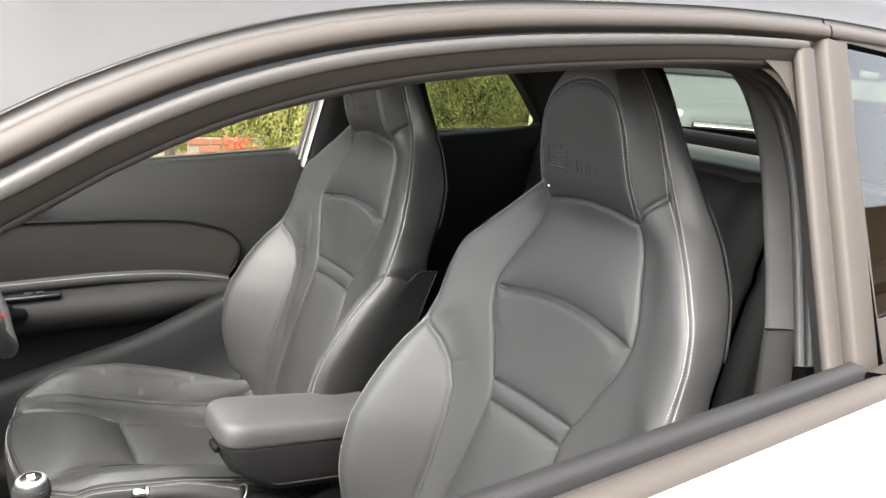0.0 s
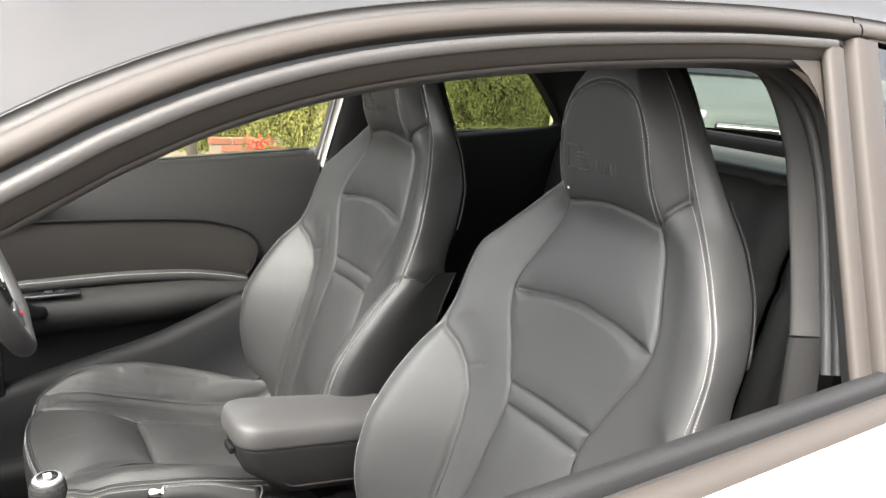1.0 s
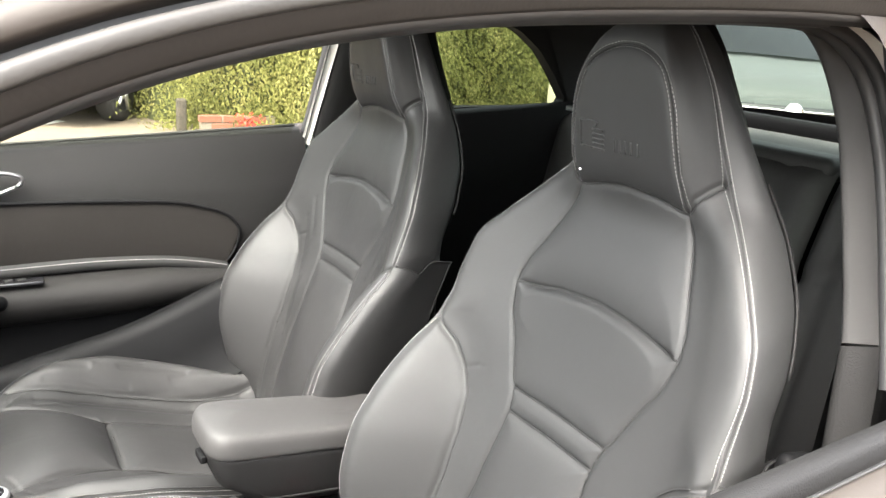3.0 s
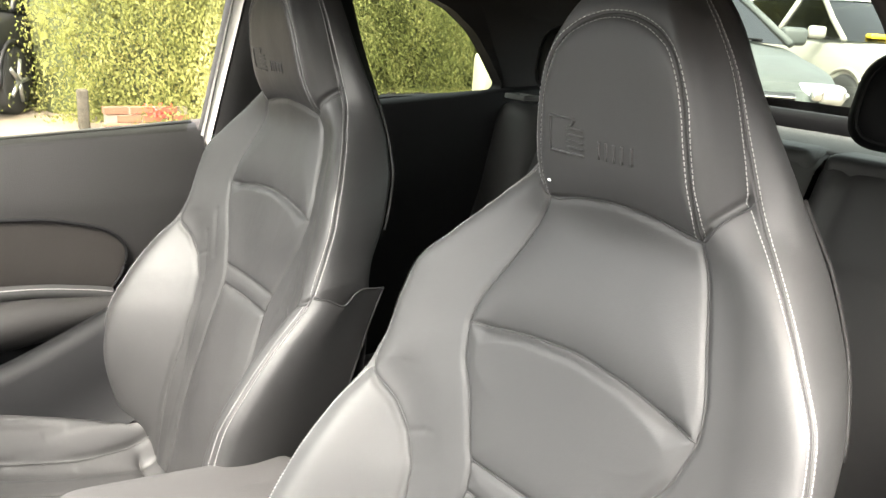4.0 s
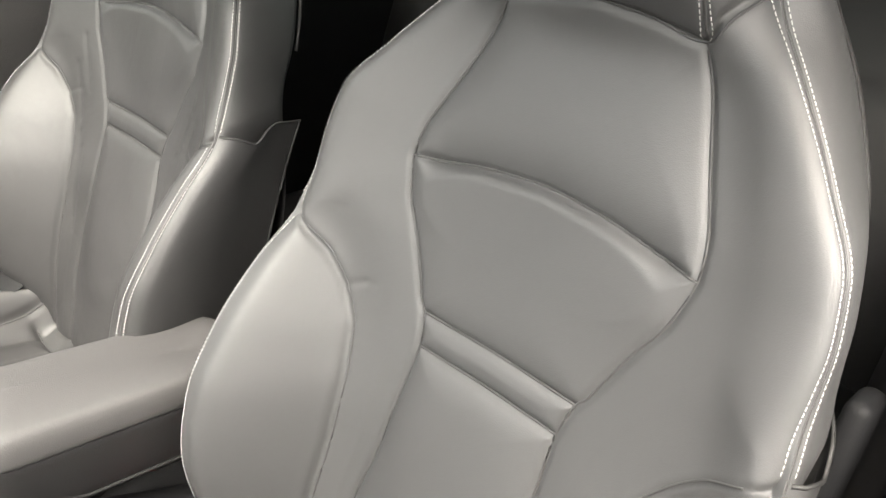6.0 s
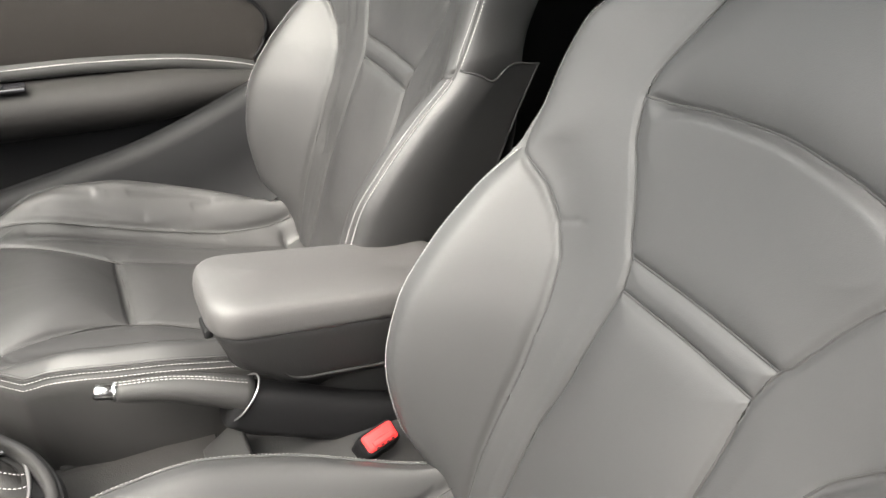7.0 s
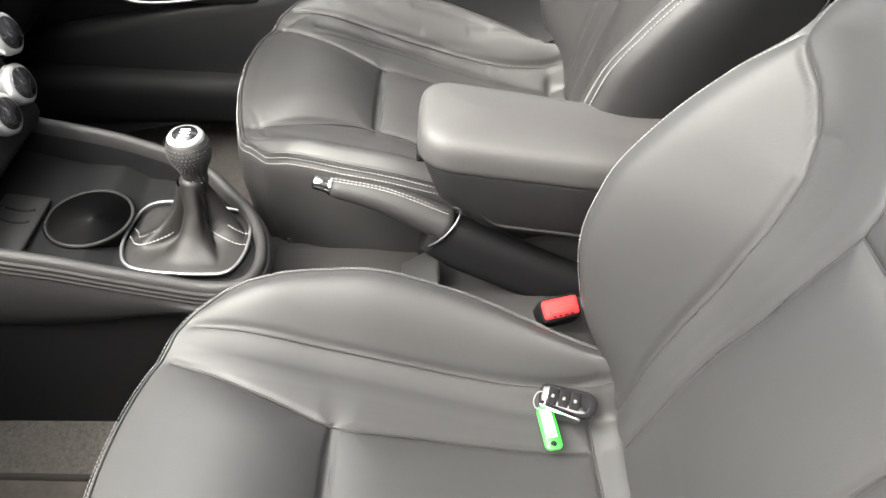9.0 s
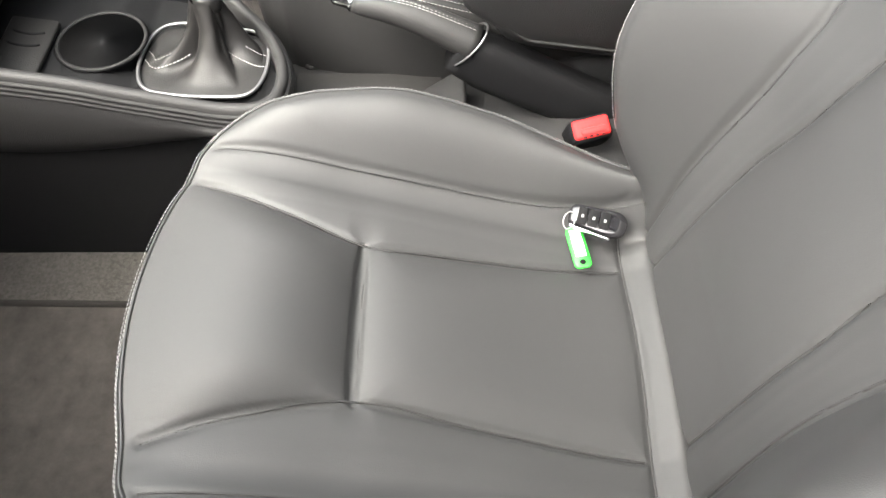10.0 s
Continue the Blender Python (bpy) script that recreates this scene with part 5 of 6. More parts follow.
def console_plate():
    """The floor of the console, with a round cup well."""
    xs, ys = np.linspace(-0.44, 0.142, 150), np.linspace(0.958, 1.178, 80)
    V, F = [], []
    for x in xs:
        far = float(np.interp(x, [-0.44, 0.0, 0.055, 0.088, 0.122, 0.142], [1.182, 1.162, 1.142, 1.112, 1.073, 1.038]))
        near = float(np.interp(x, [-0.44, 0.12, 0.142], [0.955, 0.962, 0.985]))
        for s in np.linspace(0, 1, 80):
            y = near + (far - near) * s
            z = 0.479 + 0.016 * min(1, max(0.0, (-0.022 - x) / 0.03)) + 0.20 * max(0.0, -0.10 - x)
            V.append((x, y, z))
    holes = lambda f: math.hypot(sum(V[i][0] for i in f) / 4 + 0.063, sum(V[i][1] for i in f) / 4 - 1.062) < 0.047
    return V, [f for f in grid_faces(len(xs), 80, flip=True) if not holes(f)]


part("console_plate", *console_plate(), PLASTIC_BLACK, console, "black console floor with a cup holder")
part("cup_well", *lathe([(0.0, -0.088), (0.036, -0.088), (0.041, -0.082), (0.0455, -0.010), (0.0465, 0.0), (0.0525, 0.0010)], 48, (-0.063, 1.062, 0.4965)), PLASTIC_BLACK, console, "deep black cup holder")
cup = [(-0.063 + 0.049 * math.cos(a), 1.062 + 0.049 * math.sin(a), 0.4975) for a in np.linspace(0, 2 * math.pi, 40)]
part("cup_rim", *tube(cup, 0.0022, 8, caps=False), PLASTIC, console, "smooth rim of the cup holder")
ct = Matrix.Rotation(radians(8), 3, "Y")
part("coin_tray", *block((0.052, 0.092, 0.008), (-0.139, 1.038, 0.507), 0.003, turn=ct), PLASTIC_SOFT, console, "pale slotted insert beside the cup holder")
for k in (0, 1):
    arc = [(-0.139 + 0.017 * t, 1.056 - 0.020 * k + 0.004 * t * t, 0.5113 - 0.14 * 0.017 * t) for t in np.linspace(-1, 1, 12)]
    part("slot", *tube(arc, 0.0018, 6), PLASTIC_BLACK, console, "dark curved slot")
part("side_flap", *block((0.03, 0.004, 0.05), (0.105, 0.985, 0.435), 0.002), PLASTIC, console, "small plastic flap")

# tunnel behind the console
tunnel = thing("tunnel_trim", (0, 0, 0), "grey plastic tunnel trim between the front seats", "trim")
prof = [(-0.115, 0.22), (-0.112, 0.34), (-0.098, 0.375), (-0.07, 0.385), (-0.045, 0.388), (0.045, 0.388), (0.07, 0.385), (0.098, 0.375), (0.112, 0.34), (0.115, 0.22)]
q = np.linspace(0.10, 1.0, 30)
V = [(x, 1.068 + y, z + (0.03 * min(1, max(0, (x - 0.36) / 0.12)) if z > 0.33 else 0)) for x in q for y, z in prof]
part("tunnel_cover", V, grid_faces(30, len(prof)), PLASTIC, tunnel, "grey plastic cover")
part("tray", *block((0.19, 0.080, 0.010), (0.232, 1.086, 0.393), 0.004), PLASTIC_SOFT, tunnel, "pale grey tray on the tunnel")
part("screw", *lathe([(0.0, 0.0), (0.004, 0.0), (0.004, 0.003), (0.0, 0.004)], 10, (0.277, 1.176, 0.352)), CHROME, tunnel, "small bright screw")

# ---- handbrake ----
brake = thing("handbrake_lever", (0, 0, 0), "black leather handbrake lever with chrome button and trim", "handbrake")
line = smooth_path([(0.226, 1.070, 0.550), (0.29, 1.063, 0.538), (0.362, 1.054, 0.509)], 20)
part("grip", *tube(line, [0.0110] + [0.0128 + 0.0085 * i / 18 for i in range(19)], 18), LEATHER_SIDE, brake, "stitched leather grip")
for dy in (-0.0022, 0.0022):
    part("stitching", *stitches([(p[0], p[1] + dy - 0.003, p[2] + 0.0126 + 0.0085 * i / 19) for i, p in enumerate(line)], [(0, -0.2, 1)] * 20, gap=0.0046, length=0.003, width=0.001), THREAD, brake, "pale stitching along the grip")
part("button", *tube([(0.2045, 1.0735, 0.5535), (0.207, 1.073, 0.553), (0.222, 1.0705, 0.5505), (0.2225, 1.0705, 0.5504), (0.228, 1.070, 0.550)], [0.0065, 0.0085, 0.0088, 0.0112, 0.0112], 18), CHROME, brake, "chrome release button")
ringp = [(0.353 + 0.022 * math.sin(a), 1.054 + 0.0218 * math.cos(a), 0.506 + 0.0245 * math.sin(a)) for a in np.linspace(0, 2 * math.pi, 30)]
part("trim_ring", *tube(ringp, 0.0012, 8, caps=False), DULL_SILVER, brake, "chrome trim ring")
rows = []
for x, y, z, hw, hh in ((0.338, 1.056, 0.500, 0.0195, 0.022), (0.350, 1.055, 0.496, 0.0200, 0.027), (0.375, 1.054, 0.482, 0.0205, 0.031), (0.42, 1.052, 0.461, 0.0210, 0.031), (0.48, 1.050, 0.432, 0.0215, 0.030), (0.56, 1.050, 0.398, 0.0215, 0.028)):
    rows.append([(x + 0.45 * math.copysign(abs(math.sin(a)) ** 0.7, math.sin(a)) * hh, y + math.copysign(abs(math.cos(a)) ** 0.6, math.cos(a)) * hw, z + math.copysign(abs(math.sin(a)) ** 0.7, math.sin(a)) * hh) for a in np.linspace(0, 2 * math.pi, 28, endpoint=False)])
part("lever", np.array(rows).reshape(-1, 3), grid_faces(6, 28, ring=True) + [tuple(range(28))[::-1]], PLASTIC_BLACK, brake, "dark deep lever arm under the grip")
part("lever_plate", *block((0.060, 0.070, 0.008), (0.330, 1.062, 0.414), 0.003, turn=Matrix.Rotation(radians(-38), 3, "Y")), PLASTIC, brake, "dark plate at the foot of the lever")

# ---- gear lever ----
gear = thing("gear_lever", (0, 0, 0), "gear lever with dimpled silver-topped knob and stitched leather gaiter", "gear lever")
SURROUND = [(-0.013, 1.018, 0), (-0.015, 1.051, 0), (-0.008, 1.086, 0), (0.010, 1.101, 0), (0.045, 1.101, 0), (0.090, 1.093, 0), (0.115, 1.084, 0), (0.125, 1.056, 0), (0.125, 1.017, 0), (0.113, 0.990, 0), (0.085, 0.984, 0), (0.03, 0.986, 0), (0.0, 0.995, 0), (-0.013, 1.018, 0)]
frame_loop = smooth_path(SURROUND[-2:-1] + SURROUND + SURROUND[1:2], 241)[16:-16]
frame_loop = frame_loop[np.linspace(0, len(frame_loop) - 1, 97).astype(int)][:-1]
frame_loop = [Vector((p[0], p[1], 0.485)) for p in frame_loop]
ring_loop = [Vector((0.056 + (p.x - 0.056) * 1.02, 1.044 + (p.y - 1.044) * 1.03, 0.4895)) for p in frame_loop]
part("surround", *tube(ring_loop + [ring_loop[0]], 0.0021, 10, caps=False), DULL_SILVER, gear, "satin chrome gaiter surround")
GAITER = curve([0.0, 0.10, 0.25, 0.42, 0.55, 0.66, 0.78, 0.90, 1.0], [0.000, 0.001, 0.002, 0.008, 0.018, 0.031, 0.046, 0.060, 0.072])
GAITER_R = curve([0.0, 0.25, 0.42, 0.55, 0.66, 0.78, 0.90, 1.0], [0.985, 0.80, 0.60, 0.47, 0.39, 0.33, 0.28, 0.235])


def gaiter_point(i, t):
    p = frame_loop[i % 96]
    ang = 2 * math.pi * i / 96
    c = Vector((0.056, 1.046, 0)).lerp(Vector((0.066, 1.064, 0)), min(1, t * 1.3))
    k = float(GAITER_R(t))
    r = Vector((p.x - 0.056, p.y - 1.046, 0))
    even = r.normalized() * 0.062
    r = r.lerp(even, min(1, t * 1.2)) * k
    lobes = math.sin(math.pi * t) ** 0.8 * min(1.0, max(0.0, (t - 0.08) / 0.35))
    r *= 1 + lobes * (0.28 * math.sin(4 * ang + 0.8) + 0.13 * math.sin(7 * ang + 5 * t) + 0.03 * math.sin(13 * ang - 8 * t))
    z = 0.485 + float(GAITER(t)) + 0.003 * math.sin(5 * ang + 4 * t) * lobes
    return Vector((c.x + r.x, c.y + r.y, z))


rows = [[tuple(gaiter_point(i, t)) for i in range(96)] for t in np.linspace(0, 1, 30)]
part("gaiter", np.array(rows).reshape(-1, 3), grid_faces(30, 96, ring=True, flip=True), GAITER_SKIN, gear, "soft creased leather gaiter")
for i0, i1 in ((8, 92), (54, 58)):
    for off in (-1.6, 1.6):
        ln = []
        for t in np.linspace(0.02, 0.50, 18):
            k = i0 + (i1 - i0 if i1 - i0 < 50 else i1 - i0 - 96) * t * 2 + off * (1 + 1.2 * t)
            a, b = gaiter_point(int(math.floor(k)), t), gaiter_point(int(math.floor(k)) + 1, t)
            ln.append(a.lerp(b, k - math.floor(k)) + Vector((0, -0.0004, 0.0010)))
        part("stitching", *stitches(ln, [(0, -0.4, 0.9)] * 18, gap=0.0046, length=0.0030, width=0.0012), THREAD, gear, "pale stitching")
KNOB = (0.072, 1.068, 0.600)
KNOB_LINE = [(0.0122, -0.050), (0.0132, -0.047), (0.0142, -0.034), (0.0172, -0.024), (0.0222, -0.014), (0.0245, -0.003), (0.0236, 0.006), (0.0208, 0.013), (0.0190, 0.0148)]
knob = part("knob", *lathe(KNOB_LINE, 48, KNOB), LEATHER_SIDE, gear, "black dimpled leather knob")
# raised near-black dots; the dark of the holes is in their colour
dots = []
for k, h in enumerate(np.linspace(-0.045, 0.009, 13)):
    r = float(np.interp(h, [p[1] for p in KNOB_LINE], [p[0] for p in KNOB_LINE]))
    n = int(round(2 * math.pi * r / 0.0043))
    for j in range(n):
        a = 2 * math.pi * (j + 0.5 * (k % 2)) / n
        dots.append(lathe([(0.0, -0.0009), (0.0012, 0.0), (0.0, 0.0007)], 6, (KNOB[0] + r * math.cos(a), KNOB[1] + r * math.sin(a), KNOB[2] + h), Matrix.Rotation(a, 3, "Z") @ Matrix.Rotation(radians(90), 3, "Y")))
part("dimples", *join(*dots), RECESS_SHADE, knob, "rows of small dark grip dots")
part("cap", *lathe([(0.0200, 0.0125), (0.0200, 0.0160), (0.0180, 0.0186), (0.0150, 0.0196), (0.0, 0.0198)], 40, KNOB), SILVER, knob, "satin silver cap")
part("cap_disc", *lathe([(0.0140, 0.0196), (0.0138, 0.0205), (0.0, 0.0207)], 32, KNOB), GLOSS_BLACK, knob, "dark disc with a shift pattern")
for dx, dy, sx, sy in ((0.0, -0.0055, 0.0100, 0.0016), (0.0, 0.0, 0.0100, 0.0016), (0.0, 0.0055, 0.0100, 0.0016), (0.0, 0.0, 0.0016, 0.0125)):
    part("shift_mark", *block((sx, sy, 0.0006), (KNOB[0] + dx, KNOB[1] + dy, KNOB[2] + 0.0209), 0.0002), PAPER, knob, "white shift pattern line")
part("collar", *lathe([(0.0150, -0.012), (0.0158, -0.008), (0.0156, 0.002), (0.0130, 0.008)], 24, (0.069, 1.066, 0.555)), GAITER_SKIN, gear, "leather collar under the knob")

# ---- belt buckle ----
buckle = thing("belt_buckle", (0.494, 0.982, 0.446), "black seat belt buckle with a red release button", "buckle")
turn = Matrix.Rotation(radians(12), 3, "Z") @ Matrix.Rotation(radians(-8), 3, "Y") @ Matrix.Rotation(radians(30), 3, "X")
part("housing", *block((0.047, 0.029, 0.075), turn @ Vector((0, 0, -0.024)), 0.006, 3, turn=turn), PLASTIC_BLACK, buckle)
part("release", *block((0.042, 0.0225, 0.012), turn @ Vector((0, 0, 0.011)), 0.004, 3, turn=turn), RED, buckle, "red release button")
part("release_lip", *block((0.029, 0.008, 0.005), turn @ Vector((0.001, -0.004, 0.0165)), 0.002, 2, turn=turn), RED, buckle, "raised lip on the button")
for k in range(4):
    part("press_mark", *block((0.004, 0.0022, 0.0006), turn @ Vector((-0.010 + 0.007 * k, -0.0098, 0.0172)), 0.0002, turn=turn), PLASTIC_BLACK, buckle, "small dark printed bar")

far_buckle = thing("belt_buckle", (0.505, 1.160, 0.440), "black seat belt buckle with a red button beside the driver's seat", "buckle")
turn = Matrix.Rotation(radians(-15), 3, "Z") @ Matrix.Rotation(radians(-30), 3, "Y") @ Matrix.Rotation(radians(22), 3, "X")
part("housing", *block((0.056, 0.030, 0.075), turn @ Vector((0, 0, -0.020)), 0.006, 3, turn=turn), PLASTIC_BLACK, far_buckle)
part("release", *block((0.048, 0.022, 0.014), turn @ Vector((0, -0.002, 0.017)), 0.004, 3, turn=turn), RED, far_buckle, "red release button")
part("release_lip", *block((0.034, 0.008, 0.006), turn @ Vector((0, -0.007, 0.0245)), 0.002, 2, turn=turn), RED, far_buckle, "raised lip on the button")

# ---- key with a green tag ----
key = thing("car_key", (0.498, 0.877, 0.413), "black folding remote key with chrome edge lying on the seat", "key", turn=-15)
kt = Matrix.Rotation(radians(24), 3, "X") @ Matrix.Rotation(radians(4), 3, "Y")
out = rounded([(-0.032, -0.011, 0), (0.014, -0.017, 0), (0.031, -0.012, 0), (0.033, 0.006, 0), (0.024, 0.015, 0), (-0.032, 0.013, 0)], 0.008, 5)
rows = [[kt @ Vector((p.x * s, p.y * s, h)) for p in out] for h, s in ((-0.007, 0.9), (-0.004, 1.0), (0.002, 1.0), (0.0055, 0.93), (0.0065, 0.7), (0.0068, 0.02))]
part("key_shell", np.array([list(p) for r in rows for p in r]), grid_faces(6, len(out), ring=True), GLOSS_BLACK, key)
part("chrome_edge", *tube([kt @ Vector((-0.030 + 0.046 * t, -0.0115 - 0.006 * t, 0.0015)) for t in np.linspace(0, 1, 10)], 0.0025, 8), CHROME, key, "chrome edge strip")
for k in range(3):
    part("key_button", *block((0.0105, 0.019, 0.002), kt @ Vector((-0.018 + 0.0125 * k, 0.0, 0.0066)), 0.0008, turn=kt), PLASTIC_BLACK, key, "soft black key button")
    part("button_mark", *block((0.0030, 0.0034, 0.0006), kt @ Vector((-0.018 + 0.0125 * k, 0.0, 0.0078)), 0.0002, turn=kt), THREAD, key, "pale button mark")
ringp = [kt @ Vector((-0.031 + 0.006 * math.cos(a), -0.008 + 0.010 * math.sin(a), 0.006 + 0.003 * math.cos(a))) for a in np.linspace(0, 2 * math.pi, 24)]
part("key_ring", *tube(ringp, 0.0007, 6, caps=False), DULL_SILVER, key, "steel split ring")
tag = thing("key_tag", (0.4765, 0.852, 0.3985), "green plastic key tag with a blank white label", "key tag", turn=-83)
tt = Matrix.Rotation(radians(-3), 3, "Y") @ Matrix.Rotation(radians(3), 3, "X")
out = rounded([(-0.028, -0.006, 0), (-0.022, -0.0095, 0), (0.025, -0.0095, 0), (0.0285, -0.006, 0), (0.0285, 0.006, 0), (0.025, 0.0095, 0), (-0.022, 0.0095, 0), (-0.028, 0.006, 0)], 0.003, 3)
rows = [[tt @ Vector((p.x * s, p.y * s, h)) for p in out] for h, s in ((-0.002, 0.96), (-0.001, 1.0), (0.001, 1.0), (0.002, 0.95), (0.0021, 0.02))]
part("tag_body", np.array([list(p) for r in rows for p in r]), grid_faces(5, len(out), ring=True), GREEN, tag)
part("tag_label", *block((0.036, 0.0115, 0.0012), tt @ Vector((-0.004, 0, 0.0025)), 0.0005, turn=tt), PAPER, tag, "blank white paper label")
part("tag_hole", *lathe([(0.0035, 0.0022), (0.0035, 0.0028), (0.0, 0.0028)], 14, (0.022, 0, 0.0014), tt), PLASTIC_BLACK, tag, "dark hole in the tag")

# ---- dashboard and steering wheel ----
dash = thing("dashboard", (0, 0, 0), "black dashboard with a silver-ringed control stack", "dashboard")
rows = []
for y in np.linspace(0.42, 1.70, 30):
    # unseen bump in the dash, added to shade the driver's seat from low light
    shade_hood = 0.075 * math.exp(-((y - 1.38) / 0.17) ** 4)
    rows.append([(x, y, z + (shade_hood if z > 0.80 and x > -0.5 else 0)) for x, z in ((-0.66, 0.92), (-0.52, 0.925), (-0.42, 0.905), (-0.36, 0.87), (-0.34, 0.81), (-0.34, 0.74), (-0.36, 0.66), (-0.40, 0.58), (-0.55, 0.50))])
part("dash_top", np.array(rows).reshape(-1, 3), grid_faces(30, 9, flip=True), PLASTIC_BLACK, dash, "black soft dashboard moulding")
part("console_face", *block((0.10, 0.25, 0.34), (-0.238, 1.068, 0.70), 0.02, 3, turn=Matrix.Rotation(radians(-18), 3, "Y")), PLASTIC, dash, "dark face of the centre console")
for y, z, s in ((1.10, 0.607, 1.0), (1.150, 0.615, 1.0), (1.170, 0.667, 1.0)):
    c = Vector((-0.160 - 0.1 * (z - 0.62), y, z))
    kt2 = Matrix.Rotation(radians(72), 3, "Y")
    dial = part("dial", *lathe([(0.020 * s, -0.03), (0.020 * s, 0.012), (0.0235 * s, 0.018), (0.0235 * s, 0.027), (0.020 * s, 0.030)], 28, c, kt2), SILVER, dash, "silver control dial")
    part("dial_face", *lathe([(0.0185 * s, 0.0300), (0.018 * s, 0.0312), (0.0, 0.0312)], 24, c, kt2), GLOSS_BLACK, dial, "dark dial face")
part("button_row", *block((0.012, 0.12, 0.016), (-0.165, 1.10, 0.565), 0.003, turn=Matrix.Rotation(radians(-18), 3, "Y")), GLOSS_BLACK, dash, "black button row")
part("warning_mark", *block((0.004, 0.012, 0.004), (-0.157, 1.125, 0.566), 0.001), RED, dash, "small red mark")
part("lower_dash", *block((0.25, 0.50, 0.20), (-0.42, 1.40, 0.58), 0.05, 4), PLASTIC_BLACK, dash, "black knee panel")
part("lower_dash", *block((0.25, 0.50, 0.24), (-0.48, 0.70, 0.56), 0.05, 4), PLASTIC_BLACK, dash, "black glove box")
part("bulkhead", *block((0.02, 1.50, 0.74), (-0.66, MID, 0.56), 0.006), CARPET, body, "dark carpeted bulkhead in front of the footwells")
part("steering_column", *tube([(-0.30, 1.38, 0.76), (-0.06, 1.38, 0.838)], [0.06, 0.045], 20), PLASTIC_BLACK, dash, "black column shroud")


def steering():
    w = thing("steering_wheel", (0.006, 1.38, 0.874), "black leather sports steering wheel with silver badge on a spoke", "steering wheel")
    turn = Matrix.Rotation(radians(-22), 3, "Y")
    R = 0.180
    put = lambda y, z, x=0.0: turn @ Vector((x, y, z))
    # flat-bottomed rim
    ring = []
    for a in np.linspace(0, 2 * math.pi, 73):
        y, z = R * math.sin(a), R * math.cos(a)
        ring.append(put(y, max(z, -0.158), 0))
    part("rim", *tube(ring, [0.0170 + 0.002 * abs(math.sin(2 * math.pi * i / 72)) for i in range(73)], 14, caps=False), RIM_LEATHER, w, "perforated leather rim")
    hub = rounded([(-0.066, -0.088, 0), (0.066, -0.088, 0), (0.098, 0.01, 0), (0.075, 0.072, 0), (-0.075, 0.072, 0), (-0.098, 0.01, 0)], 0.045, 6)
    rows = [[put(p.x * s, p.y * s - 0.018, x) for p in hub] for x, s in ((-0.04, 0.92), (-0.016, 1.0), (-0.004, 0.98), (0.006, 0.82), (0.010, 0.45), (0.011, 0.02))]
    part("airbag_cover", np.array([list(p) for r in rows for p in r]), grid_faces(6, len(hub), ring=True, flip=True), PLASTIC_SOFT, w, "soft grey airbag cover")
    hoop = [put(0.046 * math.cos(a), -0.034 + 0.046 * math.sin(a), 0.009) for a in np.linspace(math.pi, 2.1 * math.pi, 20)]
    part("emblem", *tube(hoop, 0.004, 8), CHROME, w, "chrome ring on the hub")
    for k in range(4):
        c = put(-0.018 + 0.012 * k, -0.030, 0.013)
        part("emblem", *tube([c + turn @ Vector((0, 0.007 * math.cos(a), 0.007 * math.sin(a))) for a in np.linspace(0, 2 * math.pi, 14)], 0.0012, 6, caps=False), CHROME, w, "chrome ring on the hub")
    for y0, z0, y1, z1 in ((0.062, 0.0, 0.165, 0.015), (-0.062, 0.0, -0.165, 0.015), (0.0, -0.075, -0.012, -0.155)):
        a, b = put(y0, z0, -0.012), put(y1, z1, -0.008)
        sp = part("spoke", *tube([a, a.lerp(b, 0.5), b], [0.026, 0.021, 0.018], 12), PLASTIC_BLACK, w, "dark spoke")
        if y0 == 0:
            m = put(-0.026, -0.124, 0.009)
            part("spoke_insert", *block((0.008, 0.052, 0.036), m, 0.003, taper=0.8, turn=turn), DULL_SILVER, sp, "satin silver spoke insert")
            part("badge", *block((0.003, 0.008, 0.006), m + turn @ Vector((0.005, 0.010, -0.006)), 0.001, turn=turn), RED, sp, "small red badge")
        else:
            m = a.lerp(b, 0.35) + turn @ Vector((0.016, 0, 0))
            part("spoke_insert", *block((0.008, 0.04, 0.016), m, 0.005, turn=turn), SILVER, sp, "satin silver switch bezel")
            part("switch_pad", *block((0.006, 0.030, 0.014), m + turn @ Vector((0.004, 0, 0)), 0.003, turn=turn), GLOSS_BLACK, sp, "black switch pad")


steering()

# ---- rear of the cabin ----
bench = thing("rear_seat", (0, 0, 0), "black leather rear seat with split backrest", "car seat")
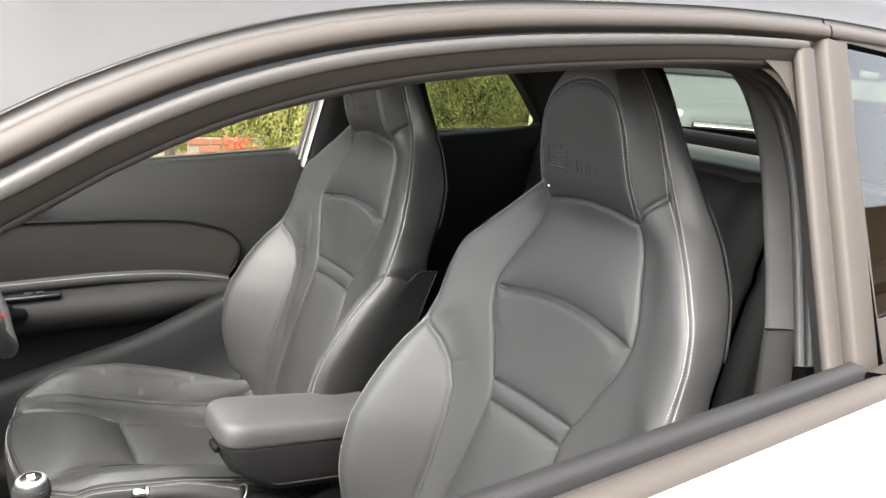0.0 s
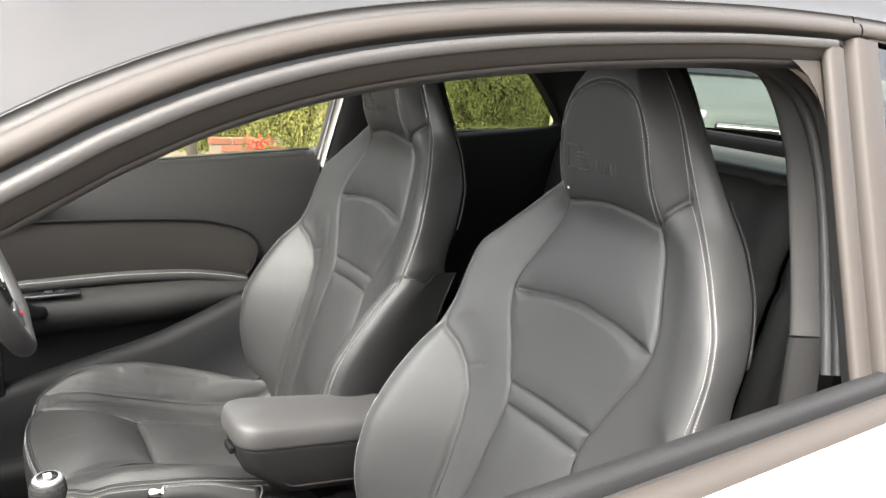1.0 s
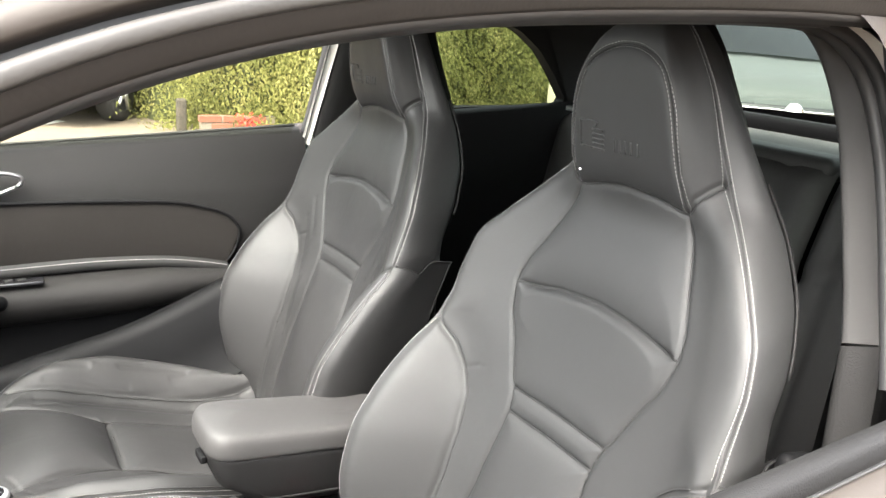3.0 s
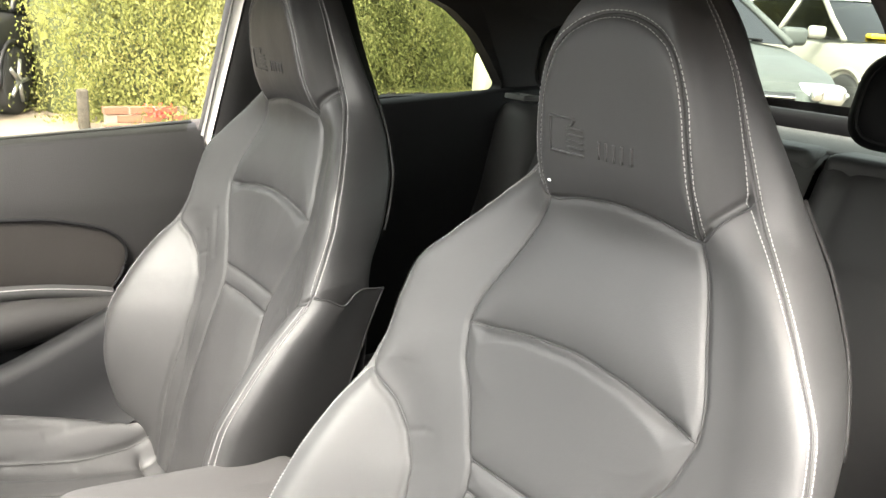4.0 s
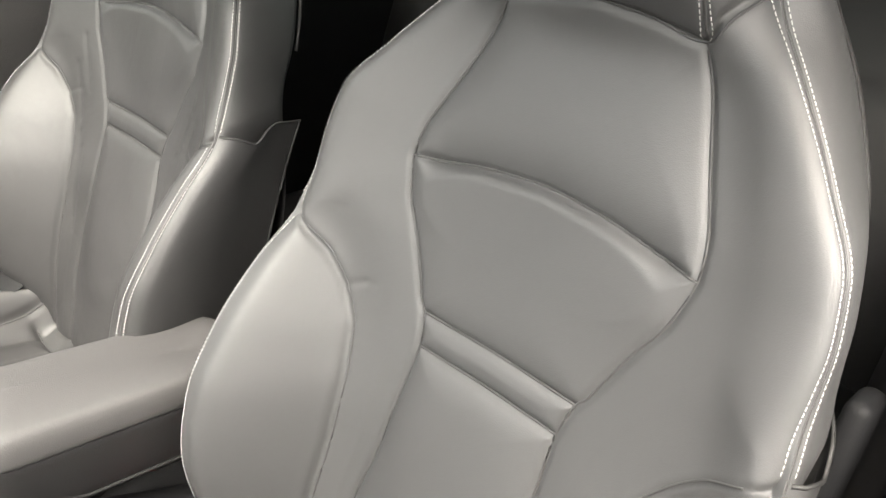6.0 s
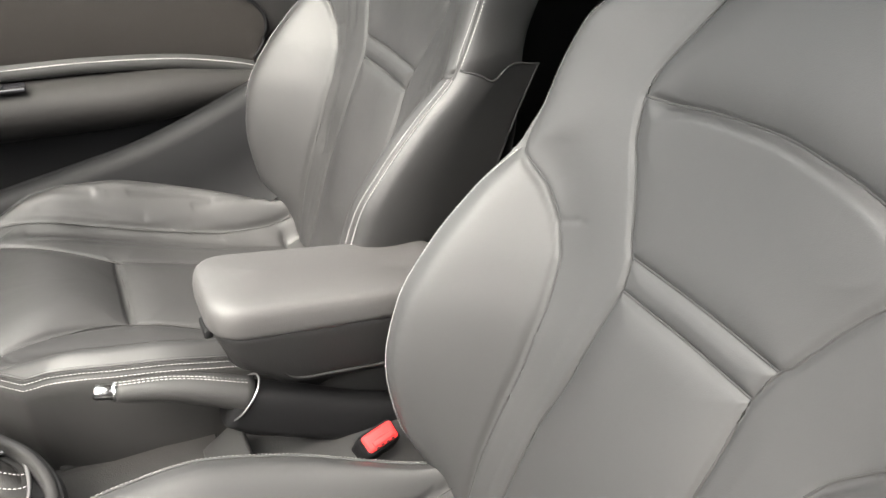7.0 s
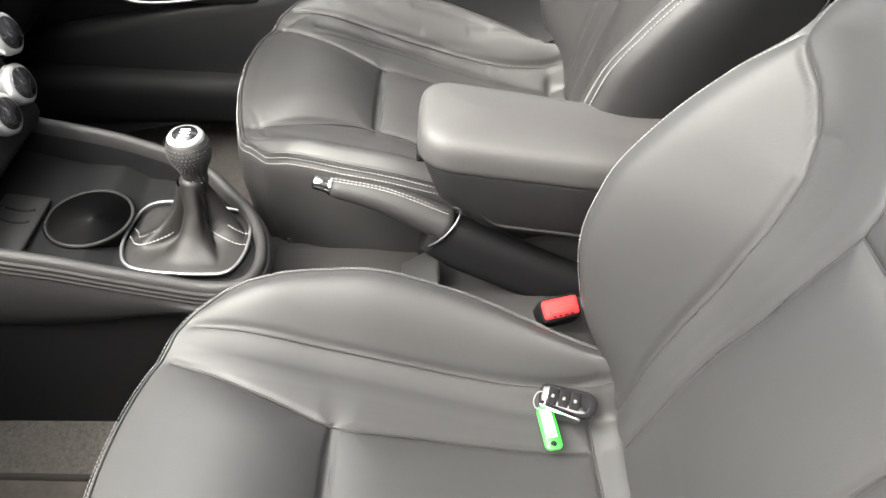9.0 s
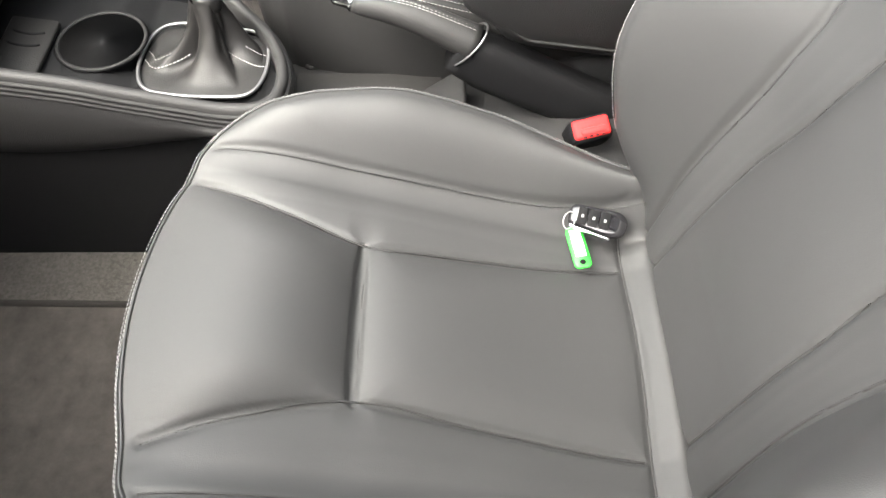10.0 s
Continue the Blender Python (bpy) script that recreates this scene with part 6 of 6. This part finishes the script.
for y0, y1 in ((0.50, 0.905), (0.915, 1.60)):
    ys, hs = np.linspace(y0, y1, 30), np.linspace(0, 1, 34)
    G = np.zeros((34, 30, 3))
    for i, h in enumerate(hs):
        for j, y in enumerate(ys):
            e = min(1, min(y - y0, y1 - y) / 0.03)
            x = 1.335 + 0.155 * h - 0.035 * (1 - (1 - e) ** 2) + 0.030 * (1 - math.sin(math.pi * min(1, h * 1.0 + 0.05)) ** 0.5)
            s = abs((y - y0) / (y1 - y0) - 0.5) * 2
            x += 0.012 * math.exp(-((h - (0.62 + 0.10 * (1 - s * s))) / 0.02) ** 2) + 0.010 * math.exp(-((s - 0.62 - 0.1 * h) / 0.05) ** 2)
            G[i, j] = (x + 0.05 * max(0, (h - 0.94) / 0.06) ** 2, y, 0.42 + 0.620 * h - 0.01 * max(0, (h - 0.94) / 0.06) ** 2)
    part("backrest", G.reshape(-1, 3), grid_faces(34, 30, flip=True), LEATHER_SIDE, bench, "black leather backrest with sewn panels")
    part("backrest_top", *block((0.10, y1 - y0 - 0.01, 0.05), (1.535, (y0 + y1) / 2, 1.012), 0.02, 4), LEATHER_SIDE, bench)
part("back_board", *block((0.02, 1.16, 0.62), (1.60, MID, 0.70), 0.006), PLASTIC_BLACK, bench, "black rear board of the backrest")
part("cushion", *block((0.52, 1.14, 0.20), (1.12, MID, 0.38), 0.06, 5), LEATHER_SIDE, bench, "black leather rear cushion")


def rear_headrest(y):
    rows = []
    out = rounded([(-0.13, -0.075, 0), (0.13, -0.075, 0), (0.115, 0.075, 0), (-0.115, 0.075, 0)], 0.06, 8)
    for x, s in ((-0.055, 0.02), (-0.053, 0.6), (-0.045, 0.86), (-0.025, 0.98), (0.0, 1.0), (0.025, 0.95), (0.04, 0.8), (0.045, 0.02)):
        rows.append([(1.44 + x, y + p.x * s, 1.105 + p.y * s + 0.03) for p in out])
    h = part("headrest", np.array(rows).reshape(-1, 3), grid_faces(len(rows), len(out), ring=True), PLASTIC_BLACK, bench, "rounded black headrest")
    seam = [(1.44 - 0.05, y + p.x * 0.80, 1.135 + p.y * 0.80) for p in out]
    part("headrest_piping", *tube(seam + [seam[0]], 0.003, 6, caps=False), PLASTIC_BLACK, h)


rear_headrest(0.72)
rear_headrest(1.40)
guide = thing("belt_guide", (1.43, 1.575, 1.045), "grey plastic seat release bezel on the rear shoulder", "bezel")
for dx, dy, sx, sy in ((0, -0.03, 0.05, 0.008), (0, 0.03, 0.05, 0.008), (-0.021, 0, 0.008, 0.06), (0.021, 0, 0.008, 0.06)):
    part("bezel_bar", *block((sx, sy, 0.012), (dx, dy, 0), 0.003), SHELF_GREY, guide)
part("shoulder_pad", *block((0.16, 0.16, 0.62), (1.44, 1.60, 0.72), 0.05, 4, turn=Matrix.Rotation(radians(12), 3, "Y")), LEATHER_SIDE, bench, "black side bolster of the rear seat")
shelf = thing("parcel_shelf", (1.72, MID, 1.02), "dark grey rear parcel shelf with a raised edge", "parcel shelf")
part("shelf_board", *block((0.34, 1.14, 0.025), (0, 0, 0), 0.008), SHELF_GREY, shelf, "grey shelf board")
part("shelf_lip", *block((0.03, 1.12, 0.03), (0.155, 0, 0.018), 0.01), PLASTIC, shelf)
part("tailgate_lining", *block((0.05, 1.10, 0.05), (1.855, MID, 1.045), 0.015), PLASTIC_BLACK, body, "grey lining under the rear window")
# front belt by the near pillar
belt_tongue = thing("front_belt_stalk", (0.745, 0.47, 0.77), "black seat belt guide beside the door pillar", "seat belt")
part("stalk", *block((0.05, 0.02, 0.14), (0, 0, 0), 0.009, 4, turn=Matrix.Rotation(radians(12), 3, "Y")), PLASTIC_BLACK, belt_tongue)


# ---- outside ----
RISE = lambda x: 0.27 * min(1.0, max(0.0, (x - 2.3) / 2.2)) + 0.016 * max(0.0, x - 4.5)
gx = np.concatenate([np.linspace(-160, -3, 12), np.linspace(-2.5, 14, 40), np.linspace(16, 160, 14)])
gy = np.linspace(-160, 160, 40)
V = [(x, y, min(RISE(x), 1.2)) for x in gx for y in gy]
ground = part("ground", V, grid_faces(len(gx), len(gy), flip=True), ASPHALT)
tagged(ground, "pale worn tarmac of a car park", "ground", kind="structure")
for x0, y0, x1, y1 in ((-1.2, 6.2, 0.95, 8.6), (3.5, 3.2, 3.5, 8.0), (7.3, 3.2, 7.3, 8.0)):
    d = Vector((x1 - x0, y1 - y0, 0)).normalized()
    w = Vector((-d.y, d.x, 0)) * 0.05
    q = [Vector((x0, y0, 0)) - w, Vector((x0, y0, 0)) + w, Vector((x1, y1, 0)) + w, Vector((x1, y1, 0)) - w]
    ob = part("bay_line", [(p.x, p.y, RISE(p.x) + 0.004) for p in q], [(0, 1, 2, 3)], LINE, smooth=False)
    tagged(ob, "worn white painted bay line on the tarmac", "road marking", "bay lines")


def parked_car(name, at, paint, label, vest=False, turn=-30, plate=True):
    """Nose toward -y."""
    car = thing(name, at, label, "car", "parked cars", turn=turn)
    st = [  # y, half width low, half width belt, floor, belt, roof half width, roof
        (0.00, 0.62, 0.60, 0.30, 0.62, 0, 0), (0.06, 0.74, 0.70, 0.22, 0.72, 0, 0), (0.30, 0.85, 0.80, 0.20, 0.82, 0, 0), (0.75, 0.88, 0.84, 0.20, 0.90, 0, 0), (1.15, 0.89, 0.86, 0.20, 0.96, 0.60, 1.00),
        (1.85, 0.89, 0.87, 0.20, 0.97, 0.60, 1.40), (2.60, 0.89, 0.87, 0.20, 0.98, 0.59, 1.45), (3.40, 0.88, 0.86, 0.20, 1.00, 0.55, 1.40), (4.00, 0.85, 0.82, 0.22, 0.98, 0.50, 1.05), (4.25, 0.74, 0.70, 0.30, 0.80, 0, 0)]
    f = lambda k: curve([s[0] for s in st], [s[k] for s in st])
    fl, fb, ff, ft = f(1), f(2), f(3), f(4)
    ys = np.linspace(0, 4.25, 60)
    rows = []
    for y in ys:
        a, b, lo, hi = fl(y), fb(y), ff(y), ft(y)
        rows.append([(-a * 0.9, y, lo), (-a, y, lo + 0.10), (-a * 1.01, y, 0.5 * (lo + hi)), (-b * 1.0, y, hi - 0.06), (-b * 0.95, y, hi - 0.015), (-b * 0.6, y, hi + 0.02), (0, y, hi + 0.035),
                     (b * 0.6, y, hi + 0.02), (b * 0.95, y, hi - 0.015), (b * 1.0, y, hi - 0.06), (a * 1.01, y, 0.5 * (lo + hi)), (a, y, lo + 0.10), (a * 0.9, y, lo)])
    body_mesh = (np.array(rows).reshape(-1, 3), grid_faces(60, 13) + [tuple(range(13)), tuple(range(59 * 13, 60 * 13))[::-1]])
    part("bodywork", *body_mesh, paint, car)
    # greenhouse
    roof = [(1.80, 1.39), (2.1, 1.435), (2.6, 1.45), (3.2, 1.43), (3.45, 1.39)]
    V = [(w * (0.60 - 0.02 * abs(y - 2.6)), y, z + 0.02 * (1 - w * w)) for y, z in roof for w in np.linspace(-1, 1, 9)]
    part("roof", V, grid_faces(5, 9, flip=True), paint, car)
    ws = [[(w * (0.80 - 0.20 * t), 1.00 + 0.82 * t - 0.10 * (1 - w * w) * (1 - t), 0.96 + 0.43 * t + 0.02 * (1 - w * w)) for w in np.linspace(-1, 1, 11)] for t in np.linspace(0, 1, 6)]
    part("windscreen", np.array(ws).reshape(-1, 3), grid_faces(6, 11), DARK_GLASS, car, "dark reflecting windscreen")
    part("rear_window", [(-0.58, 3.45, 1.39), (0.58, 3.45, 1.39), (0.76, 4.05, 1.0), (-0.76, 4.05, 1.0)], [(0, 1, 2, 3)], DARK_GLASS, car, "dark rear window")
    for s in (-1, 1):
        for y0, y1 in ((1.10, 2.25), (2.33, 3.85)):
            z = lambda y: float(np.interp(y, [1.10, 1.82, 2.6, 3.45, 3.95], [1.0, 1.385, 1.42, 1.37, 1.05]))
            q = np.linspace(y0, y1, 10)
            V = [(s * 0.845, y, 0.965) for y in q] + [(s * (0.845 - 0.55 * (z(y) - 0.965)), y, z(y)) for y in q]
            part("side_window", V, grid_faces(2, 10), DARK_GLASS, car, "dark side window")
        part("roof_pillar", *tube([(s * 0.83, 1.02, 0.97), (s * 0.72, 1.45, 1.19), (s * 0.605, 1.83, 1.40)], 0.028, 8), paint, car)
        part("roof_pillar", *tube([(s * 0.85, 2.29, 0.97), (s * 0.60, 2.29, 1.43)], 0.03, 8), paint, car)
        part("roof_pillar", *tube([(s * 0.82, 3.98, 0.99), (s * 0.70, 3.75, 1.2), (s * 0.57, 3.44, 1.40)], 0.045, 8), paint, car)
        mir = part("mirror", *block((0.20, 0.09, 0.13), (s * 0.97, 1.30, 1.03), 0.04, 4), paint, car, "painted door mirror")
        part("mirror_foot", *block((0.10, 0.04, 0.03), (s * 0.86, 1.30, 0.985), 0.01), PLASTIC_BLACK, mir)
        lamp = part("headlight", *block((0.30, 0.16, 0.12), (s * 0.60, 0.10, 0.70), 0.045, 4, turn=Matrix.Rotation(radians(-22 * s), 3, "Z")), SILVER, car, "clear headlight")
        part("lens", *block((0.08, 0.05, 0.08), (s * 0.56, 0.025, 0.70), 0.03, 4), CHROME, lamp)
        fog = part("fog_lamp", *block((0.22, 0.06, 0.12), (s * 0.58, 0.035, 0.40), 0.02, 3), PLASTIC_BLACK, car, "black fog lamp recess")
        part("lens", *lathe([(0.045, 0.0), (0.04, 0.012), (0.0, 0.016)], 20, (s * 0.58, 0.0, 0.40), Matrix.Rotation(radians(90), 3, "X")), CHROME, fog, "bright fog lamp")
        for y in (0.82, 3.40):
            wheel_ob = part("wheel", *lathe([(0.20, -0.10), (0.29, -0.105), (0.32, -0.08), (0.32, 0.08), (0.29, 0.105), (0.20, 0.10)], 30, (s * 0.80, y, 0.32), Matrix.Rotation(radians(90 * s), 3, "Y")), TYRE, car, "black tyre")
            part("rim", *lathe([(0.04, 0.10), (0.20, 0.088), (0.22, 0.10), (0.22, 0.07)], 30, (s * 0.80, y, 0.32), Matrix.Rotation(radians(90 * s), 3, "Y")), PLASTIC_BLACK, wheel_ob, "dark rim")
            for k in range(5):
                a = 2 * math.pi * k / 5
                c = Vector((s * 0.905, y, 0.32))
                part("spoke", *tube([c, c + Vector((0, 0.21 * math.cos(a), 0.21 * math.sin(a)))], [0.03, 0.022], 6), SILVER, wheel_ob, "silver spoke")
            part("wheel_arch", *tube([(s * 0.885, y + 0.37 * math.cos(a), 0.32 + 0.37 * math.sin(a)) for a in np.linspace(-0.1, math.pi + 0.1, 20)], 0.022, 6), paint, car)
    part("grille", *block((0.86, 0.04, 0.08), (0, 0.02, 0.66), 0.02, 3), GLOSS_BLACK, car, "black grille")
    for z in (0.645, 0.675):
        part("grille_bar", *block((0.84, 0.012, 0.010), (0, -0.004, z), 0.003), CHROME, car, "bright grille bar")
    part("badge", *lathe([(0.055, 0.0), (0.055, 0.012), (0.045, 0.014), (0.0, 0.014)], 24, (0, 0.0, 0.665), Matrix.Rotation(radians(90), 3, "X")), CHROME, car, "round chrome badge")
    part("lower_intake", *block((1.00, 0.05, 0.14), (0, 0.045, 0.36), 0.03, 3), PLASTIC_BLACK, car, "black lower intake")
    part("lip", *tube([(-0.78, 0.10, 0.25), (-0.4, 0.0, 0.23), (0.4, 0.0, 0.23), (0.78, 0.10, 0.25)], 0.012, 8), SILVER, car, "bright lower lip")
    if plate:
        part("plate", *block((0.50, 0.015, 0.11), (0, -0.012, 0.50), 0.004), LINE, car, "blank plate with plain bars")
    if plate:
        part("plate_bar", *block((0.36, 0.004, 0.05), (0, -0.021, 0.50), 0.001), PLASTIC_BLACK, car)
    for s in (-1, 1):
        part("wiper", *tube([(s * 0.1, 0.98, 0.99), (s * 0.35 + 0.25, 0.97, 0.985)], 0.008, 6), PLASTIC_BLACK, car, "black wiper")
    if vest:
        part("dash_vest", *block((0.55, 0.10, 0.05), (-0.30, 1.02, 1.03), 0.02, 3), YELLOW, car, "yellow cloth behind the windscreen")
    return car


parked_car("parked_hatchback", (4.20, 2.78, RISE(4.3)), CAR_GREY, "grey parked hatchback with a chrome grille badge", turn=-36)
parked_car("parked_saloon", (8.60, 2.82, RISE(8.77)), CAR_WHITE, "white parked car with a yellow cloth on its dashboard", True)
parked_car("parked_estate", (0.37, 8.39, 0.0), CAR_BLACK, "black parked car in front of the hedge", plate=False)

# hedge: a dark backing sheet, trailing stems and many small leaves
rng = np.random.RandomState(3)
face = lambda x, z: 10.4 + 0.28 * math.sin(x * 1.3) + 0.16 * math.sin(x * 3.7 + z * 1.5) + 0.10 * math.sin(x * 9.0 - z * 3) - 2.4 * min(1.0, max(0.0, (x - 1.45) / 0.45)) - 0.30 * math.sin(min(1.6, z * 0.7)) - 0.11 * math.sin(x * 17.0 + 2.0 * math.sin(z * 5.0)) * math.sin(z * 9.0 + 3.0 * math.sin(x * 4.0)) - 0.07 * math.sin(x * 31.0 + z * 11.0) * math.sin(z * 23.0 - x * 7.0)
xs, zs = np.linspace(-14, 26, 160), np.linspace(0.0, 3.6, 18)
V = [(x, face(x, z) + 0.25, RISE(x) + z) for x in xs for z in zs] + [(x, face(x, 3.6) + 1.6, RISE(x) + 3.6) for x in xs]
# the sheet's dark green paints in the shade between the leaves
core = part("hedge_shade_sheet", V[:160 * 18], grid_faces(160, 18), material("hedge_shade_sheet", (0.045, 0.052, 0.018), 0.9, spread=0.5), None)
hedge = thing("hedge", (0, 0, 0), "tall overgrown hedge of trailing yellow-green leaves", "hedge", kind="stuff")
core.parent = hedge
V, F = [], []


def leaf(c, s, droop):
    a = rng.uniform(0, 6.28)
    d1 = Vector((math.cos(a) * 0.7, rng.uniform(-0.6, 0.2), math.sin(a) * 0.5 - droop)).normalized() * s
    d2 = d1.cross(Vector((rng.uniform(-0.4, 0.4), -1, rng.uniform(-0.2, 0.8)))).normalized() * s * 0.42
    k = len(V)
    V.extend([c - d1, c - d1 * 0.2 + d2, c + d1, c - d1 * 0.2 - d2])
    F.append((k, k + 1, k + 2, k + 3))


for _ in range(11000):          # trailing sprays
    x, z = rng.uniform(1.62, 11.0), rng.uniform(0.15, 2.4)
    y = face(x, z) - rng.uniform(-0.12, 0.22)
    n = rng.randint(7, 15)
    dx = rng.normal(0, 0.25)
    for k in range(n):
        t = k / n
        c = Vector((x + dx * t + rng.normal(0, 0.03), y + rng.normal(0, 0.03) - 0.08 * t, RISE(x) + max(0.03, z - 0.45 * t)))
        leaf(c, rng.uniform(0.011, 0.023), 0.9)
for _ in range(46000):          # filling leaves
    x, z = rng.uniform(1.62, 11.5), rng.uniform(0.02, 2.6)
    leaf(Vector((x, face(x, z) + rng.uniform(-0.05, 0.25), RISE(x) + z)), rng.uniform(0.012, 0.026), 0.5)
for _ in range(7000):          # higher and farther parts
    x, z = rng.uniform(-12, 25), rng.uniform(0.1, 3.9)
    leaf(Vector((x, face(x, min(z, 3.6)) + rng.uniform(-0.1, 0.3), RISE(x) + z)), rng.uniform(0.04, 0.08), 0.5)
part("leaves", V, F, LEAVES, hedge, "small yellow-green leaves", smooth=False)
post = part("gate_post", *block((0.09, 0.09, 0.36), (1.90, 7.66, 0.18), 0.02), BARK)
tagged(post, "weathered dark post at the hedge end", "post")

# made-up block for a pale spot first taken for a parked car's corner
pale_ob = part("pale_block", *block((1.6, 0.25, 0.55), (7.05, 7.35, RISE(7.0) + 0.275), 0.08, 4), PALE_FILL)
tagged(pale_ob, "pale low block filling in for an unidentified pale shape at the hedge foot", "wall")

# a low brick planter with red flowers
planter = thing("brick_planter", (2.40, 7.58, 0.0), "low red brick planter with red flowers before the hedge", "planter")
def one_brick():
    return block((0.205, 0.10, 0.062), (0, 0, 0), 0.004, 1)
bv, bf = one_brick()
first = None
for c in range(3):
    for k in range(3):
        x = -0.25 + 0.225 * k + (0.11 if c % 2 else 0)
        if first is None:
            first = part("brick", bv, bf, BRICK, planter, smooth=False)
            b = first
        else:
            b = new("brick", first.data)
            b.parent = planter
        b.location = (x, 0, 0.034 + 0.073 * c)
part("mortar", *block((0.74, 0.085, 0.21), (0.03, 0.004, 0.105), 0.003), MORTAR, planter, "pale mortar")
V, F = [], []
for _ in range(130):
    c = Vector((rng.normal(0.10, 0.06), rng.uniform(-0.12, 0.05), 0.13 + abs(rng.normal(0, 0.05))))
    s = rng.uniform(0.012, 0.024)
    leaf(c, s, 0.0)
petals = part("flowers", V, F, FLOWER, planter, "red petals", smooth=False)
tagged(petals, "red petals", kind="stuff")

# brown boarded fence on the near side, which the glass mirrors
fence = thing("boarded_wall", (12.0, -6.0, 0), "brown timber boarded wall beside the bays", "wall")
fv, ff = block((0.245, 0.022, 3.4), (0, 0, 0), 0.004, 1)
board = None
for k in range(80):
    if board is None:
        b = board = part("board", fv, ff, FENCE, fence, smooth=False)
    else:
        b = new("board", board.data)
        b.parent = fence
    b.location = (-6.0 + 0.25 * k, 0.004 * (k % 3), 1.7 + RISE(6 + 0.25 * k))
part("rail", *block((20.0, 0.05, 0.09), (4.0, -0.04, 0.4), 0.005), FENCE, fence)
part("rail", *block((20.0, 0.05, 0.09), (4.0, -0.04, 1.4), 0.005), FENCE, fence)
